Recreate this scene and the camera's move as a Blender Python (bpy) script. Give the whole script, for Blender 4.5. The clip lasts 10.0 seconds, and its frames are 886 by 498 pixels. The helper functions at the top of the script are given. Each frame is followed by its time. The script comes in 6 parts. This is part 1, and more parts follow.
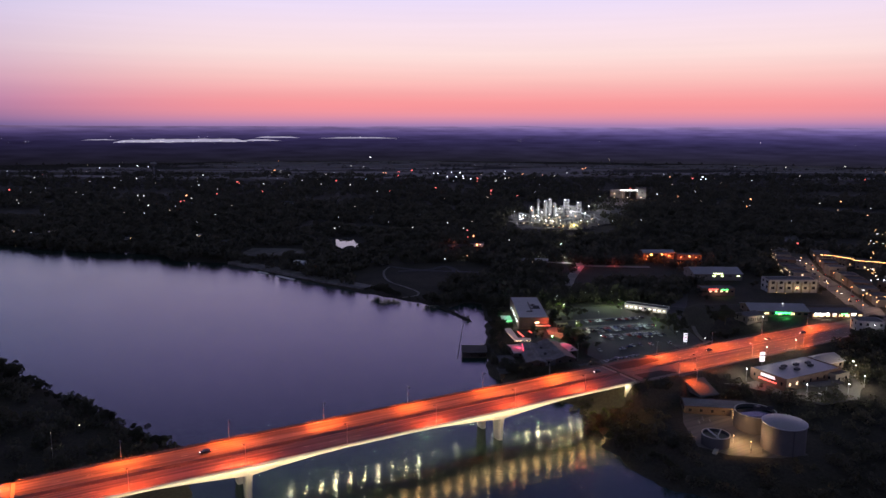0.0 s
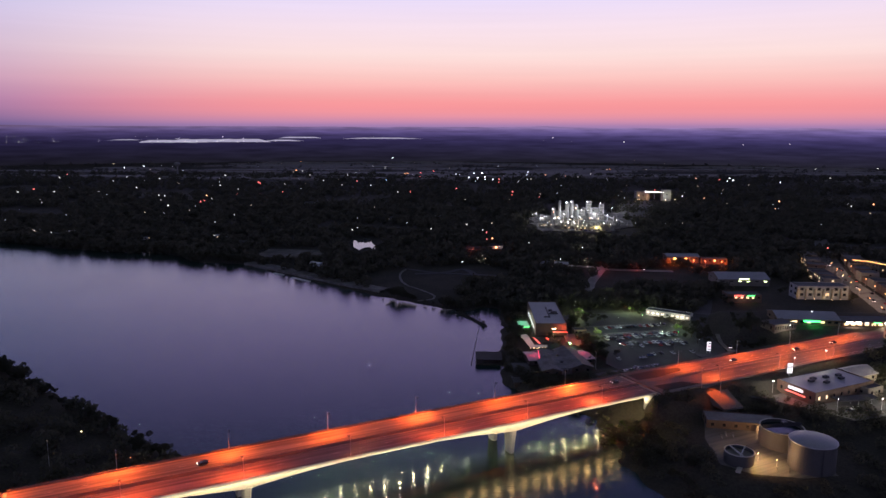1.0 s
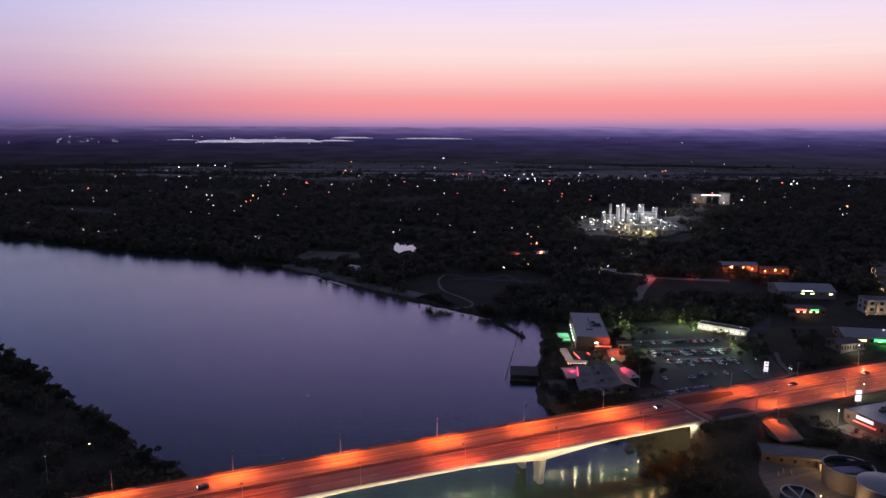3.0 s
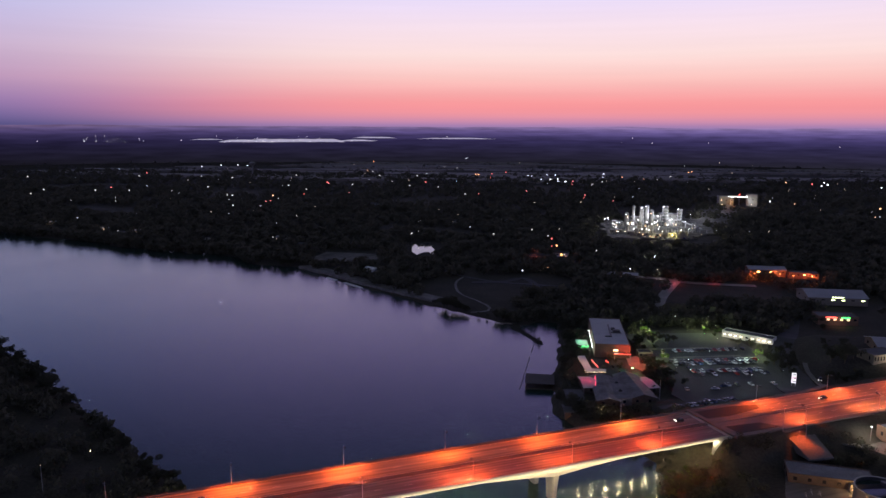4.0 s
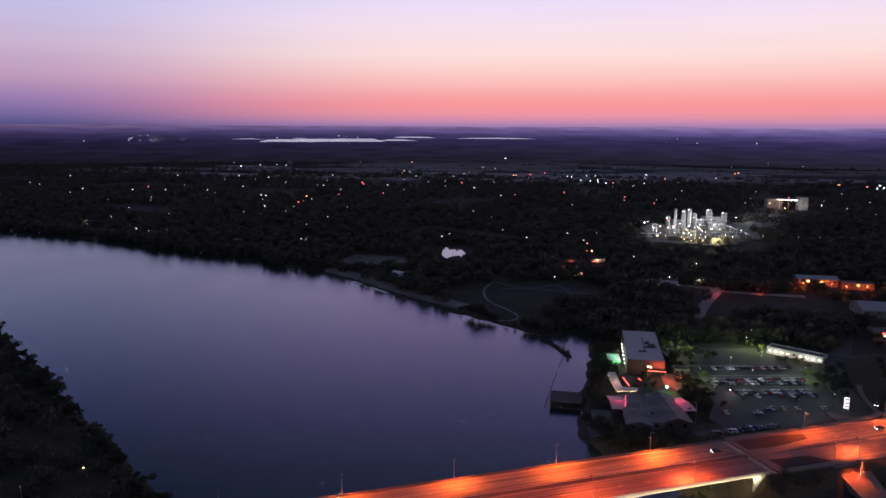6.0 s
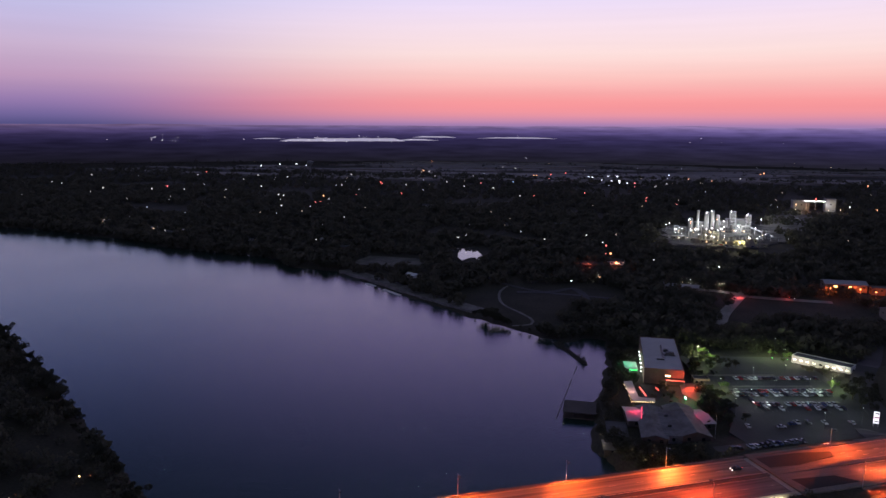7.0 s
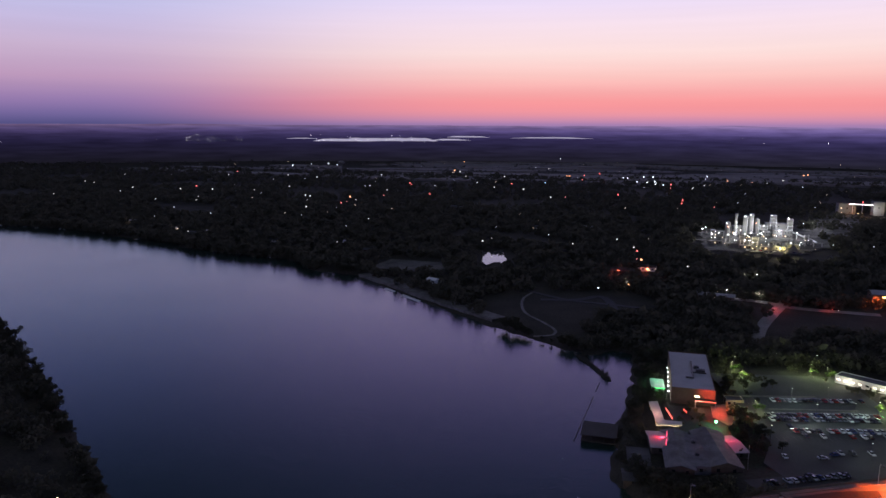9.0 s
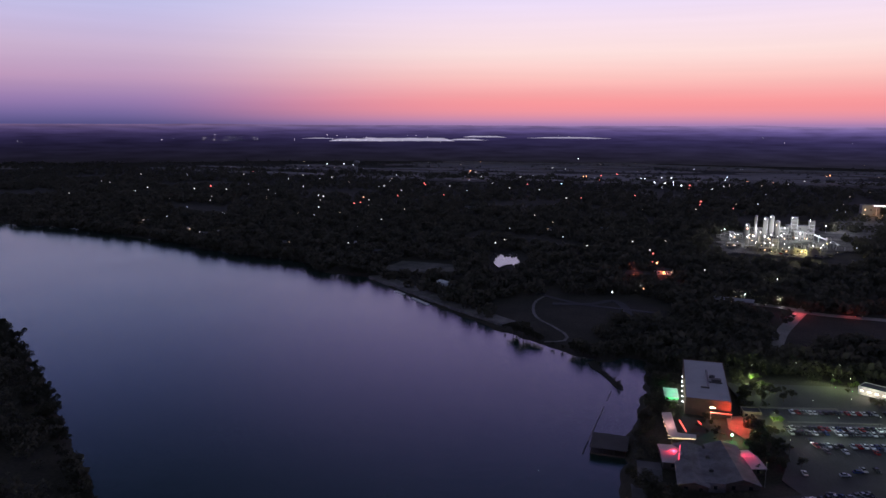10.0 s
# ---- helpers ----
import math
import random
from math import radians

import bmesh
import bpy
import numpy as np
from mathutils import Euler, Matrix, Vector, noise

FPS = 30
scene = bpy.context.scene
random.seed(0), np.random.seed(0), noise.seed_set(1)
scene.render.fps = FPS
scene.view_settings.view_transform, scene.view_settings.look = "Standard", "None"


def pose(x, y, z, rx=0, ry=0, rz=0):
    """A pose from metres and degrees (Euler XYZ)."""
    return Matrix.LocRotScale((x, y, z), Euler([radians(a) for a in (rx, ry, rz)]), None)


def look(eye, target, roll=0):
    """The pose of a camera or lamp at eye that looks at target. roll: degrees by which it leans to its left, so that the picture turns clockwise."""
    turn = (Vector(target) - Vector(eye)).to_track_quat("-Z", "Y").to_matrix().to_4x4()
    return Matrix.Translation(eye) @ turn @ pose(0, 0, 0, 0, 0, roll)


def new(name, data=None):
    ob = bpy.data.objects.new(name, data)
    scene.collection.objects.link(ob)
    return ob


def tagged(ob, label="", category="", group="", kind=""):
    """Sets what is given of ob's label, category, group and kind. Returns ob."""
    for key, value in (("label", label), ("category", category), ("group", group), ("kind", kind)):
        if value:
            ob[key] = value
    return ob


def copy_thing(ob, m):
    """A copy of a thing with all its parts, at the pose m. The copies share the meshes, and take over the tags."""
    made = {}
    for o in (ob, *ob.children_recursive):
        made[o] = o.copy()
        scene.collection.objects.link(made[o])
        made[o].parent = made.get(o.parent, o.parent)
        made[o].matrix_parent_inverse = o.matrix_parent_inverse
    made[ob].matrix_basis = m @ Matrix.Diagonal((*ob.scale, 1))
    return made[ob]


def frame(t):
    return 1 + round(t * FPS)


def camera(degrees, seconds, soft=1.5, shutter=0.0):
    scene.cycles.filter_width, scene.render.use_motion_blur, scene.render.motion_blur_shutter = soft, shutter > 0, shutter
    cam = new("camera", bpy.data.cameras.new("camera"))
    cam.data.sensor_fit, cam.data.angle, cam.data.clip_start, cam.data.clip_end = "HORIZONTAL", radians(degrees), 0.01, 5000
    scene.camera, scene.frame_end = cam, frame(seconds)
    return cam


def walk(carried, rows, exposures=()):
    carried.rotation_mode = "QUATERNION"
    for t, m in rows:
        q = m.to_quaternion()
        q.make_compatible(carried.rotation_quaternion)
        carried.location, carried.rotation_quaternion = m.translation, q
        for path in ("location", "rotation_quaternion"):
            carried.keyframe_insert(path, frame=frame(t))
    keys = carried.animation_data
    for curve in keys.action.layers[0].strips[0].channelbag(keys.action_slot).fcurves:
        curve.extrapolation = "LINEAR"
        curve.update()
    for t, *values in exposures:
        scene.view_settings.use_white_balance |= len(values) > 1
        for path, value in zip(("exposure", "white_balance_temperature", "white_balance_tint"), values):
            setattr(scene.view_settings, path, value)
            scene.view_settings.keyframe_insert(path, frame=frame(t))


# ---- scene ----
cam = camera(62.78, 10.0, 1.5)

# seconds, x, y, z, yaw, pitch, roll
FLIGHT = [
    (0.0, 0.00, 0.00, 155.00, -0.000, -9.664, 0.195),
    (0.5, 3.26, 7.02, 154.81, 0.825, -9.650, 0.211),
    (1.0, 6.41, 14.08, 154.62, 1.906, -9.632, 0.242),
    (1.5, 9.44, 21.23, 154.45, 2.955, -9.623, 0.255),
    (2.0, 12.33, 28.45, 154.35, 4.006, -9.616, 0.269),
    (2.5, 15.06, 35.54, 154.28, 5.065, -9.616, 0.253),
    (4.0, 22.21, 56.69, 154.22, 8.071, -9.639, 0.283),
    (4.5, 24.38, 63.66, 154.19, 8.710, -9.647, 0.283),
    (5.0, 26.35, 70.66, 154.20, 9.434, -9.658, 0.271),
    (5.5, 28.27, 77.74, 154.22, 10.356, -9.661, 0.282),
    (7.0, 33.81, 99.18, 154.28, 13.110, -9.718, 0.294),
    (7.5, 35.60, 106.46, 154.27, 13.604, -9.732, 0.262),
    (8.0, 37.31, 113.72, 154.24, 14.103, -9.737, 0.243),
    (8.5, 38.90, 120.95, 154.19, 14.870, -9.741, 0.254),
    (9.0, 40.30, 128.07, 154.14, 15.964, -9.746, 0.271),
    (9.5, 41.64, 135.10, 154.12, 16.705, -9.755, 0.259),
    (10.0, 42.99, 142.10, 154.12, 17.376, -9.763, 0.248),
]


def ahead(x, y, z, yaw, pitch, roll):
    a, b = radians(yaw), radians(pitch)
    way = (-math.sin(a) * math.cos(b), math.cos(a) * math.cos(b), math.sin(b))
    return look((x, y, z), (x + way[0], y + way[1], z + way[2]), roll)


walk(cam, [(r[0], ahead(*r[1:])) for r in FLIGHT])

# ---- sky after sunset ----
world = bpy.data.worlds.new("dusk_sky")
scene.world = world
world.use_nodes = True


def lin(r, g, b, a=1.0):
    """Linear colour from 0..255 display values."""
    def one(c):
        c /= 255
        return c / 12.92 if c <= 0.04045 else ((c + 0.055) / 1.055) ** 2.4
    return (one(r), one(g), one(b), a)


def sky_nodes(nt):
    n, l = nt.nodes, nt.links
    n.clear()
    out, bg = n.new("ShaderNodeOutputWorld"), n.new("ShaderNodeBackground")
    co, sep = n.new("ShaderNodeTexCoord"), n.new("ShaderNodeSeparateXYZ")
    l.new(co.outputs["Generated"], sep.inputs[0])
    up = n.new("ShaderNodeMath")
    up.operation = "ARCSINE"
    l.new(sep.outputs["Z"], up.inputs[0])
    deg = n.new("ShaderNodeMapRange")
    deg.inputs["From Min"].default_value, deg.inputs["From Max"].default_value = 0.0, radians(90)
    l.new(up.outputs[0], deg.inputs["Value"])

    def ramp(stops):
        r = n.new("ShaderNodeValToRGB")
        r.color_ramp.interpolation = "LINEAR"
        e = r.color_ramp.elements
        while len(e) > 1:
            e.remove(e[-1])
        for k, (at, rgb) in enumerate(stops):
            el = e[0] if k == 0 else e.new(at / 90)
            el.position, el.color = at / 90, lin(*rgb)
        l.new(deg.outputs[0], r.inputs[0])
        return r

    glow = ramp([(0, (165, 128, 177)), (0.45, (214, 145, 172)), (0.9, (240, 150, 160)), (1.6, (250, 152, 155)), (2.4, (250, 170, 170)), (3.6, (253, 199, 194)), (5.2, (254, 224, 221)),
                 (7.2, (249, 226, 237)), (10, (230, 220, 255)), (16, (212, 186, 276)), (25, (98, 112, 186)), (38, (44, 54, 66)), (50, (70, 73, 80)), (60, (96, 98, 104)), (90, (100, 102, 108))])
    side = ramp([(0, (86, 82, 132)), (0.6, (114, 101, 155)), (1.6, (150, 123, 174)), (3.2, (190, 154, 189)), (5.2, (202, 178, 208)),
                 (7.2, (198, 188, 226)), (10, (186, 196, 241)), (16, (126, 138, 220)), (25, (52, 73, 117)), (38, (25, 39, 46)), (50, (64, 70, 80)), (60, (94, 97, 104)), (90, (100, 102, 108))])
    dot = n.new("ShaderNodeVectorMath")
    dot.operation = "DOT_PRODUCT"
    flat = n.new("ShaderNodeCombineXYZ")
    l.new(sep.outputs["X"], flat.inputs[0]), l.new(sep.outputs["Y"], flat.inputs[1])
    unit = n.new("ShaderNodeVectorMath")
    unit.operation = "NORMALIZE"
    l.new(flat.outputs[0], unit.inputs[0])
    l.new(unit.outputs[0], dot.inputs[0])
    dot.inputs[1].default_value = (math.sin(radians(8)), math.cos(radians(8)), 0)
    fac = n.new("ShaderNodeMapRange")
    fac.inputs["From Min"].default_value, fac.inputs["From Max"].default_value = math.cos(radians(52)), 1.0
    fac.interpolation_type = "SMOOTHERSTEP"
    l.new(dot.outputs["Value"], fac.inputs["Value"])
    mix = n.new("ShaderNodeMix")
    mix.data_type = "RGBA"
    l.new(fac.outputs[0], mix.inputs[0]), l.new(side.outputs[0], mix.inputs[6]), l.new(glow.outputs[0], mix.inputs[7])
    l.new(mix.outputs[2], bg.inputs["Color"])
    lay, veil, soft = n.new("ShaderNodeMapping"), n.new("ShaderNodeTexNoise"), n.new("ShaderNodeMapRange")
    lay.inputs["Scale"].default_value = (2.0, 2.0, 70.0)  # faint level streaks of high cloud
    veil.inputs["Scale"].default_value, veil.inputs["Detail"].default_value = 1.6, 4
    soft.inputs["From Min"].default_value, soft.inputs["From Max"].default_value = 0.3, 0.7
    soft.inputs["To Min"].default_value, soft.inputs["To Max"].default_value = 0.982, 1.012
    l.new(co.outputs["Generated"], lay.inputs["Vector"]), l.new(lay.outputs[0], veil.inputs["Vector"])
    l.new(veil.outputs["Fac"], soft.inputs["Value"]), l.new(soft.outputs[0], bg.inputs["Strength"])
    l.new(bg.outputs[0], out.inputs["Surface"])


sky_nodes(world.node_tree)


# ---- materials ----
def material(name, base, rough=0.8, metal=0.0, vary=0.25, scale=1.0, bump=0.0, second=None, ior=1.45, per_object=0.0, drawn=None, sheen=0.5):
    """A surface with two scales of variation, in metres; second: another colour that shows in patches."""
    m = bpy.data.materials.new(name)
    m.use_nodes = True
    n, l = m.node_tree.nodes, m.node_tree.links
    p = n["Principled BSDF"]
    p.inputs["Roughness"].default_value, p.inputs["Metallic"].default_value, p.inputs["IOR"].default_value = rough, metal, ior
    p.inputs["Specular IOR Level"].default_value = sheen
    geo = n.new("ShaderNodeNewGeometry")
    big, fine = n.new("ShaderNodeTexNoise"), n.new("ShaderNodeTexNoise")
    big.inputs["Scale"].default_value, fine.inputs["Scale"].default_value = 0.13 * scale, 2.1 * scale
    big.inputs["Detail"].default_value = fine.inputs["Detail"].default_value = 4
    where = geo.outputs["Position"]
    if drawn:  # grain drawn out along a direction: degrees, along, across
        m1, m2 = n.new("ShaderNodeMapping"), n.new("ShaderNodeMapping")
        m1.inputs["Rotation"].default_value, m2.inputs["Scale"].default_value = (0, 0, -radians(drawn[0])), (drawn[1], drawn[2], 1)
        l.new(where, m1.inputs["Vector"]), l.new(m1.outputs[0], m2.inputs["Vector"])
        where = m2.outputs[0]
    for t in (big, fine):
        l.new(where, t.inputs["Vector"])
    cr = n.new("ShaderNodeMix")
    cr.data_type = "RGBA"
    cr.inputs[6].default_value = (*base, 1)
    cr.inputs[7].default_value = (*(second or [c * (1 - vary) for c in base]), 1)
    step = n.new("ShaderNodeMapRange")
    step.inputs["From Min"].default_value, step.inputs["From Max"].default_value = 0.38, 0.64
    l.new(big.outputs["Fac"], step.inputs["Value"]), l.new(step.outputs[0], cr.inputs[0])
    val = n.new("ShaderNodeMapRange")
    val.inputs["From Min"].default_value, val.inputs["From Max"].default_value = 0.25, 0.75
    val.inputs["To Min"].default_value, val.inputs["To Max"].default_value = 1 - vary, 1 + vary
    l.new(fine.outputs["Fac"], val.inputs["Value"])
    mul = n.new("ShaderNodeVectorMath")
    mul.operation = "SCALE"
    l.new(cr.outputs[2], mul.inputs[0]), l.new(val.outputs[0], mul.inputs["Scale"])
    last = mul.outputs[0]
    if per_object:
        info, r2 = n.new("ShaderNodeObjectInfo"), n.new("ShaderNodeMapRange")
        r2.inputs["To Min"].default_value, r2.inputs["To Max"].default_value = 1 - per_object, 1 + per_object
        m2 = n.new("ShaderNodeVectorMath")
        m2.operation = "SCALE"
        l.new(info.outputs["Random"], r2.inputs["Value"]), l.new(last, m2.inputs[0]), l.new(r2.outputs[0], m2.inputs["Scale"])
        last = m2.outputs[0]
    l.new(last, p.inputs["Base Color"])
    if bump:
        b = n.new("ShaderNodeBump")
        b.inputs["Strength"].default_value, b.inputs["Distance"].default_value = 0.6, bump
        l.new(fine.outputs["Fac"], b.inputs["Height"]), l.new(b.outputs[0], p.inputs["Normal"])
    return m


def glow_material(name, rgb, strength, light=False):
    m = bpy.data.materials.new(name)
    m.use_nodes = True
    n, l = m.node_tree.nodes, m.node_tree.links
    p = n["Principled BSDF"]
    p.inputs["Base Color"].default_value = (0.5, 0.5, 0.5, 1)
    p.inputs["Emission Color"].default_value, p.inputs["Emission Strength"].default_value = (*rgb, 1), strength
    m.cycles.emission_sampling = "AUTO" if light else "NONE"
    return m


def water_material():
    """Calm water: long low ripples lying across the lake, so that lights draw out towards the eye."""
    m = bpy.data.materials.new("lake_water")
    m.use_nodes = True
    n, l = m.node_tree.nodes, m.node_tree.links
    p = n["Principled BSDF"]
    p.inputs["Base Color"].default_value = (0.020, 0.038, 0.034, 1)
    p.inputs["IOR"].default_value = 1.333
    geo, lay, w, big = n.new("ShaderNodeNewGeometry"), n.new("ShaderNodeMapping"), n.new("ShaderNodeTexNoise"), n.new("ShaderNodeTexNoise")
    lay.inputs["Scale"].default_value = (0.22, 1.0, 1.0)
    w.inputs["Scale"].default_value, w.inputs["Detail"].default_value = 2.2, 1
    big.inputs["Scale"].default_value, big.inputs["Detail"].default_value = 0.012, 3
    l.new(geo.outputs["Position"], lay.inputs["Vector"]), l.new(lay.outputs[0], w.inputs["Vector"]), l.new(geo.outputs["Position"], big.inputs["Vector"])
    b = n.new("ShaderNodeBump")
    b.inputs["Strength"].default_value, b.inputs["Distance"].default_value = 0.8, 0.065
    l.new(w.outputs["Fac"], b.inputs["Height"]), l.new(b.outputs[0], p.inputs["Normal"])
    r = n.new("ShaderNodeMapRange")
    r.inputs["From Min"].default_value, r.inputs["From Max"].default_value = 0.35, 0.65
    r.inputs["To Min"].default_value, r.inputs["To Max"].default_value = 0.10, 0.14
    l.new(big.outputs["Fac"], r.inputs["Value"]), l.new(r.outputs[0], p.inputs["Roughness"])
    return m


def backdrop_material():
    """Far land with the evening haze painted into its glow, paler towards its ridge."""
    m = bpy.data.materials.new("far_land_haze")
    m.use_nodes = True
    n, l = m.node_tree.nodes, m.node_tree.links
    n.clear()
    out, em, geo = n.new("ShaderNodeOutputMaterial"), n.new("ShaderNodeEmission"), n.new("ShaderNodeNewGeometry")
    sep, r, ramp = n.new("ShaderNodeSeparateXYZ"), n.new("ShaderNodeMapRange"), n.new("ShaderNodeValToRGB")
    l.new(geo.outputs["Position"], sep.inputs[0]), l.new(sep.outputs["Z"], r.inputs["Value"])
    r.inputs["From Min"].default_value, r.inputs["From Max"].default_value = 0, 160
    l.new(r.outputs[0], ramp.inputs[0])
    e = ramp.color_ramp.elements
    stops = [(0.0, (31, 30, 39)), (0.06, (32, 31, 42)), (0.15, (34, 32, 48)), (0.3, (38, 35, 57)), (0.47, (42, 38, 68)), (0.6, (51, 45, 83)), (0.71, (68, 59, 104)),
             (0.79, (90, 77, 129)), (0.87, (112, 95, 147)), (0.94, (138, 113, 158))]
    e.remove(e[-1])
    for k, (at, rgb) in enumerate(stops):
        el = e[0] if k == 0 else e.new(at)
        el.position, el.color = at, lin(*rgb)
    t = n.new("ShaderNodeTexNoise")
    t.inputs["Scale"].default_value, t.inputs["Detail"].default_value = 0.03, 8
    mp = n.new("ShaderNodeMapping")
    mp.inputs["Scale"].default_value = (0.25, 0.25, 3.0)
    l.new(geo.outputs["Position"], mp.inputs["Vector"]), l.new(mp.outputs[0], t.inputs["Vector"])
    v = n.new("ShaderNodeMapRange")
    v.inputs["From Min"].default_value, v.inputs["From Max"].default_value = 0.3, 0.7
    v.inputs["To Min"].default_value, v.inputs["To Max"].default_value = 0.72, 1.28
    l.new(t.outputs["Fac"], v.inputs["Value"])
    west, both = n.new("ShaderNodeMapRange"), n.new("ShaderNodeMath")  # glow painted darker away from the afterglow
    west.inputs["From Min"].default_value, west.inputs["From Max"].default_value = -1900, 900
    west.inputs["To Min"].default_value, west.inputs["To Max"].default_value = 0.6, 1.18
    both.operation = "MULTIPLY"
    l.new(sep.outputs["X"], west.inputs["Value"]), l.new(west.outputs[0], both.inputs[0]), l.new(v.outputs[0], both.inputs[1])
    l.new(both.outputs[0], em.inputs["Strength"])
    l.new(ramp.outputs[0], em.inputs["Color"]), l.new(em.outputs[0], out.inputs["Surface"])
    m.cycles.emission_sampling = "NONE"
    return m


WATER, FAR = water_material(), backdrop_material()
GROUND = material("dry_grass_and_soil", (0.045, 0.044, 0.036), 0.95, vary=0.3, scale=0.35, second=(0.058, 0.053, 0.044), sheen=0.1)
def leafy(m, share=0.45):
    """Leaves that let part of the light through."""
    n, l = m.node_tree.nodes, m.node_tree.links
    p, out = n["Principled BSDF"], n["Material Output"]
    thin, mix = n.new("ShaderNodeBsdfTranslucent"), n.new("ShaderNodeMixShader")
    mix.inputs[0].default_value = share
    l.new(p.inputs["Base Color"].links[0].from_socket, thin.inputs["Color"])
    l.new(p.outputs[0], mix.inputs[1]), l.new(thin.outputs[0], mix.inputs[2]), l.new(mix.outputs[0], out.inputs["Surface"])
    return m


FOLIAGE = leafy(material("dark_foliage", (0.072, 0.073, 0.052), 0.9, vary=0.15, scale=0.6, per_object=0.15, sheen=0.05))
FOLIAGE_FAR = leafy(material("far_foliage", (0.095, 0.093, 0.068), 0.9, vary=0.12, scale=0.12, sheen=0.04))
# far leaf colour paled to stand in for distance haze
FOLIAGE_HAZED = leafy(material("haze_paled_foliage", (0.120, 0.116, 0.106), 0.9, vary=0.2, scale=0.05, sheen=0.04))
# leaf colour brightened and greened where leaves should look lamp-lit
FOLIAGE_LIT = leafy(material("lamp_lit_green_foliage", (0.10, 0.14, 0.055), 0.8, vary=0.25, scale=0.8, per_object=0.1, sheen=0.1))
TANK_GREY = material("grey_tank_paint", (0.075, 0.072, 0.072), 0.6, vary=0.12, scale=0.8)
BARK = material("bark", (0.10, 0.075, 0.05), 0.9, scale=3)
CONCRETE_SHADED = material("shade_darkened_concrete", (0.13, 0.12, 0.115), 0.85, vary=0.2, scale=0.8)
CONCRETE = material("pale_concrete", (0.42, 0.40, 0.36), 0.8, vary=0.12, scale=0.8, bump=0.01)
DECK = material("road_concrete", (0.16, 0.152, 0.143), 0.75, vary=0.85, scale=0.8, second=(0.105, 0.10, 0.095), drawn=(28.7, 0.010, 0.32))
ASPHALT = material("asphalt", (0.046, 0.046, 0.048), 0.85, vary=0.25, scale=0.6, bump=0.005)
ROAD = material("worn_road_asphalt", (0.12, 0.115, 0.11), 0.8, vary=0.5, scale=0.8, second=(0.095, 0.09, 0.086), drawn=(28.7, 0.012, 0.32))
PAVING = material("light_paving", (0.125, 0.118, 0.108), 0.85, vary=0.2, scale=0.5)
PALE_FIELD = material("mown_field_and_haze", (0.20, 0.18, 0.165), 0.95, vary=0.25, scale=0.1)
PAINT = material("road_paint", (0.45, 0.44, 0.42), 0.6, vary=0.2)
STEEL = material("galvanised_steel", (0.45, 0.45, 0.46), 0.45, 0.7, vary=0.1)
DARK_STEEL = material("dark_painted_steel", (0.04, 0.04, 0.045), 0.5, vary=0.1)
ROOF_METAL = material("pale_metal_roof", (0.30, 0.30, 0.32), 0.5, 0.2, vary=0.12, scale=0.8)
ROOF_PALE = material("pale_membrane_roof", (0.38, 0.38, 0.40), 0.7, vary=0.12, scale=0.8)
ROOF_DARK = material("dark_shingle_roof", (0.05, 0.048, 0.048), 0.85, vary=0.25, scale=1.2)
ROOF_GREY = material("grey_flat_roof", (0.085, 0.085, 0.092), 0.85, vary=0.2, scale=0.7)
GRAVEL = material("works_gravel", (0.12, 0.113, 0.106), 0.95, vary=0.45, scale=0.5, second=(0.05, 0.048, 0.045))
WALL_CREAM = material("cream_stucco", (0.19, 0.17, 0.14), 0.85, vary=0.12, scale=0.8)
WALL_WHITE = material("white_painted_wall", (0.48, 0.47, 0.45), 0.7, vary=0.1, scale=0.8)
FRESH_WHITE = material("fresh_white_paint", (0.80, 0.79, 0.77), 0.5, vary=0.08)
PALE_STUCCO = material("weathered_pale_stucco", (0.30, 0.29, 0.28), 0.85, vary=0.15, scale=0.8)
WALL_BRICK = material("brown_brick_wall", (0.13, 0.085, 0.06), 0.85, vary=0.2, scale=2)
WALL_STONE = material("pale_limestone", (0.16, 0.14, 0.115), 0.85, vary=0.2, scale=1.5)
WOOD = material("weathered_wood", (0.10, 0.075, 0.058), 0.85, vary=0.25, scale=2)
TANK_PAINT = material("tank_paint", (0.16, 0.156, 0.15), 0.6, vary=0.1, scale=0.8)
GLASS_DARK = material("dark_glass", (0.015, 0.017, 0.02), 0.08, vary=0.05)
RUBBER = material("black_rubber", (0.02, 0.02, 0.02), 0.8)
LIT_WARM = glow_material("warm_lit", (1.0, 0.72, 0.38), 9)
LIT_WHITE = glow_material("white_lit", (0.95, 0.97, 1.0), 14)
LIT_ORANGE = glow_material("sodium_lit", (1.0, 0.42, 0.12), 10)
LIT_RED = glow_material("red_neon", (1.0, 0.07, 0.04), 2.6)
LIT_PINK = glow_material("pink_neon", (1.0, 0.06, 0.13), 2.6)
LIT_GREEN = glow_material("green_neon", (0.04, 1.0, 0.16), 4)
LIT_BLUE = glow_material("bluish_lit", (0.35, 0.7, 1.0), 6)
LIT_WINDOW = glow_material("lit_window", (1.0, 0.66, 0.33), 1.9)
LIT_DIM = glow_material("dim_warm_window", (1.0, 0.68, 0.36), 1.2)
LIT_PANEL = glow_material("white_sign_panel", (0.95, 0.92, 1.0), 1.3)


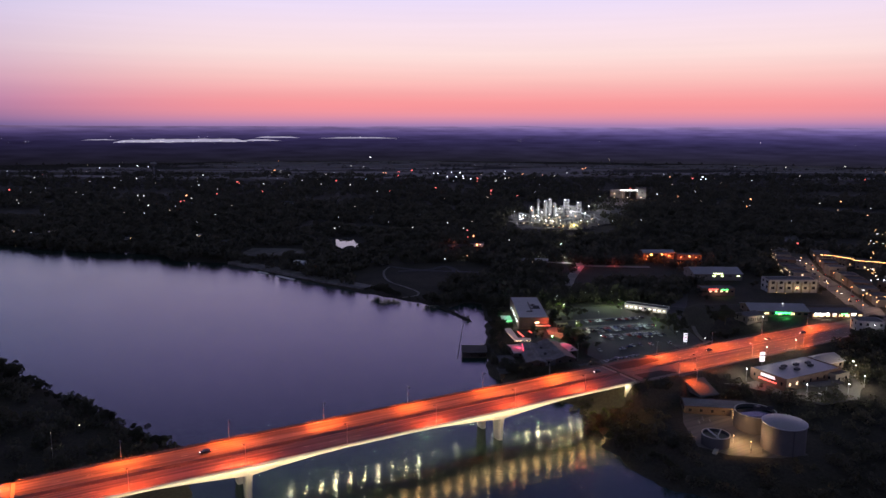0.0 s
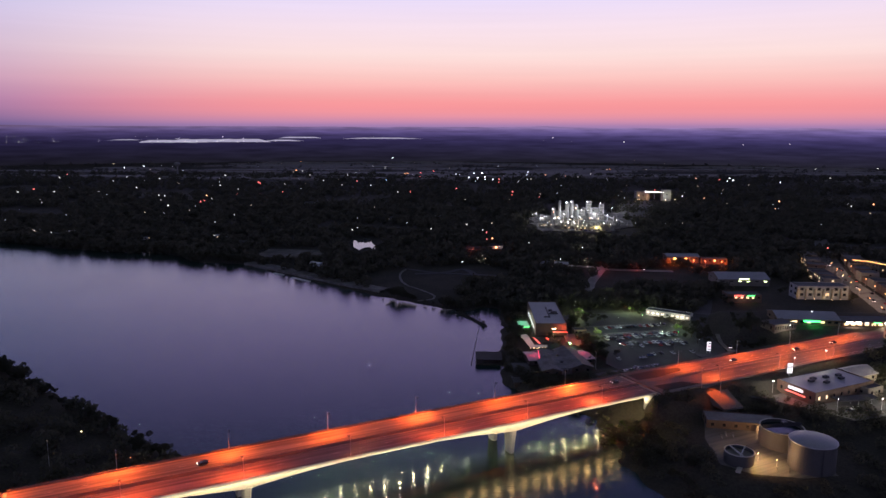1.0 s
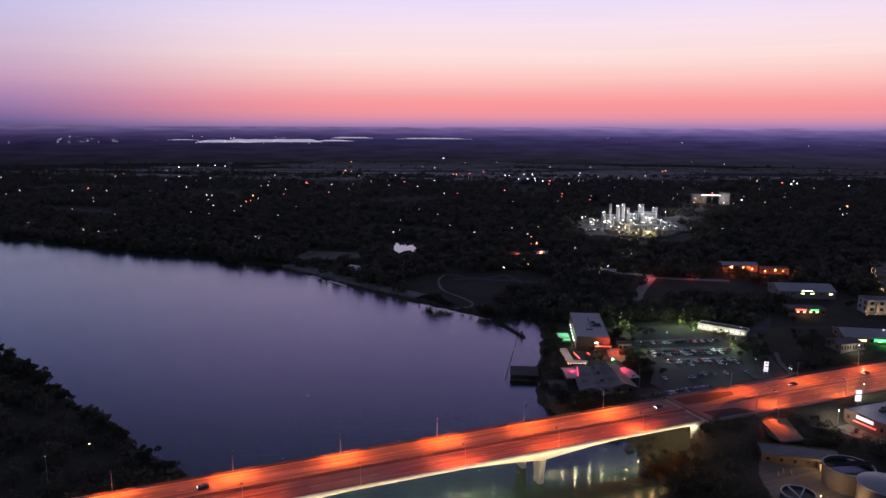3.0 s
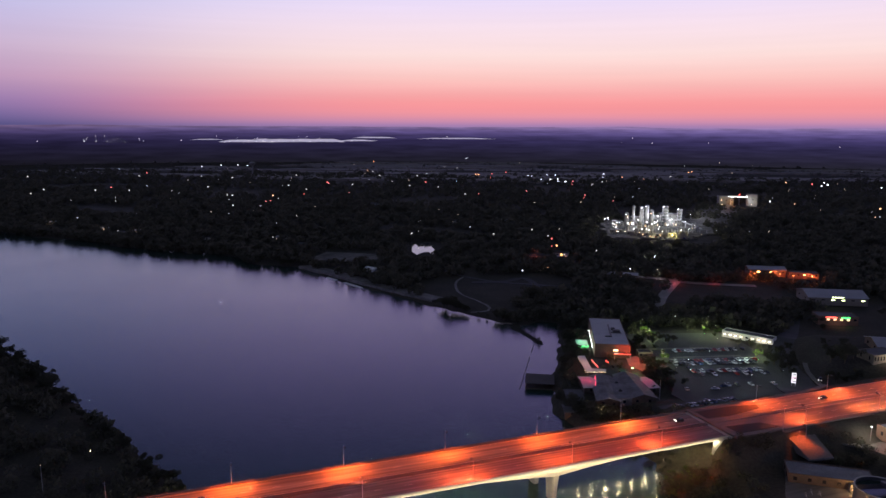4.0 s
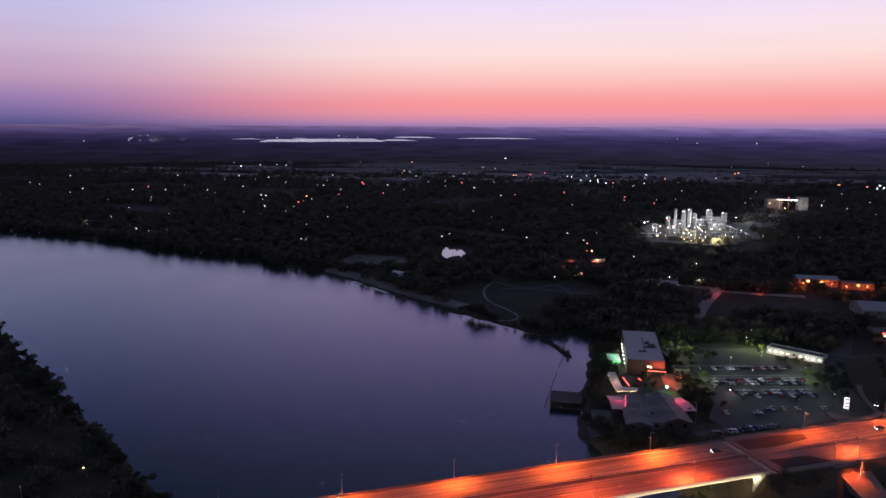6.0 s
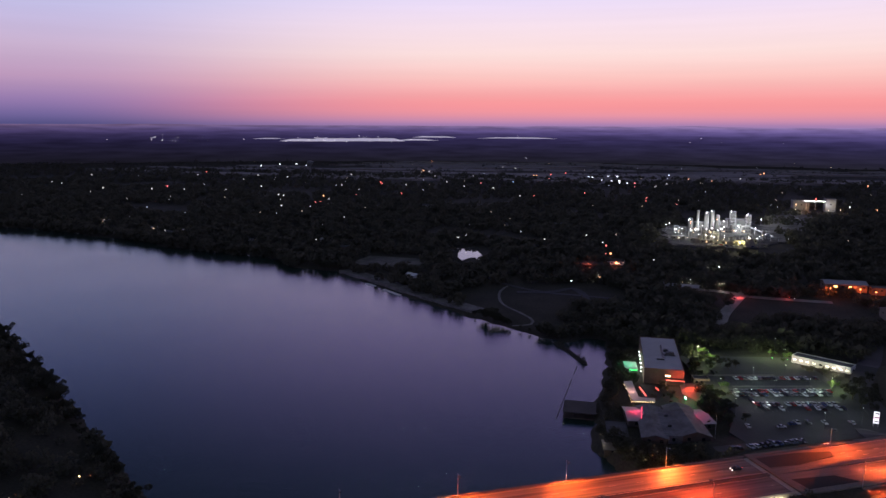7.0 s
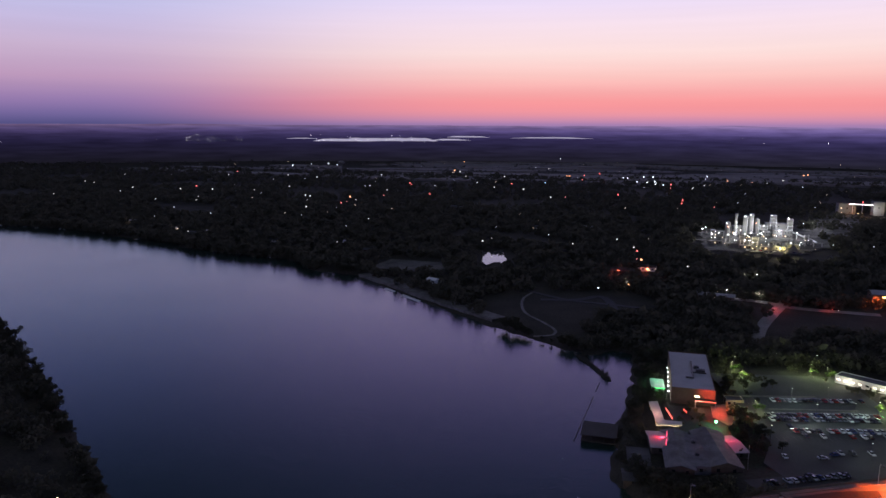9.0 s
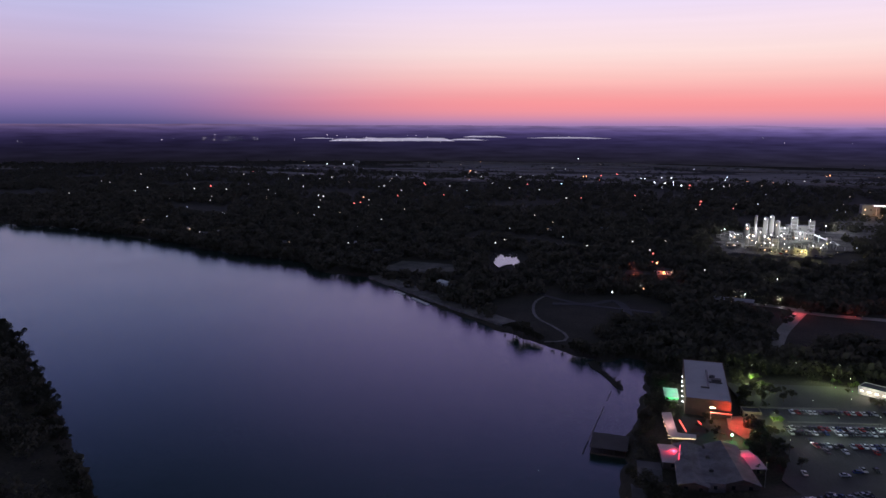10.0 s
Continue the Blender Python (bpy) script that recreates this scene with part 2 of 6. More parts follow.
# ---- building helpers ----
class M:
    """Collects the faces of one mesh."""
    def __init__(self):
        self.v, self.f = [], []

    def add(self, v, f):
        k = len(self.v)
        self.v += [tuple(p) for p in v]
        self.f += [tuple(i + k for i in q) for q in f]
        return self

    def box(self, c, s, rz=0.0, top=1.0):
        """c: middle of the base; s: full sizes; top: how far the top is drawn in."""
        ca, sa = math.cos(radians(rz)), math.sin(radians(rz))
        v = []
        for z, k in ((0, 1.0), (s[2], top)):
            for a, b in ((-1, -1), (1, -1), (1, 1), (-1, 1)):
                x, y = a * s[0] / 2 * k, b * s[1] / 2 * k
                v.append((c[0] + x * ca - y * sa, c[1] + x * sa + y * ca, c[2] + z))
        return self.add(v, [(3, 2, 1, 0), (4, 5, 6, 7), (0, 1, 5, 4), (1, 2, 6, 5), (2, 3, 7, 6), (3, 0, 4, 7)])

    def prism(self, pts, z0, z1):
        n = len(pts)
        area = sum(pts[i][0] * pts[(i + 1) % n][1] - pts[(i + 1) % n][0] * pts[i][1] for i in range(n))
        if area < 0:
            pts = pts[::-1]
        v = [(x, y, z0) for x, y in pts] + [(x, y, z1) for x, y in pts]
        return self.add(v, [tuple(range(n))[::-1], tuple(range(n, 2 * n))] + [(i, (i + 1) % n, n + (i + 1) % n, n + i) for i in range(n)])

    def cyl(self, c, r, h, n=12, r2=None, caps=True):
        r2 = r if r2 is None else r2
        a = [2 * math.pi * i / n for i in range(n)]
        v = [(c[0] + r * math.cos(t), c[1] + r * math.sin(t), c[2]) for t in a] + [(c[0] + r2 * math.cos(t), c[1] + r2 * math.sin(t), c[2] + h) for t in a]
        f = [(i, (i + 1) % n, n + (i + 1) % n, n + i) for i in range(n)]
        return self.add(v, f + ([tuple(range(n))[::-1], tuple(range(n, 2 * n))] if caps else []))

    def ring(self, c, r, wall, h, n=32):
        """An open tank: a round wall of that thickness."""
        v, f = [], []
        for rr, z in ((r, 0), (r, h), (r - wall, h), (r - wall, 0)):
            v += [(c[0] + rr * math.cos(2 * math.pi * i / n), c[1] + rr * math.sin(2 * math.pi * i / n), c[2] + z) for i in range(n)]
        for k in range(3):
            f += [(k * n + i, k * n + (i + 1) % n, (k + 1) * n + (i + 1) % n, (k + 1) * n + i) for i in range(n)]
        return self.add(v, f)

    def dome(self, c, r, h, n=32, m=5):
        v, f = [(c[0], c[1], c[2] + h)], []
        for j in range(1, m + 1):
            t = j / m
            v += [(c[0] + r * t * math.cos(2 * math.pi * i / n), c[1] + r * t * math.sin(2 * math.pi * i / n), c[2] + h * (1 - t * t)) for i in range(n)]
        f += [(0, 1 + i, 1 + (i + 1) % n) for i in range(n)]
        for j in range(m - 1):
            a, b = 1 + j * n, 1 + (j + 1) * n
            f += [(a + i, b + i, b + (i + 1) % n, a + (i + 1) % n) for i in range(n)]
        return self.add(v, f)

    def tube(self, p, q, r, n=6, r2=None):
        p, q = Vector(p), Vector(q)
        t = (q - p).to_track_quat("Z", "Y").to_matrix()
        r2 = r if r2 is None else r2
        v = [p + t @ Vector((r * math.cos(2 * math.pi * i / n), r * math.sin(2 * math.pi * i / n), 0)) for i in range(n)]
        v += [q + t @ Vector((r2 * math.cos(2 * math.pi * i / n), r2 * math.sin(2 * math.pi * i / n), 0)) for i in range(n)]
        return self.add(v, [(i, (i + 1) % n, n + (i + 1) % n, n + i) for i in range(n)] + [tuple(range(n))[::-1], tuple(range(n, 2 * n))])

    def ball(self, c, r, n=8, m=5, sz=1.0):
        v, f = [(c[0], c[1], c[2] - r * sz)], []
        for j in range(1, m):
            a = -math.pi / 2 + math.pi * j / m
            v += [(c[0] + r * math.cos(a) * math.cos(2 * math.pi * i / n), c[1] + r * math.cos(a) * math.sin(2 * math.pi * i / n), c[2] + r * sz * math.sin(a)) for i in range(n)]
        v.append((c[0], c[1], c[2] + r * sz))
        f += [(0, 1 + (i + 1) % n, 1 + i) for i in range(n)]
        for j in range(m - 2):
            a, b = 1 + j * n, 1 + (j + 1) * n
            f += [(a + i, a + (i + 1) % n, b + (i + 1) % n, b + i) for i in range(n)]
        k = 1 + (m - 2) * n
        f += [(k + i, k + (i + 1) % n, len(v) - 1) for i in range(n)]
        return self.add(v, f)

    def gable(self, c, s, rise, eave=0.6, rz=0.0):
        """A pitched roof slab over a box of sizes s, its ridge along x, its eaves at c's height."""
        ca, sa = math.cos(radians(rz)), math.sin(radians(rz))
        hx, hy, t = s[0] / 2 + eave, s[1] / 2 + eave, 0.25
        pr = [(-hy, 0), (0, rise), (hy, 0), (hy, -t), (0, rise - t), (-hy, -t)]
        v = []
        for x in (-hx, hx):
            for y, z in pr:
                v.append((c[0] + x * ca - y * sa, c[1] + x * sa + y * ca, c[2] + z))
        n = 6
        return self.add(v, [(0, 5, 4, 1), (1, 4, 3, 2), (7, 10, 11, 6), (8, 9, 10, 7)] + [(i, (i + 1) % n, n + (i + 1) % n, n + i) for i in range(n)])

    def mesh(self, name, mat, smooth=False):
        me = bpy.data.meshes.new(name)
        me.from_pydata(self.v, [], self.f)
        me.materials.append(mat)
        if smooth:
            me.polygons.foreach_set("use_smooth", [True] * len(me.polygons))
        me.update()
        return me


def part(name, m, mat, parent, label="", smooth=False):
    ob = new(name, m.mesh(name, mat, smooth) if isinstance(m, M) else m)
    ob.parent = parent
    return tagged(ob, label)


def thing(name, m, label, category, group="", kind=""):
    ob = new(name)
    ob.matrix_world = m
    ob.empty_display_size = 0.5
    return tagged(ob, label, category, group, kind)


def lamp(kind, at, watts, rgb, radius=0.3, target=None, spot=120, blend=0.6, sizes=None):
    d = bpy.data.lights.new("light", kind)
    d.energy, d.color = watts, rgb
    if kind == "AREA":
        d.shape, d.size, d.size_y = "RECTANGLE", sizes[0], sizes[1]
    else:
        d.shadow_soft_size = radius
    if kind == "SPOT":
        d.spot_size, d.spot_blend = radians(spot), blend
    ob = new("light", d)
    ob.matrix_world = look(at, target or (at[0], at[1] + 0.001, at[2] - 10))
    return ob


# ---- lie of the land ----
SHORE = [(-1900, 1060), (-908, 985), (-771, 980), (-627, 948), (-558, 925), (-497, 893), (-434, 874), (-373, 870), (-335, 857), (-303, 815),
         (-242, 803), (-197, 766), (-124, 703), (-77, 665), (-56, 650), (-14, 622), (4, 612), (20, 624), (32, 622), (36, 600), (37, 560), (34, 522),
         (31, 495), (30, 460), (33, 434), (52, 410), (72, 392), (80, 372), (81, 350), (79, 335), (86, 311), (103, 291), (150, 255), (260, 195), (420, 120),
         (700, -700), (-150, -700), (-150, 100), (-112, 200), (-101, 255), (-108, 285), (-120, 322), (-151, 344), (-192, 377), (-252, 422), (-331, 483),
         (-421, 543), (-563, 618), (-900, 720), (-1900, 800)]
UX, UY = 0.8771, 0.4803  # along the bridge; across is (-UY, UX)
BX, BY = 0.0, 320.0


def bridge_xy(s, n):
    return BX + UX * s - UY * n, BY + UY * s + UX * n


def road_z(s):
    return 17.3 if s < 130 else max(16.3, 17.3 - (s - 130) * 0.005)


PADS = [  # middle, half sizes, turn, height: levelled ground
    (130, 517, 40, 68, 14, 8.0), (62, 500, 24, 75, 0, 5.5), (145, 338, 30, 32, 0, 8.0), (206, 404, 36, 26, 27, 11.0),
    (264, 536, 60, 26, 0, 15.5), (180, 1115, 95, 115, 0, 11.0), (300, 1330, 90, 130, -25, 11.2), (110, 442, 27, 7, 27, 8.0)]


def shore_distance(x, y):
    """Metres from the waterline, positive on land."""
    x, y = np.asarray(x, float), np.asarray(y, float)
    best, inside = np.full(x.shape, 1e9), np.zeros(x.shape, bool)
    for (ax, ay), (bx, by) in zip(SHORE, SHORE[1:] + SHORE[:1]):
        dx, dy = bx - ax, by - ay
        t = np.clip(((x - ax) * dx + (y - ay) * dy) / (dx * dx + dy * dy), 0, 1)
        best = np.minimum(best, np.hypot(x - ax - t * dx, y - ay - t * dy))
        if dy:
            inside ^= ((ay > y) != (by > y)) & (x < ax + (y - ay) * dx / dy)
    return np.where(inside, -best, best)


def height(x, y):
    x, y = np.asarray(x, float), np.asarray(y, float)
    d = shore_distance(x, y) + 1.6 * np.sin(x * 0.21 + 1.3 * np.sin(y * 0.13)) + 1.2 * np.sin(y * 0.33 + x * 0.05)
    h = np.where(d < 0, np.maximum(d * 0.25, -6), 0.35 + 8.6 * (1 - np.exp(-np.maximum(d - 1.5, 0) / 75)) + np.minimum(np.maximum(d, 0) * 0.15, 0.5))
    h = h + np.where(d > 60, np.minimum((d - 60) * 0.01, 1.0) * 1.2 * np.sin(x * 0.011 + 2) * np.sin(y * 0.009), 0)
    for cx, cy, hx, hy, turn, z in PADS:
        ca, sa = math.cos(radians(turn)), math.sin(radians(turn))
        u, v = (x - cx) * ca + (y - cy) * sa, -(x - cx) * sa + (y - cy) * ca
        out = np.hypot(np.maximum(np.abs(u) - hx, 0), np.maximum(np.abs(v) - hy, 0))
        w = np.clip(1 - out / 16, 0, 1)
        w = w * w * (3 - 2 * w) * np.clip((d + 1) / 6, 0, 1)
        h = h * (1 - w) + z * w
    s, n = (x - BX) * UX + (y - BY) * UY, -(x - BX) * UY + (y - BY) * UX
    out = np.hypot(np.maximum(np.abs(s - 230) - 110, 0), np.maximum(np.abs(n - 15.5) - 20, 0))
    w = np.clip(1 - out / 13, 0, 1)
    w = w * w * (3 - 2 * w)
    rz = np.clip(17.3 - (s - 130) * 0.005, 16.3, 17.3) - 0.6
    h = h * (1 - w) + rz * w
    out = np.hypot(np.maximum(np.abs(s + 250) - 76, 0), np.maximum(np.abs(n - 15.5) - 17, 0))
    w = np.clip(1 - out / 22, 0, 1)
    return h * (1 - w) + 16.6 * w


def ground_z(x, y):
    return float(height(np.array([x]), np.array([y]))[0])


def steps(lo, hi, fine_lo, fine_hi, fine, grow=1.22, most=260):
    out = list(np.arange(fine_lo, fine_hi + 1, fine))
    g, x = fine, out[-1]
    while x < hi:
        g = min(g * grow, most)
        x += g
        out.append(x)
    g, x = fine, out[0]
    while x > lo:
        g = min(g * grow, most)
        x -= g
        out.insert(0, x)
    return np.array(out)


def terrain():
    xs, ys = steps(-3300, 3300, -440, 360, 4.0), steps(-900, 3200, 240, 690, 4.0)
    X, Y = np.meshgrid(xs, ys)
    Z = height(X.ravel(), Y.ravel())
    v = np.stack([X.ravel(), Y.ravel(), Z], 1)
    nx, ny = len(xs), len(ys)
    i = np.arange(nx * ny).reshape(ny, nx)
    q = np.stack([i[:-1, :-1], i[:-1, 1:], i[1:, 1:], i[1:, :-1]], -1).reshape(-1, 4)
    me = bpy.data.meshes.new("ground")
    me.from_pydata(v.tolist(), [], q.tolist())
    me.materials.append(GROUND)
    me.polygons.foreach_set("use_smooth", [True] * len(me.polygons))
    return tagged(new("ground", me), "dark dry grass and soil shore land at dusk", "ground", kind="structure")


terrain()
lake = M().prism([(-1900, -690), (690, -690), (690, 1090), (-1900, 1090)], -7, 0)
tagged(new("water", lake.mesh("water", WATER)), "calm dark lake water mirroring the dusk sky", "lake", kind="structure")


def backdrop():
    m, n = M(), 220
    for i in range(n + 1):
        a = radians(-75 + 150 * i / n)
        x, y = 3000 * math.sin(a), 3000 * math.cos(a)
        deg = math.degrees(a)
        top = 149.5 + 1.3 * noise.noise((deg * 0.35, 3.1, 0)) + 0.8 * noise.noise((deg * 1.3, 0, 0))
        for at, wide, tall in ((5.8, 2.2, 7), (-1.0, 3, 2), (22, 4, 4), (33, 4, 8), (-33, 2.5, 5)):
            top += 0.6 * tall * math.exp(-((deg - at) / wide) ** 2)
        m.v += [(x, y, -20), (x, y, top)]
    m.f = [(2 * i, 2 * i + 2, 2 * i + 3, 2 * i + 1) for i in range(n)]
    return tagged(new("backdrop", m.mesh("backdrop", FAR)), "far hills with violet haze painted into their glow", "distant hills", kind="structure")


backdrop()

# ---- the bridge ----
S0, S1 = -173.0, 121.0
PIERS = (-89.0, 36.0)


def girder_depth(s):
    d = min(abs(s - p) for p in PIERS)
    return 2.1 + 3.6 * max(0.0, 1 - d / 62.0) ** 2


def swept(profile, s0, s1, step=3.5):
    """A solid along the bridge; profile(s) gives its outline as (n, z)."""
    m = M()
    k = max(2, int(round((s1 - s0) / step)))
    c = 0
    for i in range(k + 1):
        s = s0 + (s1 - s0) * i / k
        pts = profile(s)
        c = len(pts)
        for n, z in pts:
            x, y = bridge_xy(s, n)
            m.v.append((x, y, z))
    for i in range(k):
        for j in range(c):
            a, b = i * c + j, i * c + (j + 1) % c
            m.f.append((a, b, b + c, a + c))
    m.f += [tuple(range(c)), tuple(range(k * c, k * c + c))[::-1]]
    return m


def slab(n0, n1, z0, z1, s0, s1, step=6.0):
    return swept(lambda s: [(n0, road_z(s) + z0), (n1, road_z(s) + z0), (n1, road_z(s) + z1), (n0, road_z(s) + z1)], s0, s1, step)


ACCENT = glow_material("accent_light", (1.0, 0.88, 0.5), 460)
SOFFIT = glow_material("soffit_light", (1.0, 0.62, 0.24), 50)


def build_bridge():
    b = thing("road_bridge", pose(0, 0, 0), "twin concrete box girder road bridge over the lake, deck lit orange", "bridge")
    for k, n0 in enumerate((0.0, 15.9)):
        n1 = n0 + 15.1
        part("deck", slab(n0, n1, -0.45, 0, S0, S1), DECK, b, "orange-lit concrete roadway")

        def web(s, n0=n0, n1=n1):
            z, d = road_z(s), girder_depth(s)
            return [(n0 + 0.5, z - 0.46), (n0 + 2.6, z - 0.95), (n0 + 3.6, z - d), (n1 - 3.6, z - d), (n1 - 2.6, z - 0.95), (n1 - 0.5, z - 0.46)]
        part("girder", swept(web, S0, S1, 3.0), CONCRETE, b, "haunched cream concrete box girder")
        for n in (n0 - 0.05, n1 - 0.4):
            inner = 2 < n < 30
            # all but the near outer parapet are coloured darker, as if in shade
            part("parapet", slab(n, n + (0.35 if inner else 0.45), -0.7, 0.5 if inner else 0.75, S0, S1 + 1), CONCRETE if n < 0 else CONCRETE_SHADED, b, "low concrete parapet")
        rail = M()
        for n in (n0 + 0.17, n1 - 0.17):
            rail.add(*(lambda q: (q.v, q.f))(slab(n - 0.05, n + 0.05, 1.05, 1.15, S0, S1)))
            for i in range(int((S1 - S0) / 3)):
                x, y = bridge_xy(S0 + 3 * i, n)
                rail.box((x, y, 17.3 + 0.75), (0.08, 0.08, 0.35))
        part("rail", rail, DARK_STEEL, b, "dark steel rail on posts")
        for n in (n0 + 1.3, n1 - 1.4):
            part("edge_line", slab(n, n + 0.2, -0.05, 0.004, S0, S1), PAINT, b, "worn solid edge line")
        for s in PIERS:
            m = M()
            zt = road_z(s) - girder_depth(s)
            for i in range(9):  # flared blade with cut corners
                t = i / 8
                ww, dd = 2.5 + 1.4 * t ** 2.2, 1.2 + 0.5 * t ** 2.2
                for a, c in ((-1, -0.8), (-0.6, -1), (0.6, -1), (1, -0.8), (1, 0.8), (0.6, 1), (-0.6, 1), (-1, 0.8)):
                    m.v.append((*bridge_xy(s + a * dd, (n0 + n1) / 2 + c * ww), -5 + (zt + 5.05) * t))
            m.f = [(8 * r + i, 8 * r + (i + 1) % 8, 8 * r + 8 + (i + 1) % 8, 8 * r + 8 + i) for r in range(8) for i in range(8)] + [tuple(range(8))[::-1], tuple(range(64, 72))]
            part("pier", m, CONCRETE, b, "flared concrete pier standing in the lake")
    dash = M().box((0, 0, 0), (3.0, 0.16, 0.01)).mesh("lane_marking", PAINT)
    for n in (7.7, 23.3):
        for s in np.arange(S0 + 2, S1, 12.0):
            d = part("lane_marking", dash, None, b)
            d.matrix_local = pose(*bridge_xy(s, n), road_z(s) + 0.003, 0, 0, math.degrees(math.atan2(UY, UX)))
    for s in (S0, S1 + 1.5):
        m = M()
        x0, y0 = bridge_xy(s, 15.5)
        m.box((x0, y0, 9.0), (3.0, 31.5, 7.8), math.degrees(math.atan2(UY, UX)))
        part("abutment", m, CONCRETE, b, "concrete abutment wall")
    for n in (0.55, 30.45):
        wing = swept(lambda s: [(n - 0.25, 10.0), (n + 0.25, 10.0), (n + 0.25, road_z(s) - 0.72), (n - 0.25, road_z(s) - 0.72)], S1 - 8, S1 + 0.5)
        part("wing_wall", wing, CONCRETE, b, "cream concrete wing wall of the abutment")
    for s in np.arange(PIERS[0] - 20, S1, 7.5):
        x, y = bridge_xy(s, 31.3)
        m = M().box((x, y, road_z(s) - 1.2), (0.45, 0.45, 0.5), 28.7)
        part("accent_light", m, ACCENT, b, "warm under-deck floodlight")
        x, y = bridge_xy(s, 1.6)
        m = M().box((x, y, road_z(s) - 1.3), (2.6, 0.5, 0.3), 28.7)
        part("soffit_light", m, SOFFIT, b, "dim amber light under the deck's edge")
    return b


build_bridge()
for a, c in ((S0 + 4, -92.0), (-92.0, -26.0), (-26.0, 40.0), (40.0, S1 - 5)):  # flood strips under the deck's edge
    mid = (a + c) / 2
    x, y = bridge_xy(mid, -1.2)
    tx, ty = bridge_xy(mid, 3.0)
    ob = lamp("AREA", (x, y, road_z(mid) - 1.6), 75 * (c - a), (1.0, 0.84, 0.5), sizes=(c - a, 0.25), target=(tx, ty, road_z(mid) - 2.6))


for s in np.arange(PIERS[0] - 20, 62, 22.5):  # the same floodlights shining down on the water
    lamp("POINT", (*bridge_xy(s, 32.0), 15.6), 1100, (0.95, 1.0, 0.66), 0.7)


def build_street_lamp(high=8.4, arm=1.6, label="steel road lamp with a short arm, on the bridge parapet", lip=True, lit=glow_material("sodium_lens", (1.0, 0.12, 0.05), 9000)):
    """Its arm points along +y of its own."""
    o = thing("street_lamp", pose(0, 0, 0), label, "street lamp", "street lamps along the bridge")
    part("pole", M().cyl((0, 0, 0), 0.13, high, 8, 0.08), STEEL, o)
    part("arm", M().tube((0, 0, high - 0.1), (0, arm, high + 0.25), 0.05), STEEL, o)
    part("lamp_head", M().box((0, arm + 0.3, high + 0.14), (0.78, 1.1, 0.2)), DARK_STEEL, o)
    # plates added to cut the side spill and hide the lip
    hood = M()
    for c, s in (((-0.38, 2.1, high + 0.0), (0.03, 0.62, 0.14)), ((0.38, 2.1, high + 0.0), (0.03, 0.62, 0.14)), ((0, 1.82, high - 0.28), (0.79, 0.03, 0.42)), ((0, 2.42, high - 0.12), (0.75, 0.03, 0.26)), ((-0.38, 1.96, high - 0.28), (0.03, 0.27, 0.28)), ((0.38, 1.96, high - 0.28), (0.03, 0.27, 0.28))):
        hood.box(c, s)
    part("hood", hood, DARK_STEEL, o, "dark cut-off hood")
    # added glowing strip that only the water's reflection sees
    if lip:
        part("streak_lip", M().box((0, 1.95, high - 0.21), (0.6, 0.12, 0.09)), lit, o, "added glowing lip, hidden from above, that streaks the water")
    part("lens", M().box((0, arm + 0.3, high + 0.125), (0.4, 0.85, 0.012)), lit, o)
    return o


ANG = math.degrees(math.atan2(UY, UX))
first, plain = build_street_lamp(), build_street_lamp(lip=False)
SODIUM, SODIUM_RED = (1.0, 0.125, 0.012), (1.0, 0.090, 0.013)
# near-side lamps at 214 and 262 are added to brighten the road
stations = [-223, -179, -135, -91, -47, -3, 41, 85, 166, 214, 262, 310]
for k, s in enumerate(stations):
    for n, turn in ((30.8, 180), (0.2, 0)):
        if s > 300 and n < 1:
            continue
        x, y = bridge_xy(s, n)
        z = road_z(s) + (0.74 if S0 < s < S1 else 0)
        m = pose(x, y, z, 0, 0, ANG + turn)
        if k == 0:
            (plain if n > 1 else first).matrix_world = m
        else:
            copy_thing(plain if n > 1 or s > S1 else first, m)
        lx, ly = bridge_xy(s, n + (2.15 if n < 1 else -2.15))
        if s < -200:
            continue
        if s == -47 and n < 1:  # this one is out
            continue
        far = n > 1
        if s < 150:
            ways = (-9.0, 4.0) if s == 85 else (-9.0, 9.0)
        else:
            ways = (-3.0, 8.0, 21.0) if s == 166 and not far else (-21.0, -8.0, 8.0, 21.0)
        for way in ways:
            tx, ty = bridge_xy(s + way, n + (5.0 if not far else -5.5) * (1 if s < 150 else 1.7))
            lamp("SPOT", (lx, ly, z + 8.46), (46000 if far else 44000) * (0.95 if s < 80 else 1.15 if s < 150 else 0.46), SODIUM if far or s > 150 else SODIUM_RED, 0.03, (tx, ty, z), 128, 0.9)


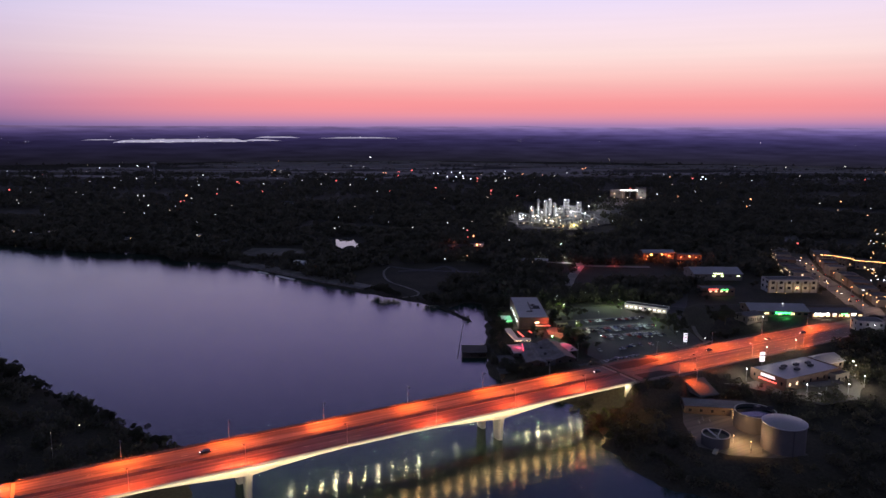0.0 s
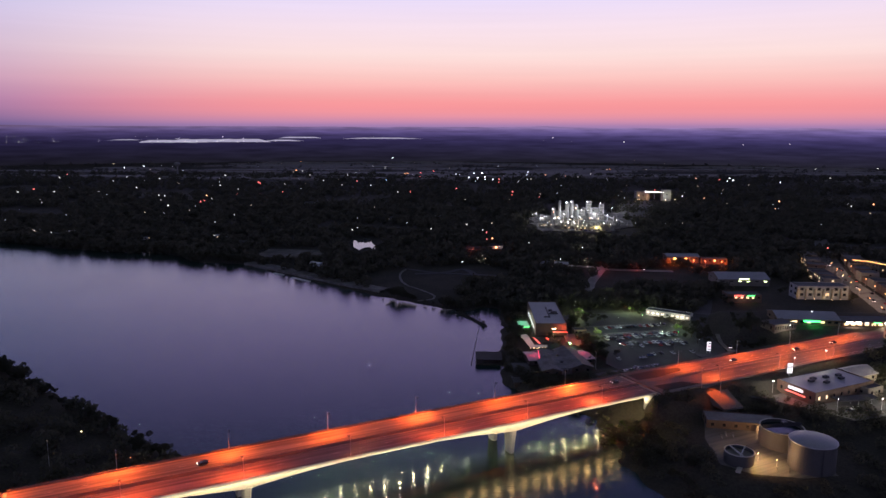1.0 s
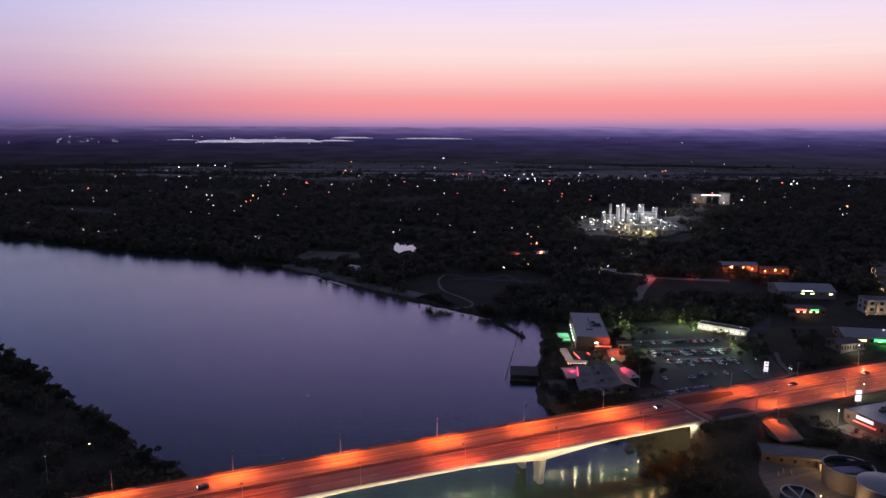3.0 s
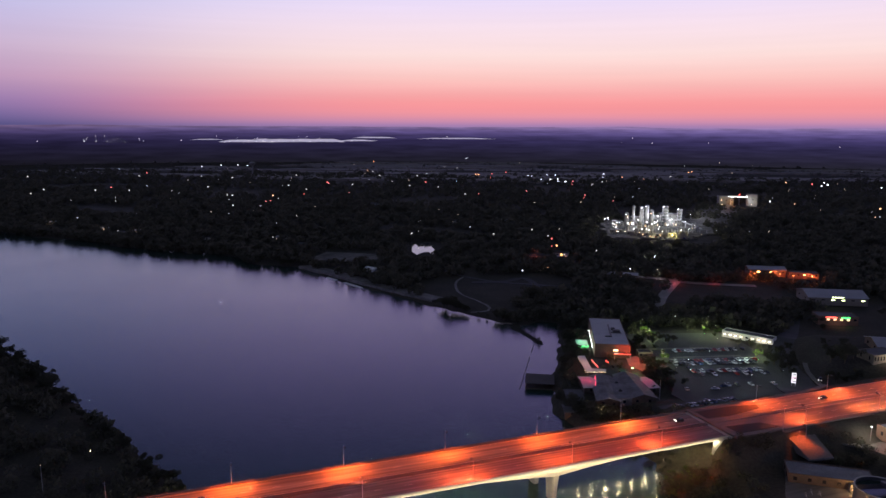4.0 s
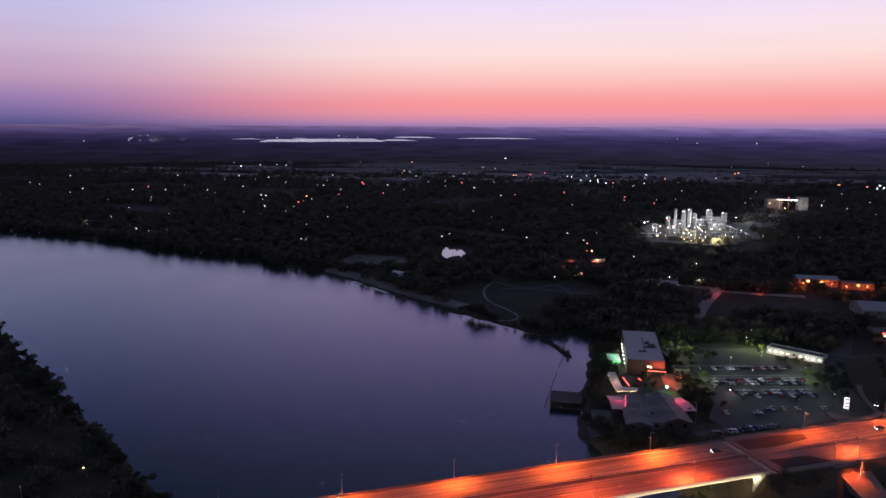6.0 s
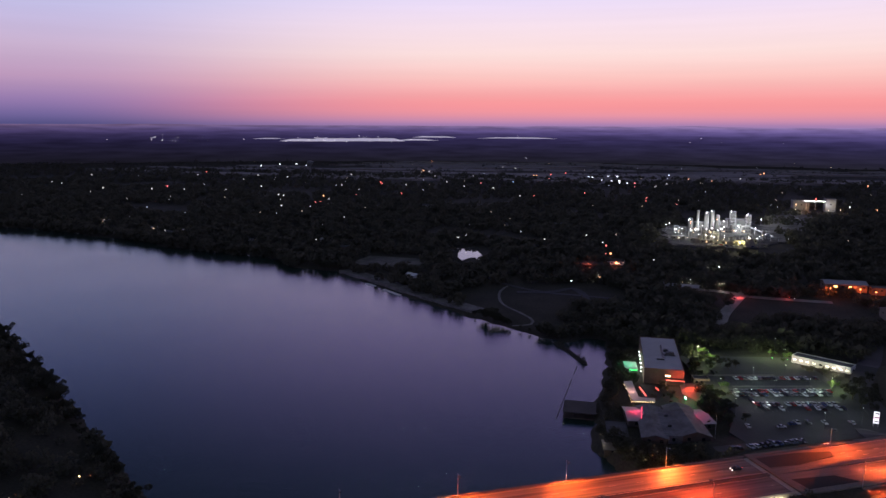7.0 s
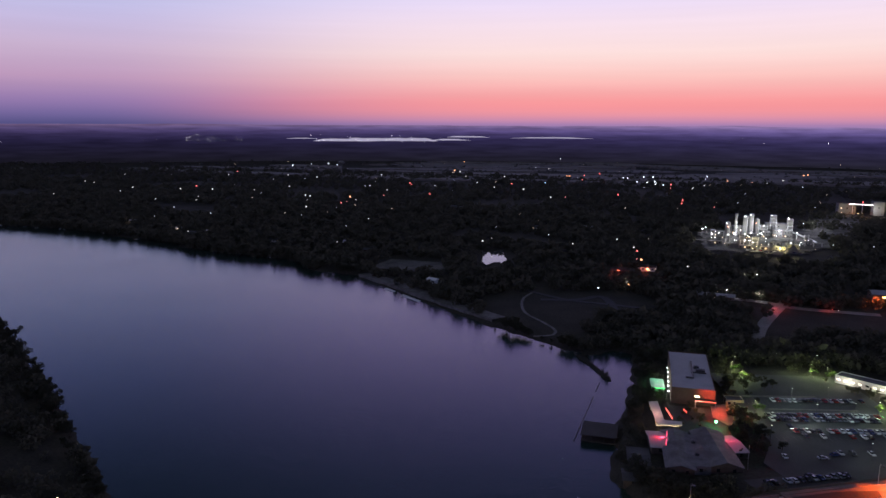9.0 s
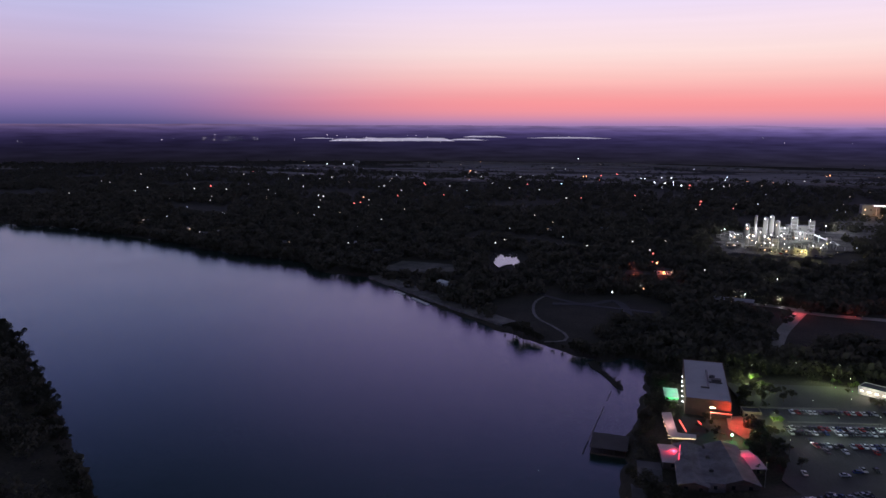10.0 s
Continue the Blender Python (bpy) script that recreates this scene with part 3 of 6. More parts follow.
# ---- road beyond the bridge ----
def ribbon(pts, width, lift=0.12, mat=ROAD, name="road", label="", category="road", fixed=None, thick=0.5, kind="structure"):
    m = M()
    dense = []
    for (ax, ay), (bx, by) in zip(pts, pts[1:]):
        k = max(1, int(math.hypot(bx - ax, by - ay) / 8))
        dense += [(ax + (bx - ax) * i / k, ay + (by - ay) * i / k) for i in range(k)]
    dense.append(pts[-1])
    for _ in range(2):
        dense = [dense[0]] + [((a[0] + 2 * b[0] + c[0]) / 4, (a[1] + 2 * b[1] + c[1]) / 4) for a, b, c in zip(dense, dense[1:], dense[2:])] + [dense[-1]]
    for i, (x, y) in enumerate(dense):
        a, b = dense[max(i - 1, 0)], dense[min(i + 1, len(dense) - 1)]
        l = math.hypot(b[0] - a[0], b[1] - a[1])
        nx, ny = -(b[1] - a[1]) / l * width / 2, (b[0] - a[0]) / l * width / 2
        z = max(ground_z(x, y), ground_z(x + nx, y + ny), ground_z(x - nx, y - ny), 0.4) + lift if fixed is None else fixed
        m.v += [(x + nx, y + ny, z), (x - nx, y - ny, z), (x + nx, y + ny, z - thick), (x - nx, y - ny, z - thick)]
    for i in range(len(dense) - 1):
        a, b = 4 * i, 4 * i + 4
        m.f += [(a, a + 1, b + 1, b), (a + 2, b + 2, b + 3, a + 3), (a, b, b + 2, a + 2), (a + 1, a + 3, b + 3, b + 1)]
    return tagged(new(name, m.mesh(name, mat)), label, category, kind=kind)


def road_piece(n0, n1, s0, s1, z0, z1, mat, name, label):
    return tagged(new(name, slab(n0, n1, z0, z1, s0, s1).mesh(name, mat)), label, "road", kind="structure")


for a, c in ((0, 15), (16, 31)):
    road_piece(a, c, -325, S0 - 1.6, -0.5, 0, ROAD, "road", "main road south of the bridge")
road_piece(1.0, 14.6, S1 + 3, 330, -0.5, 0, ROAD, "road", "wide main road lit orange by sodium lamps")
road_piece(17.0, 31.0, S1 + 3, 330, -0.5, 0, ROAD, "road", "wide main road lit orange by sodium lamps")
road_piece(14.6, 17.0, 186, 330, -0.5, 0.004, ROAD, "road", "paved turning lane between the carriageways")
road_piece(14.6, 17.0, S1 + 3, 186, -0.5, 0.16, PAVING, "median", "raised pale concrete median strip")
road_piece(-1.6, 1.0, S1 + 3, 300, -0.5, 0.16, PAVING, "pavement", "pale concrete pavement beside the main road")
road_piece(31.0, 33.0, S1 + 3, 180, -0.5, 0.16, PAVING, "pavement", "pale concrete pavement beside the main road")
stripe = M().box((0, 0, 0), (3.0, 0.2, 0.01)).mesh("lane_marking", PAINT)
lanes = tagged(new("road_markings"), "worn white lane lines on the main road", "road marking", kind="structure")
for n in (8.0, 20.6, 24.2):
    for s in np.arange(166, 326, 9.0):
        part("lane_marking", stripe, None, lanes).matrix_local = pose(*bridge_xy(s, n), road_z(s) + 0.006, 0, 0, ANG)
for n in (1.6, 13.9, 17.6, 30.4):
    part("edge_line", slab(n, n + 0.22, -0.05, 0.006, 164, 320), PAINT, lanes, "solid white edge line")
# near-black wedges paint in the unlit stretch between the road lamps
UNLIT_LANE = material("unlit_lane_dark", (0.014, 0.014, 0.015), 0.9, vary=0.3, scale=0.6)
for pts, z in (([(126.5, 20.5), (126.5, 29), (146, 29.2), (162, 26.5), (160, 22.5), (140, 19.5)], 0.02), ([(129, 1.4), (128, 10), (147, 8.2), (153, 1.6)], 0.02)):
    m = M().prism([bridge_xy(*p) for p in pts], 16.5, 17.3 - 0.005 * 14 + z + 0.06)
    tagged(new("road", m.mesh("road", UNLIT_LANE)), "dark tapering patch painted for the unlit part of a lane", "road", kind="structure")
for a, c in ((0.2, 15), (16, 30.9)):
    road_piece(a, c, S1 + 3, 126.4, -0.4, 0.09, PAVING, "road", "pale concrete approach slab at the bridge's end")
RAMP = [(143, 436), (158, 443), (171, 452), (181, 466), (183, 474), (182, 482), (180, 492), (181, 503), (185, 519)]
ribbon([bridge_xy(195, 28), bridge_xy(192, 40), (175, 485), (172, 510), (178, 545), (196, 585), (215, 640)], 12, label="side street leaving the main road", mat=ASPHALT, lift=0.2)
ribbon([bridge_xy(322, 16), (325, 530), (340, 575), (352, 620), (363, 670), (372, 720), (412, 830), (520, 1100)], 17, label="lit main street of the town", lift=0.2)
ribbon([bridge_xy(328, 16), (380, 545), (520, 560)], 26, label="wide road leading into the town", lift=0.2)
ribbon(RAMP, 2.6, 0.5, PAVING, "kerb", "pale concrete kerb curling down from the main road", "kerb")
# road lamp added here to give the steep drive its orange light
x, y = bridge_xy(157, -9)
copy_thing(plain, pose(x, y, ground_z(x, y), 0, 0, ANG + 90))
lx, ly = bridge_xy(155, -9)
lamp("SPOT", (lx, ly, ground_z(x, y) + 8.46), 9000, SODIUM, 0.03, (*bridge_xy(154.5, -10), 11.0), 100, 0.7)


# ---- trees ----
def leaf_quads(rng, centres, radii, count, size, flat=0.8):
    """Leaf clumps, random four-cornered leaves round some lobes."""
    k = rng.integers(0, len(centres), count)
    d = rng.normal(size=(count, 3))
    d /= np.linalg.norm(d, axis=1)[:, None]
    r = rng.uniform(0.45, 1.05, count) ** 0.6
    p = centres[k] + d * (r * radii[k])[:, None] * np.array([1, 1, flat])
    a = rng.normal(size=(count, 3))
    b = np.cross(a, rng.normal(size=(count, 3)))
    a /= np.linalg.norm(a, axis=1)[:, None]
    b /= np.linalg.norm(b, axis=1)[:, None]
    s = size * rng.uniform(0.6, 1.4, count)[:, None]
    return np.stack([p - a * s, p - b * s * 0.6, p + a * s, p + b * s * 0.6], 1).reshape(-1, 3)


def quad_mesh(name, v, mat):
    n = len(v) // 4
    me = bpy.data.meshes.new(name)
    me.vertices.add(len(v))
    me.vertices.foreach_set("co", v.astype(np.float32).ravel())
    me.loops.add(4 * n)
    me.loops.foreach_set("vertex_index", np.arange(4 * n, dtype=np.int32))
    me.polygons.add(n)
    me.polygons.foreach_set("loop_start", np.arange(0, 4 * n, 4, dtype=np.int32))
    me.materials.append(mat)
    me.update(calc_edges=True)
    return me


TREE_GROUP = "trees on the lake shore"


def build_tree(seed, high, label, bush=False, leaves=1500, leaf=FOLIAGE):
    rng = np.random.default_rng(seed)
    o = thing("bush" if bush else "tree", pose(0, 0, 0), label, "bush" if bush else "tree", TREE_GROUP)
    lobes = rng.integers(7, 11)
    c = np.stack([rng.normal(0, high * 0.19, lobes), rng.normal(0, high * 0.19, lobes), rng.uniform(0.38 if not bush else 0.2, 0.86, lobes) * high], 1)
    rad = rng.uniform(0.13, 0.24, lobes) * high * (1.35 if bush else 1)
    trunk = M()
    top = (rng.normal(0, 0.3), rng.normal(0, 0.3), high * 0.5)
    trunk.tube((0, 0, -0.6), top, high * 0.026, 8, high * 0.014)
    for i in range(min(6, lobes)):
        trunk.tube((top[0] * 0.7, top[1] * 0.7, high * 0.34), tuple(c[i]), high * 0.012, 5, high * 0.005)
    part("trunk", trunk, BARK, o)
    part("crown", quad_mesh("crown", leaf_quads(rng, c, rad, leaves, high * 0.038), leaf), leaf, o)
    return o


class Grove:
    """Places copies of a few trees."""
    def __init__(self, kinds):
        self.kinds, self.used, self.n = kinds, set(), 0
        self.rng = random.Random(5)

    def put(self, x, y, size, z=None):
        k = self.n % len(self.kinds)
        self.n += 1
        ob, high = self.kinds[k]
        s = size / high
        m = pose(x, y, ground_z(x, y) if z is None else z, 0, 0, self.rng.uniform(0, 360)) @ Matrix.Diagonal((s * self.rng.uniform(0.9, 1.15), s * self.rng.uniform(0.9, 1.15), s, 1))
        if k in self.used:
            return copy_thing(ob, m)
        self.used.add(k)
        ob.matrix_world = m
        return ob


oaks = Grove([(build_tree(11 + i, 10.0, "broad dark live oak on the lake shore"), 10.0) for i in range(5)])
shrubs = Grove([(build_tree(31 + i, 4.0, "low dark shrub on the river bank", True, 700), 4.0) for i in range(3)])

garden = Grove([(build_tree(51 + i, 6.0, "small tree, leaves coloured brighter green as if lamp-lit", leaves=900, leaf=FOLIAGE_LIT), 6.0) for i in range(3)])


def clear_of_road(x, y, margin=4):
    s, n = (x - BX) * UX + (y - BY) * UY, -(x - BX) * UY + (y - BY) * UX
    return not (-330 < s < 345 and -margin < n < 31 + margin)


def along(pts, inland, count, lo, hi, seed, grove=None):
    """Trees scattered in a belt on the land side of a shore line."""
    rng = random.Random(seed)
    lens = [math.hypot(b[0] - a[0], b[1] - a[1]) for a, b in zip(pts, pts[1:])]
    made = tries = 0
    while made < count and tries < count * 20:
        tries += 1
        k = rng.choices(range(len(lens)), lens)[0]
        t, (a, b) = rng.random(), (pts[k], pts[k + 1])
        nx, ny = -(b[1] - a[1]) / lens[k], (b[0] - a[0]) / lens[k]
        off = rng.uniform(*inland)
        for side in (1, -1):
            x, y = a[0] + (b[0] - a[0]) * t + nx * off * side, a[1] + (b[1] - a[1]) * t + ny * off * side
            if float(shore_distance(np.array([x]), np.array([y]))[0]) > min(abs(inland[0]), 1.5) and clear_of_road(x, y) and not (112 < x < 190 and 272 < y < 375):
                (grove or oaks).put(x, y, rng.uniform(lo, hi))
                made += 1
                break


south = [(-121, 322), (-151, 344), (-192, 377), (-252, 422), (-331, 483), (-421, 543), (-563, 618)]
along(south[:3], (0.8, 7), 22, 6, 8.5, 1)
along(south[2:4], (0.8, 7), 22, 5.5, 8, 111)
along(south[3:5], (0.8, 6), 22, 8, 11.5, 112)
along(south[4:], (0.8, 6), 34, 9.5, 13.5, 113)
along(south[3:], (5, 14), 20, 10, 13, 101)
along([(81, 350), (79, 335), (86, 311), (103, 291), (150, 255), (260, 195)], (2, 22), 40, 5, 8.5, 3)
along([(34, 522), (37, 560), (36, 600), (30, 623)], (1, 11), 18, 5, 9, 5)
along([(30, 460), (34, 522)], (1, 5), 7, 4, 7, 6)
along([(30, 460), (33, 434), (52, 410), (72, 392)], (1, 12), 22, 3, 5.5, 61, shrubs)
for x, y, h in ((-60, 655, 13), (-54, 651, 14), (-48, 647, 12), (-57, 653, 12), (-51, 649, 12), (-45, 645, 11), (-63, 658, 10), (-41, 642, 9), (-9, 623, 12), (-4, 620, 11), (-14, 627, 11), (-259, 811, 13), (-265, 812, 13), (-271, 817, 13), (-8, 621, 11), (-14, 624, 10), (0, 617, 8), (-22, 629, 5), (-30, 634, 4), (-70, 662, 5), (24, 626, 7), (34, 626, 8), (-255, 812, 12), (-262, 809, 11), (-268, 815, 12), (10, 618, 5)):
    oaks.put(x, y, h)
along([(81, 350), (80, 372), (72, 392), (52, 410)], (1, 8), 12, 2.5, 5, 9, shrubs)
# the brightened leaves again, for the floodlit bank under the bridge
green = random.Random(29)
for i in range(48):
    garden.put(*bridge_xy(green.uniform(80, 117), green.uniform(-10, 7)), green.uniform(2.4, 4.4))
slope = random.Random(23)
for i in range(46):
    s, n = slope.uniform(82, 116), slope.uniform(-7, 38)
    shrubs.put(*bridge_xy(s, n), slope.uniform(1.6, 3.4) * (1 if s < 108 else 0.5))
for s, n, h in ((88, -3, 5), (92, -5, 6), (97, -2, 4.5), (101, -5, 5.5), (106, -3, 4.5), (111, -5, 5), (84, -5, 6), (95, 3, 3.5), (104, 4, 3), (116, -6, 6), (122, -7, 6), (128, -8, 5), (134, -9, 6)):
    shrubs.put(*bridge_xy(s, n), h)
for x, y, h in ((88, 556, 9), (94, 565, 8), (101, 558, 9), (107, 550, 8), (112, 556, 8), (96, 549, 8), (127, 588, 6), (131, 590, 5), (143, 574, 5), (262, 452, 11), (272, 460, 12), (284, 468, 11), (296, 470, 12), (308, 474, 12), (258, 440, 10), (270, 446, 12), (282, 452, 12), (294, 456, 13), (306, 462, 12),
                (246, 422, 8), (252, 430, 9), (318, 478, 12), (330, 484, 12), (268, 430, 11), (284, 440, 12), (300, 446, 12), (250, 412, 9), (240, 396, 6), (262, 418, 10)):
    oaks.put(x, y, h)
for x, y, h in ((170, 372, 6), (178, 376, 5), (186, 370, 6), (160, 378, 6), (196, 368, 5), (168, 383, 5), (206, 372, 5), (215, 380, 6), (226, 388, 5), (176, 384, 4)):
    shrubs.put(x, y, h)
for x, y, h in ((69.0, 510.8, 4.5), (66.6, 518.1, 4.5), (71.8, 505.5, 4), (63.3, 506.8, 3.5), (66.9, 500.2, 3.5), (85.8, 478.1, 6), (84.5, 487.8, 4.5), (91.8, 472.3, 6.5), (97.1, 482.8, 6), (90.1, 487.4, 5.5), (86, 547.7, 7), (89.6, 554.8, 6), (152.0, 563.3, 4), (156.4, 562.8, 4), (161.2, 561.5, 4), (166.1, 561.2, 4), (95.7, 468.5, 6), (96.9, 539.6, 5), (100.5, 486.8, 4), (165.9, 502.0, 13), (165.8, 515.7, 12), (172.0, 507.7, 12), (173.6, 533.6, 11), (191.1, 484.8, 9), (194.6, 482.4, 9), (200.1, 485.2, 8), (206.3, 493.3, 7), (190.2, 492.5, 7), (222.0, 615.6, 9), (217.5, 627.7, 9), (222.5, 596.1, 8)):
    oaks.put(x, y, h)
for x, y, h in ((203, 506, 14), (210, 512, 13), (197, 511, 12), (290, 655, 9), (283, 648, 8), (330, 618, 9), (336, 628, 9), (205, 520, 7), (210, 527, 8), (200, 530, 7), (213, 535, 8), (203, 540, 7), (178, 520, 8), (181, 530, 8), (176, 538, 7), (183, 545, 7), (172, 500, 6)):
    oaks.put(x, y, h)


# ---- woods beyond the shore: too many to count ----
CLEAR_WEST = [(-711, 1046, 12), (-599, 1004, 12), (-538, 991, 12), (-119, 908, 25), (-200, 845, 38), (-40, 715, 52), (10, 735, 42), (14, 846, 15), (41, 864, 15), (-155,
            780, 14), (-114, 864, 21), (-126, 946, 15), (-144, 936, 13), (-112, 842, 16), (-35, 668, 24), (-48, 690, 26), (-20, 650, 20)]
CLEAR_EAST = [(67, 520, 95), (130, 520, 85), (258, 550, 75), (300, 640, 55), (175, 1115, 84), (165, 1040, 78), (200, 1010, 50), (262, 1190, 42), (310, 1320, 42), (362,
            1430, 62), (240, 620, 30), (180, 712, 42), (218, 708, 42), (135, 700, 24), (124, 660, 18), (118, 772, 22), (215, 750, 26), (150, 742, 22), (262, 690, 40), (245, 790, 45),
            (370, 660, 70), (360, 560, 60), (410, 760, 60), (120, 762, 25)]


def far_enough(x, y):
    ok = np.ones(x.shape, bool)
    for cx, cy, r in CLEAR_WEST + CLEAR_EAST:
        ok &= np.hypot(x - cx, y - cy) > r
    s, n = (x - BX) * UX + (y - BY) * UY, -(x - BX) * UY + (y - BY) * UX
    ok &= ~((s > -330) & (s < 400) & (n > -30) & (n < 50))
    return ok


FAR_SHORE = [(-303, 815), (-335, 857), (-373, 870), (-434, 874), (-497, 893), (-558, 925), (-627, 948), (-771, 980), (-908, 985), (-1500, 1030)]


def build_woods():
    rng = np.random.default_rng(77)
    for name, label, mat, belts in (("woods", "dark woods covering the land behind the lake", FOLIAGE_FAR, ((560, 1200, 10500, 10, 0.8), (1200, 2150, 8600, 12, 1.35))),
                                    ("brush", "scattered far trees, leaf colour paled to stand in for haze", FOLIAGE_HAZED, ((1600, 2300, 3000, 9, 1.0), (2200, 2850, 1200, 9, 0.9)))):
        out = []
        for y0, y1, count, size, thin in belts:
            y = y0 + (y1 - y0) * rng.random(count) ** thin
            x = (rng.random(count) * 2.05 - 1.25) * (y + 60)
            clump = np.sin(x * 0.013 + 2 * np.sin(y * 0.006)) + np.sin(y * 0.017 + x * 0.004)
            ok = (shore_distance(x, y) > 9) & far_enough(x, y) & (clump > (-1.75 if y0 < 1000 else -1.3 if y0 < 1500 else -0.4))
            x, y = x[ok], y[ok]
            h = size * rng.uniform(0.65, 1.2, len(x))
            if y0 < 600:  # a taller belt along the water's edge
                k = rng.integers(0, len(FAR_SHORE) - 1, 260)
                a, b = np.array(FAR_SHORE)[k], np.array(FAR_SHORE)[k + 1]
                p = a + (b - a) * rng.random((260, 1)) + rng.normal(0, 3, (260, 2)) + np.array([1.0, 6.0])
                keep = shore_distance(p[:, 0], p[:, 1]) > 0.5
                p = p[keep]
                x, y, h = np.concatenate([x, p[:, 0]]), np.concatenate([y, p[:, 1]]), np.concatenate([h, rng.uniform(8, 14, len(p))])
            z = height(x, y)
            per = 26 if y0 > 600 else 34
            c = np.repeat(np.stack([x, y, z + h * 0.5], 1), per, 0)
            r = np.repeat(h * 0.55, per)
            v = leaf_quads(rng, c[:1] * 0, np.array([1.0]), len(x) * per, 1.0).reshape(-1, 4, 3)
            mid = v.mean(1, keepdims=True)
            v = (v - mid) * 0.42 + mid
            v = v * r[:, None, None] + c[:, None, :]
            out.append(v.reshape(-1, 3))
        tagged(new(name, quad_mesh(name, np.concatenate(out), mat)), label, name, kind="stuff")


build_woods()


def build_thicket():
    """Dense undergrowth on the near banks."""
    rng = np.random.default_rng(5)
    out = []
    for x0, x1, y0, y1, count, size in ((-640, -105, 235, 640, 2600, 8), (78, 330, 180, 372, 1200, 5), (-30, 240, 600, 800, 1500, 8), (34, 60, 395, 440, 90, 4), (30, 53, 425, 525, 260, 3.2), (50, 96, 412, 438, 220, 3.2), (84, 92, 440, 605, 150, 3.6), (34, 60, 510, 612, 240, 3.6), (150, 215, 360, 396, 120, 4), (236, 420, 380, 490, 420, 8)):
        x, y = rng.uniform(x0, x1, count), rng.uniform(y0, y1, count)
        s, n = (x - BX) * UX + (y - BY) * UY, -(x - BX) * UY + (y - BY) * UX
        ok = (shore_distance(x, y) > 2.5) & ~((s > -330) & (s < 345) & (n > -6) & (n < 36))
        built = [(62, 455, 19, 19), (78, 456, 11, 17), (49.5, 464, 6, 12), (85, 469, 6, 11), (67.5, 556, 14, 37), (53, 498, 11, 18), (68, 501, 17, 19), (41, 451, 6, 10), (39, 434, 6, 7), (49.5, 546, 5, 9), (130, 520, 40, 80), (108, 442, 28, 15)]
        for cx, cy, hx, hy in built if size in (3.2, 3.6) else ((146, 340, 30, 38), (204, 404, 34, 30), (67, 520, 40, 85), (130, 520, 60, 80), (240, 620, 22, 14), (98, 772, 20, 10), (262, 692, 28, 20), (270, 560, 70, 60), (310, 636, 30, 16), (130, 700, 12, 60), (135, 735, 12, 40), (155, 760, 70, 8), (178, 722, 58, 44)):
            ok &= ~((np.abs(x - cx) < hx) & (np.abs(y - cy) < hy))
        for cx, cy, r in [(-40, 715, 52), (10, 735, 42), (-35, 668, 22), (-48, 690, 24), (-20, 652, 20), (0, 640, 12)]:
            ok &= np.hypot(x - cx, y - cy) > r
        x, y = x[ok], y[ok]
        h = size * rng.uniform(0.55, 1.25, len(x))
        per = 70
        c = np.repeat(np.stack([x, y, height(x, y) + h * 0.45], 1), per, 0)
        v = leaf_quads(rng, np.zeros((1, 3)), np.array([1.0]), len(x) * per, 1.0).reshape(-1, 4, 3)
        mid = v.mean(1, keepdims=True)
        v = ((v - mid) * 0.22 + mid) * np.repeat(h * 0.55, per)[:, None, None] + c[:, None, :]
        out.append(v.reshape(-1, 3))
    tagged(new("thicket", quad_mesh("thicket", np.concatenate(out), FOLIAGE_FAR)), "dense dark undergrowth on the near banks", "undergrowth", kind="stuff")


build_thicket()


# ---- houses, halls and shops ----
PANES = {}


def pane_mesh(w, h, mat):
    key = (round(w, 2), round(h, 2), mat.name)
    if key not in PANES:
        PANES[key] = M().box((0, 0, -h / 2), (w, 0.12, h)).mesh("window", mat)
    return PANES[key]


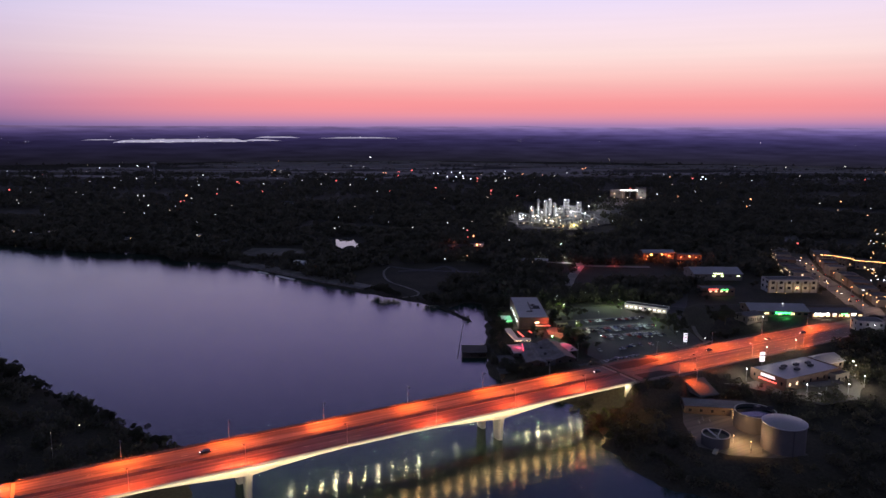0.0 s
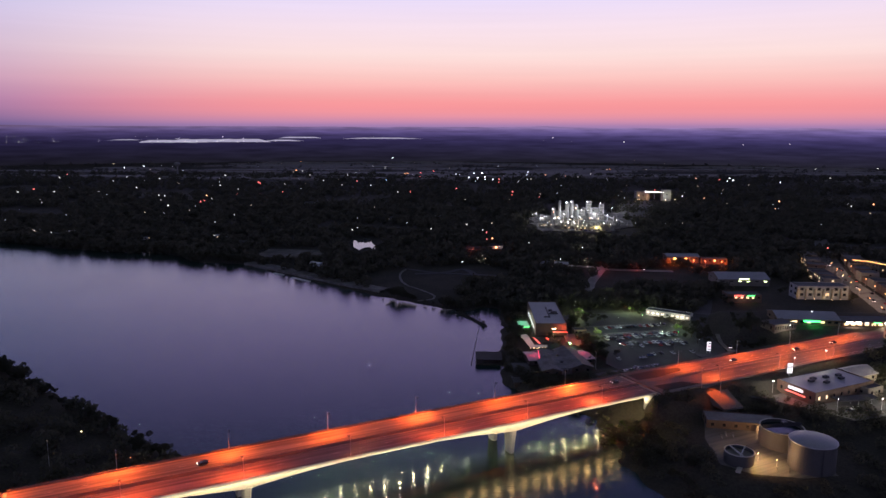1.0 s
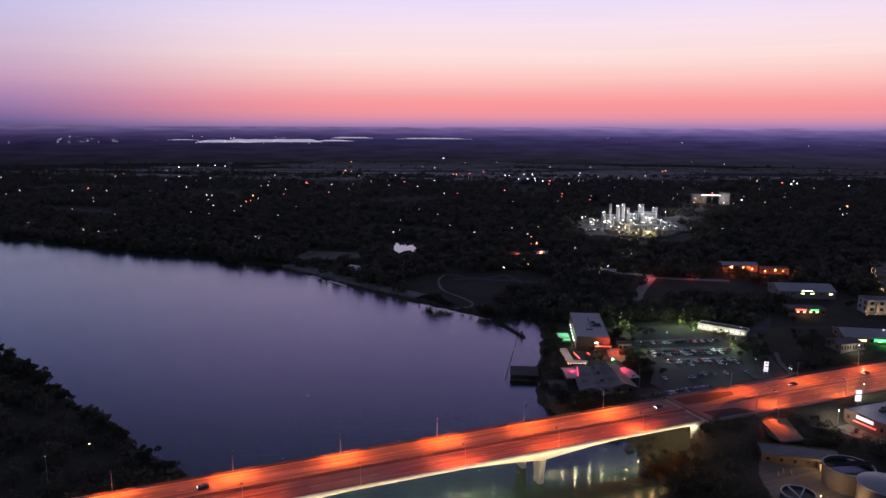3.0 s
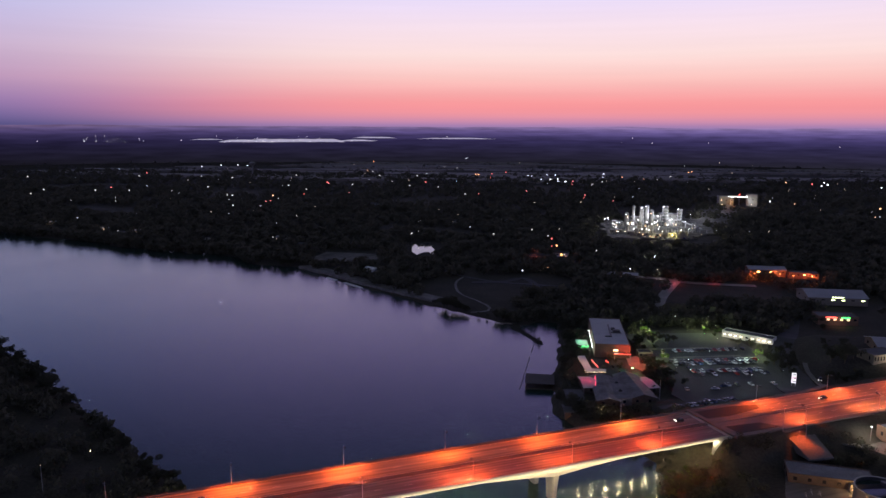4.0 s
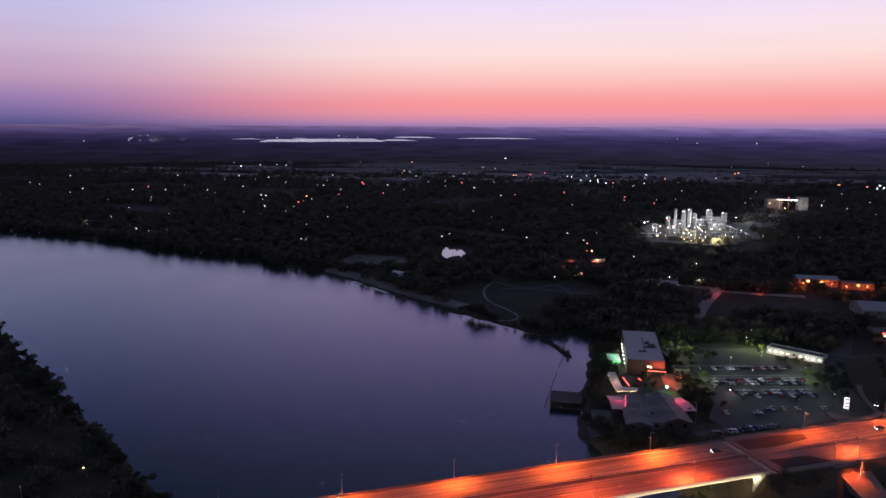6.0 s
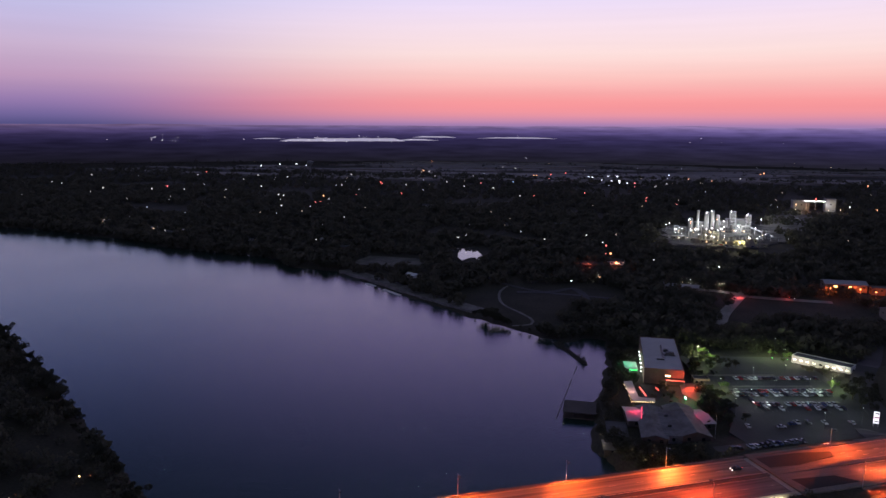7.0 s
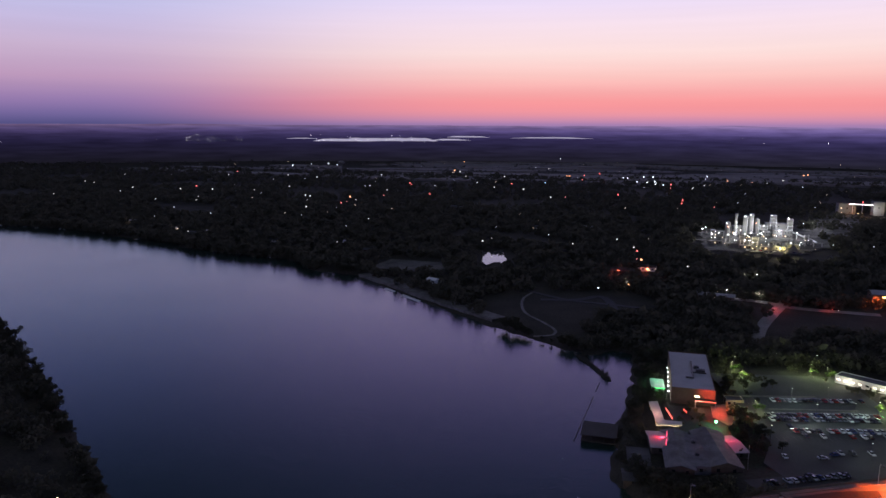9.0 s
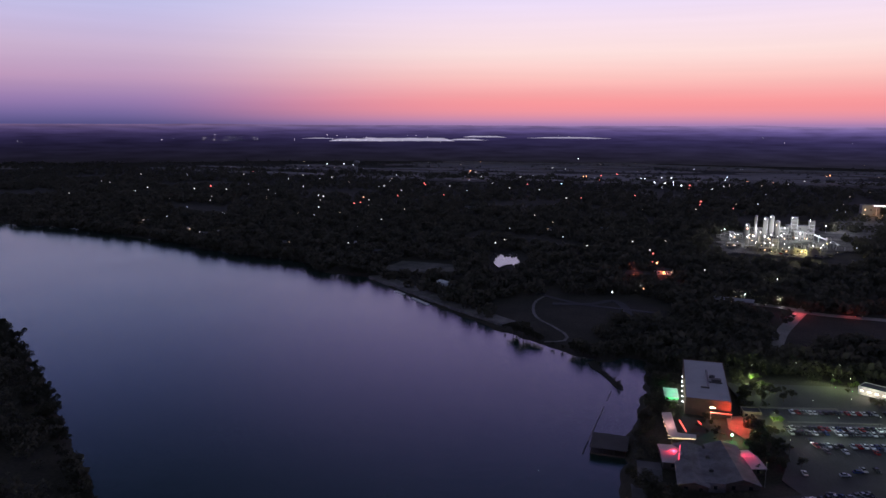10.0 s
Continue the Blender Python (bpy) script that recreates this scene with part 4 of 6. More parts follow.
def building(label, x, y, z, sx, sy, h, rz=0.0, wall=WALL_CREAM, roof=ROOF_GREY, rise=0.0, parapet=0.5, rows=1, cols=(0, 0), lit=(), win=(1.4, 1.5),
             name="building", category="building", group="", glow=LIT_DIM, sunk=2.0, door=True):
    """A house of its own axes: front at -y. cols: windows on the front and on each side; lit: which of them shine."""
    o = thing(name, pose(x, y, z, 0, 0, rz), label, category, group)
    part("wall", M().box((0, 0, -sunk), (sx, sy, h + sunk)), wall, o)
    if rise:
        part("roof", M().gable((0, 0, h + 0.05), (sx, sy), rise, 0.7), roof, o, "pitched roof")
        g = M()
        for a in (-1, 1):
            g.add([(a * (sx / 2 - 0.15), -sy / 2, h), (a * (sx / 2 - 0.15), sy / 2, h), (a * (sx / 2 - 0.15), 0, h + rise - 0.3),
                   (a * (sx / 2 - 0.45), -sy / 2, h), (a * (sx / 2 - 0.45), sy / 2, h), (a * (sx / 2 - 0.45), 0, h + rise - 0.3)], [(0, 1, 2), (5, 4, 3), (0, 3, 4, 1), (1, 4, 5, 2), (2, 5, 3, 0)])
        part("gable", g, wall, o)
    else:
        part("roof", M().box((0, 0, h), (sx - 0.7, sy - 0.7, 0.12)), roof, o, "flat roof")
        for cx, cy, wx, wy in ((0, -sy / 2 + 0.17, sx, 0.34), (0, sy / 2 - 0.17, sx, 0.34), (-sx / 2 + 0.17, 0, 0.34, sy - 0.68), (sx / 2 - 0.17, 0, 0.34, sy - 0.68)):
            part("parapet", M().box((cx, cy, h), (wx, wy, parapet)), wall, o)
    k = 0
    level = h / rows
    for row in range(rows):
        zc = level * (row + 0.55)
        for side, count in ((0, cols[0]), (1, cols[1]), (2, cols[1])):
            for i in range(count):
                t = (i + 0.5) / count - 0.5
                shines = lit == "all" or k in lit
                w = part("window", pane_mesh(*win, glow if shines else GLASS_DARK), None, o, "lit window" if shines else "")
                w.matrix_local = pose(t * sx, -sy / 2 - 0.03, zc) if side == 0 else pose((1 if side == 1 else -1) * (sx / 2 + 0.03), t * sy, zc, 0, 0, 90)
                k += 1
    if door and cols[0]:
        w = part("door", pane_mesh(1.1, 2.1, WOOD), None, o)
        w.matrix_local = pose(sx * 0.5 / max(cols[0], 1) * (1 if cols[0] > 1 else 0.5), -sy / 2 - 0.03, 1.05)
    return o


def roof_unit(x, y, z, rz=0.0, s=(2.2, 1.6, 1.3)):
    o = thing("roof_unit", pose(x, y, z, 0, 0, rz), "dark air conditioning unit on a flat roof", "air conditioner", "roof units")
    part("case", M().box((0, 0, 0), s, 0, 0.97), DARK_STEEL, o)
    part("fan_ring", M().ring((0, 0, s[2]), min(s[0], s[1]) * 0.35, 0.08, 0.15, 14), DARK_STEEL, o)
    return o


def pole_lamp(high=8.0, lit=LIT_WHITE, r=0.35, label="slim steel yard lamp, lit", group="yard lamps", steel=STEEL):
    o = thing("yard_lamp", pose(0, 0, 0), label, "lamp post", group)
    part("pole", M().cyl((0, 0, 0), 0.11, high, 6, 0.07), steel, o)
    part("lamp_head", M().ball((0, 0, high + r * 0.8), r, 8, 5), lit, o)
    return o


class Copies:
    """First use moves the built thing; later uses copy it."""
    def __init__(self, ob):
        self.ob, self.used = ob, False

    def put(self, m):
        if self.used:
            return copy_thing(self.ob, m)
        self.used = True
        self.ob.matrix_world = m
        return self.ob


def neon(name, p, q, h, mat, label, thick=0.18):
    """A lit band from p to q."""
    d = math.hypot(q[0] - p[0], q[1] - p[1])
    o = thing(name, pose((p[0] + q[0]) / 2, (p[1] + q[1]) / 2, p[2], 0, 0, math.degrees(math.atan2(q[1] - p[1], q[0] - p[0]))), label, "neon light", "neon lights")
    part("tube", M().box((0, 0, 0), (d, thick, h)), mat, o)
    part("backing", M().box((0, thick / 2 + 0.06, -0.05), (d + 0.1, 0.1, h + 0.1)), DARK_STEEL, o)
    return o


# ---- lakeside restaurants ----
building("long grey-roofed lakeside hall with a red-lit end wall", 67.5, 556, 5.5, 22.5, 66, 8.6, 0.5, WALL_BRICK, ROOF_PALE, name="lakeside_hall")
for x, y, s in ((68.5, 556, (0.9, 30, 0.7)), (72, 551, (8, 0.8, 0.7)), (66.5, 541.5, (4, 0.8, 0.7))):
    o = thing("roof_duct", pose(x, y, 14.22), "dark air duct lying on the flat roof", "duct", "roof ducts")
    part("duct", M().box((0, 0, 0), s), DARK_STEEL, o)
roof_unit(73, 553.5, 14.22, 0, (5, 3, 1.6))
roof_unit(71, 559.5, 14.22, 0, (3, 2.2, 1.4))
wall_lamp = thing("wall_lamp", pose(0, 0, 0), "round white lamp on the hall's lake-side wall", "wall lamp", "wall lamps of the hall")
part("globe", M().ball((0, 0, 0), 0.27, 10, 6), LIT_WHITE, wall_lamp)
part("bracket", M().box((0.55, 0, -0.06), (0.7, 0.12, 0.12)), DARK_STEEL, wall_lamp)
for x, y, h in ((50, 524, 6), (50.5, 532, 5.5), (51, 539, 5)):
    garden.put(x, y, h)
wl = Copies(wall_lamp)
for i in range(6):
    wl.put(pose(55.3, 527 + 8.0 * i, 10.6))
    if i % 2 == 0:
        lamp("POINT", (53.6, 527 + 8.0 * i, 10.6), 900, (1.0, 0.95, 0.85), 0.3)
awning = thing("entrance_awning", pose(74, 521, 9.2), "red-lit awning over the hall's entrance", "awning")
part("canopy", M().box((0, 0, 0), (11, 4, 0.3)), ROOF_DARK, awning)
for x in (-5, 5):
    part("post", M().cyl((x, -1.7, -3.75), 0.12, 3.75, 8), STEEL, awning)
neon("neon_band", (68.8, 518.85, 9.3), (79.2, 518.85, 9.3), 0.35, LIT_RED, "red neon band on the awning's edge")
neon("neon_band", (68.5, 520.6, 11.0), (71.0, 520.6, 11.0), 0.7, LIT_WARM, "bright warm sign over the entrance")
lamp("SPOT", (77.5, 518.4, 9.9), 5200, (1.0, 0.08, 0.04), 0.2, (76.6, 523, 11.8), 95, 0.3)
lamp("POINT", (71, 516.5, 9.0), 1000, (1.0, 0.5, 0.3), 0.3)
ld = thing("curved_terrace_roof", pose(0, 0, 0), "pale L-shaped terrace roof edged with small lights", "terrace roof")
part("roof", M().prism([(45, 511), (49.5, 513), (52.6, 488), (61, 488), (61, 484), (50, 481.5), (48.5, 486)], 9.0, 9.3), WALL_WHITE, ld, "pale flat roof")
for p in ((46, 509), (50, 511), (53, 490), (60, 488), (50, 483), (60, 485)):
    part("post", M().cyl((p[0], p[1], 5.0), 0.12, 4.05, 8), WOOD, ld)
bulb = thing("string_bulb", pose(0, 0, 0), "warm round bulb on the terrace roof's edge", "light bulb", "bulbs on the terrace roof")
part("bulb", M().ball((0, 0, 0), 0.13, 8, 5), LIT_WARM, bulb)
part("socket", M().cyl((0, 0, 0.18), 0.08, 0.2, 6), DARK_STEEL, bulb)
bulbs = Copies(bulb)
for i in range(14):
    bulbs.put(pose(48.8 + 0.9 * i, 480.9 + 0.2 * i, 8.9))
for i in range(5):
    bulbs.put(pose(45.2 + 0.85 * i, 506 - 5.5 * i, 8.9))
lamp("POINT", (53, 481, 8.0), 700, (1.0, 0.7, 0.42), 0.3)
lamp("POINT", (50, 496, 11.2), 900, (1.0, 0.42, 0.36), 0.3)
neon("neon_band", (53.5, 503, 9.4), (56.5, 490, 9.4), 0.5, LIT_RED, "red neon line along the terrace edge", 0.25)
neon("neon_band", (62.5, 508, 8.0), (64.0, 504, 8.0), 0.5, LIT_RED, "short red neon line by the court", 0.25)
PALE_COURT = material("pale_court_paving", (0.24, 0.22, 0.20), 0.85, vary=0.25, scale=0.8)
court = M().prism([(55, 483), (82, 486), (83, 519), (55, 519)], 5.2, 5.62)
tagged(new("pavement", court.mesh("pavement", ASPHALT)), "dark paved restaurant court", "pavement", kind="structure")
walk_up = M().prism([(77, 524), (92, 532), (96, 511), (84, 498), (77, 508)], 5.2, 5.9)
tagged(new("pavement", walk_up.mesh("pavement", PALE_COURT)), "pale paved entrance court in red light", "pavement", kind="structure")
building("low cream entrance lodge in warm light", 89, 530, 5.6, 9, 7, 3.2, 8, WALL_CREAM, ROOF_DARK, cols=(3, 1), name="lodge")
lamp("POINT", (90, 523, 8.6), 260, (1.0, 0.62, 0.38), 0.3)
for x, y in ((62, 495), (66, 500), (70, 495), (74, 501), (66, 507), (72, 508)):
    o = thing("picnic_table", pose(x, y, 5.62, 0, 0, 20 * (x - 66)), "dark wooden picnic table on the court", "table", "tables on the court")
    part("tabletop", M().box((0, 0, 0.7), (1.8, 0.8, 0.06)), WOOD, o)
    for a in (-0.75, 0.75):
        part("bench", M().box((0, a, 0.42), (1.8, 0.28, 0.05)), WOOD, o)
        part("leg", M().box((a * 0.9, 0, 0), (0.1, 1.5, 0.7), 0, 0.7), WOOD, o)
ROOF_WORN = material("worn_patched_roofing", (0.15, 0.147, 0.158), 0.8, vary=0.5, scale=1.2, second=(0.085, 0.083, 0.086))
building("long low timber restaurant with a worn grey roof", 57.7, 455.5, 5.5, 39, 11.6, 3.6, 93, WOOD, ROOF_WORN, rise=1.7, cols=(7, 2), name="restaurant")
building("timber restaurant wing with a worn grey pitched roof", 74.6, 461, 5.5, 37, 13.6, 3.7, 100, WOOD, ROOF_WORN, rise=2.4, cols=(7, 2), name="restaurant_wing")
building("flat-roofed kitchen between two restaurant wings", 65.6, 456, 5.5, 33, 8, 4.1, 96, ROOF_WORN, ROOF_WORN, cols=(0, 1), parapet=0.15, name="restaurant_kitchen")
for x, y in ((65, 463), (66, 450)):
    roof_unit(x, y, 9.72, 8, (1.8, 1.4, 1.0))
building("small porch wing with a red-lit pale roof", 49.5, 464, 5.5, 8, 17, 3.6, 8, WOOD, ROOF_PALE, rise=1.2, cols=(1, 2), name="restaurant_wing")
building("small porch wing with a red-lit pale roof", 83.0, 469, 5.5, 5.5, 17, 3.4, 20, WOOD, ROOF_PALE, rise=1.0, cols=(1, 2), name="restaurant_wing")
neon("neon_band", (53.6, 472, 9.6), (53.0, 457, 9.6), 0.6, LIT_PINK, "pink neon line along a roof edge", 0.3)
lamp("SPOT", (51.9, 464.5, 11.6), 5200, (1.0, 0.03, 0.07), 0.3, (48.6, 464, 8.5), 124, 1.0)
lamp("SPOT", (81.0, 473.5, 11.8), 4200, (1.0, 0.035, 0.09), 0.3, (83.2, 470, 8.5), 118, 1.0)
building("open-sided lakeside pavilion with a pale roof", 41, 451, 2.6, 9, 17, 3.0, 4, WOOD, ROOF_GREY, rise=0.9, name="pavilion", cols=(1, 2))
building("small dark boat shed", 39, 434, 1.5, 8, 10, 2.8, 6, WOOD, ROOF_GREY, rise=0.8, name="boat_shed", cols=(1, 1))
gs = thing("green_lit_kiosk", pose(49.5, 546, 5.0, 0, 0, 4), "small kiosk with green-lit white awning", "kiosk")
part("body", M().box((0, 0, -1), (6.5, 14, 3.6)), WALL_WHITE, gs)
part("roof", M().box((0, 0, 2.62), (7.6, 15, 0.2)), WALL_WHITE, gs)
part("green_band", M().box((0, -7.62, 2.3), (7, 0.1, 0.3)), LIT_GREEN, gs)
lamp("POINT", (49.5, 548, 10.5), 1100, (0.1, 1.0, 0.45), 0.4)
for x, y, z in ((77.5, 495, 8.5),):
    o = thing("green_lamp", pose(x, y, 5.62), "bright green lamp on a short post", "lamp post")
    part("post", M().cyl((0, 0, 0), 0.1, 2.6, 8), DARK_STEEL, o)
    part("globe", M().ball((0, 0, 2.9), 0.55, 10, 6), glow_material("green_globe", (0.15, 1.0, 0.45), 14), o)
    lamp("POINT", (x, y - 1.5, 9.0), 1700, (0.15, 1.0, 0.4), 0.4)
lamp("SPOT", (80.6, 519.6, 12.0), 24000, (1.0, 0.065, 0.03), 0.2, (84.5, 512.5, 5.9), 116, 0.9)

# ---- boat dock, boom and jetty ----
dock = thing("boat_dock", pose(21.7, 480.5, 0), "covered dark wooden boat dock with a flat roof", "dock")
part("platform", M().box((0, 0, -0.1), (17, 17, 0.6)), WOOD, dock)
part("roof", M().box((0, 0, 3.4), (17.5, 17.5, 0.25)), ROOF_DARK, dock)
for a in (-8, -2.7, 2.7, 8):
    for b in (-8, 8):
        part("post", M().cyl((a, b, -4), 0.15, 7.4, 8), WOOD, dock)
part("back_wall", M().box((0, 7.9, 0.5), (16.5, 0.2, 2.9)), WOOD, dock)
part("side_wall", M().box((7.9, 0, 0.5), (0.2, 15.5, 2.9)), WOOD, dock)
gw = thing("gangway", pose(31.5, 478, 0), "narrow wooden gangway from the shore to the dock", "gangway")
part("deck", M().box((0, 0, 0.35), (6, 1.6, 0.15)), WOOD, gw)
part("rail", M().tube((-3, 0.75, 1.4), (3, 0.75, 1.4), 0.04), STEEL, gw)
boom = thing("floating_boom", pose(0, 0, 0), "line of dark floats strung across the cove", "boom")
for i in range(17):
    t = i / 16
    if i in (12, 13):
        continue
    part("float", M().tube((10 + 6 * t, 471 + 83 * t, 0.05), (10 + 6 * (t + 0.052), 471 + 83 * (t + 0.052), 0.05), 0.32, 7), DARK_STEEL, boom)
jetty = thing("jetty", pose(0, 0, 0), "low rocky jetty with a few shrubs", "jetty")
part("spit", M().prism([(3, 612), (6, 600), (12, 588), (17, 578), (22, 570), (23, 563), (19, 565), (14, 576), (8, 588), (1, 598), (-3, 608)], -3, 0.5), GROUND, jetty)
for x, y, h in ((20, 567, 3.6), (17, 575, 2.6), (19.5, 571, 2.6), (13, 583, 2.0), (9, 591, 2.2), (5, 600, 2.6), (2, 606, 3.0)):
    shrubs.put(x, y, h, 0.6)

# ---- parking lot ----
lot = M()
ca, sa = math.cos(radians(14)), math.sin(radians(14))


def lot_xy(u, v):
    return 130 + u * ca - v * sa, 517 + u * sa + v * ca


lot.prism([lot_xy(-38, -30), lot_xy(-50, -52), lot_xy(-46, -68), lot_xy(-26, -74), lot_xy(24, -74), lot_xy(39, -60), lot_xy(39, 62), lot_xy(-36, 66)], 7.5, 8.06)
tagged(new("parking_lot", lot.mesh("parking_lot", ASPHALT)), "wide asphalt parking lot, dimly lit", "parking lot", kind="structure")
lines = M()
for v0 in (19, -2, -26):
    for i in range(26):
        u = -33 + 2.7 * i
        if v0 > -60 and -36 < u < 36:
            x, y = lot_xy(u, v0)
            lines.box((x, y, 8.064), (0.12, 5, 0.006), 14)
tagged(new("bay_marking", lines.mesh("bay_marking", material("worn_bay_paint", (0.12, 0.118, 0.11), 0.8))), "white parking bay lines on the asphalt", "road marking", kind="stuff")
for u0, v0, w, d in ((-10, 28.5, 40, 2.5), (0, 10, 46, 2.0), (20, -14, 10, 3)):
    x, y = lot_xy(u0, v0)
    o = M().box((x, y, 8.02), (w, d, 0.2), 14)
    tagged(new("kerb", o.mesh("kerb", PAVING)), "raised kerbed island in the parking lot", "kerb", kind="structure")


def build_car(paint, label, head=None, tail=None):
    """Its nose points along +x of its own."""
    o = thing("car", pose(0, 0, 0), label, "car", "parked cars")
    body = M()
    pr = [(-2.2, 0.35), (2.2, 0.35), (2.25, 0.62), (2.05, 0.82), (0.95, 0.95), (-1.95, 1.0), (-2.2, 0.85)]
    v = [(x, a * (0.9 if z < 0.9 else 0.84), z) for a in (-1, 1) for x, z in pr]
    n = len(pr)
    body.add(v, [tuple(range(n))[::-1][::-1], tuple(range(n, 2 * n))[::-1]] + [(i, n + i, n + (i + 1) % n, (i + 1) % n) for i in range(n)])
    b = part("body", body, paint, o)
    cab = [(-1.75, 0.97), (1.05, 0.94), (0.35, 1.45), (-1.15, 1.48)]
    v = [(x, a * (0.8 if z < 1.2 else 0.64), z) for a in (-1, 1) for x, z in cab]
    part("glasshouse", M().add(v, [(0, 1, 2, 3), (7, 6, 5, 4), (0, 4, 5, 1), (1, 5, 6, 2), (2, 6, 7, 3), (3, 7, 4, 0)]), GLASS_DARK, o)
    part("roof_panel", M().box((-0.4, 0, 1.465), (1.45, 1.22, 0.05), 0, 0.95), paint, o)
    for x in (-1.35, 1.38):
        for a in (-0.82, 0.82):
            part("wheel", M().tube((x, a - 0.1, 0.33), (x, a + 0.1, 0.33), 0.33, 12), RUBBER, o)
    for a in (-0.62, 0.62):
        part("headlight", M().box((2.2, a, 0.6), (0.12, 0.36, 0.16)), head or STEEL, o)
        part("tail_light", M().box((-2.2, a, 0.68), (0.1, 0.34, 0.16)), tail or material_red(), o)
    return o


RED_LENS = []


def material_red():
    if not RED_LENS:
        RED_LENS.append(material("red_lens", (0.35, 0.02, 0.02), 0.25))
    return RED_LENS[0]


PAINTS = [("white", (0.75, 0.75, 0.74)), ("silver grey", (0.42, 0.43, 0.45)), ("black", (0.02, 0.02, 0.022)), ("dark red", (0.28, 0.02, 0.02)), ("dark blue", (0.03, 0.05, 0.14)), ("grey", (0.15, 0.15, 0.16))]
kinds = [Copies(build_car(material(n.replace(" ", "_") + "_car_paint", c, 0.25, 0.1, vary=0.04, scale=2), n + " car parked in a lot bay")) for n, c in PAINTS]
rng = random.Random(12)


def park(x, y, z, turn):
    k = rng.choices(range(6), (5, 5, 5, 2, 2, 4))[0]
    kinds[k].put(pose(x, y, z, 0, 0, turn + rng.uniform(-2, 2)))


for v0, u0, count, fill in ((22, -16, 18, 0.95), (1.5, -27, 21, 0.97), (-4.0, -27, 20, 0.9), (-18, -24, 20, 0.75), (-24, -22, 18, 0.4), (-42, -20, 14, 0.3)):
    for i in range(count):
        if rng.random() < fill:
            x, y = lot_xy(u0 + 2.75 * i, v0 + rng.uniform(-0.3, 0.3))
            park(x, y, 8.06, 104 + rng.choice((0, 180)))
for x, y, turn in ((120, 466, 12), (126, 471, 20), (104, 463, 100), (125, 449, 30), (118, 446, 25), (111, 446, 20)):
    park(x, y, 8.06, turn)
# light added, with the post at (140, 469), to brighten this corner
lamp("POINT", (140, 468.6, 18.2), 1100, (0.85, 1.0, 0.9), 0.3)
strip = M().prism([(88, 426), (132, 448), (127, 457), (84, 435)], 7.5, 8.05)
tagged(new("parking_lot", strip.mesh("parking_lot", ASPHALT)), "narrow parking strip below the main road", "parking lot", kind="structure")
for i in range(13):
    if i not in (2, 9):
        park(93 + 2.75 * i, 434 + 1.4 * i, 8.05, 117 + rng.choice((0, 180)))
headlit = glow_material("headlight", (1.0, 0.95, 0.85), 12)
taillit = glow_material("tail_light", (1.0, 0.05, 0.03), 6)
moving = Copies(build_car(material("dark_car_paint", (0.03, 0.03, 0.035), 0.25, 0.1, vary=0.05), "dark car with lit headlights on the road", headlit, taillit))
for s, n, turn in ((-103, 22, 180), (112, 22.5, 180), (201, 21.7, 180), (255, 20.5, 180), (290, 20, 180)):
    x, y = bridge_xy(s, n)
    moving.put(pose(x, y, road_z(s) + 0.01, 0, 0, ANG + turn))
x, y = 184, 490
moving.put(pose(x, y, ground_z(x, y) + 0.25, 0, 0, -110))
moving.put(pose(111.9, 498.9, 8.06, 0, 0, -75))
lamp("SPOT", (111.9, 496.5, 8.7), 900, (0.95, 0.97, 1.0), 0.15, (111.9, 490.9, 8.06), 90, 0.6)
LIT_LOT = glow_material("lot_lamp_glow", (0.9, 1.0, 0.85), 3)
lot_lamp = Copies(pole_lamp(8.5, LIT_LOT, 0.14, "slim parking lot lamp, lit", "parking lot lamps", DARK_STEEL))
for x, y in ((95, 590), (120, 600), (143, 600), (118, 533), (137, 541), (126, 512), (145, 519), (172, 552), (160, 480), (100, 478), (140, 469)):
    lot_lamp.put(pose(x, y, ground_z(x, y)))
for x, y, w, c in ((118, 533, 2600, (0.75, 1.0, 0.85)), (145, 521, 3000, (0.75, 1.0, 0.85)), (122, 506, 3000, (0.85, 1.0, 0.92)), (165, 548, 1900, (0.8, 1.0, 0.8)), (125, 585, 2400, (0.8, 1.0, 0.62)), (160, 492, 900, (0.8, 1.0, 0.85))):
    lamp("POINT", (x, y, 15.0), w * 0.6, c, 0.3)
for x, y, h in ((140, 597, 5), (150, 594, 6), (101, 528, 5), (161, 553, 6), (166, 549, 5), (165, 527, 6), (169, 522, 5), (160, 511, 6), (95, 487, 7), (87, 485, 7), (154, 556, 5), (88, 549, 6), (95, 505, 7), (92, 498, 7), (90, 540, 6), (104, 560, 6), (110, 566, 5), (98, 490, 7), (156, 590, 5), (90, 482, 8), (94, 474, 8), (88, 497, 8), (96, 466, 7), (70, 499, 4), (65, 512, 4), (60, 497, 4), (86, 548, 6), (88, 565, 6), (105, 598, 5), (112, 601, 6), (128, 604, 5), (135, 601, 6), (156, 597, 6), (88, 553, 6), (92, 512, 7), (97, 503, 6), (84, 490, 6), (100, 484, 6), (104, 470, 5), (86, 462, 6)):
    oaks.put(x, y, h)
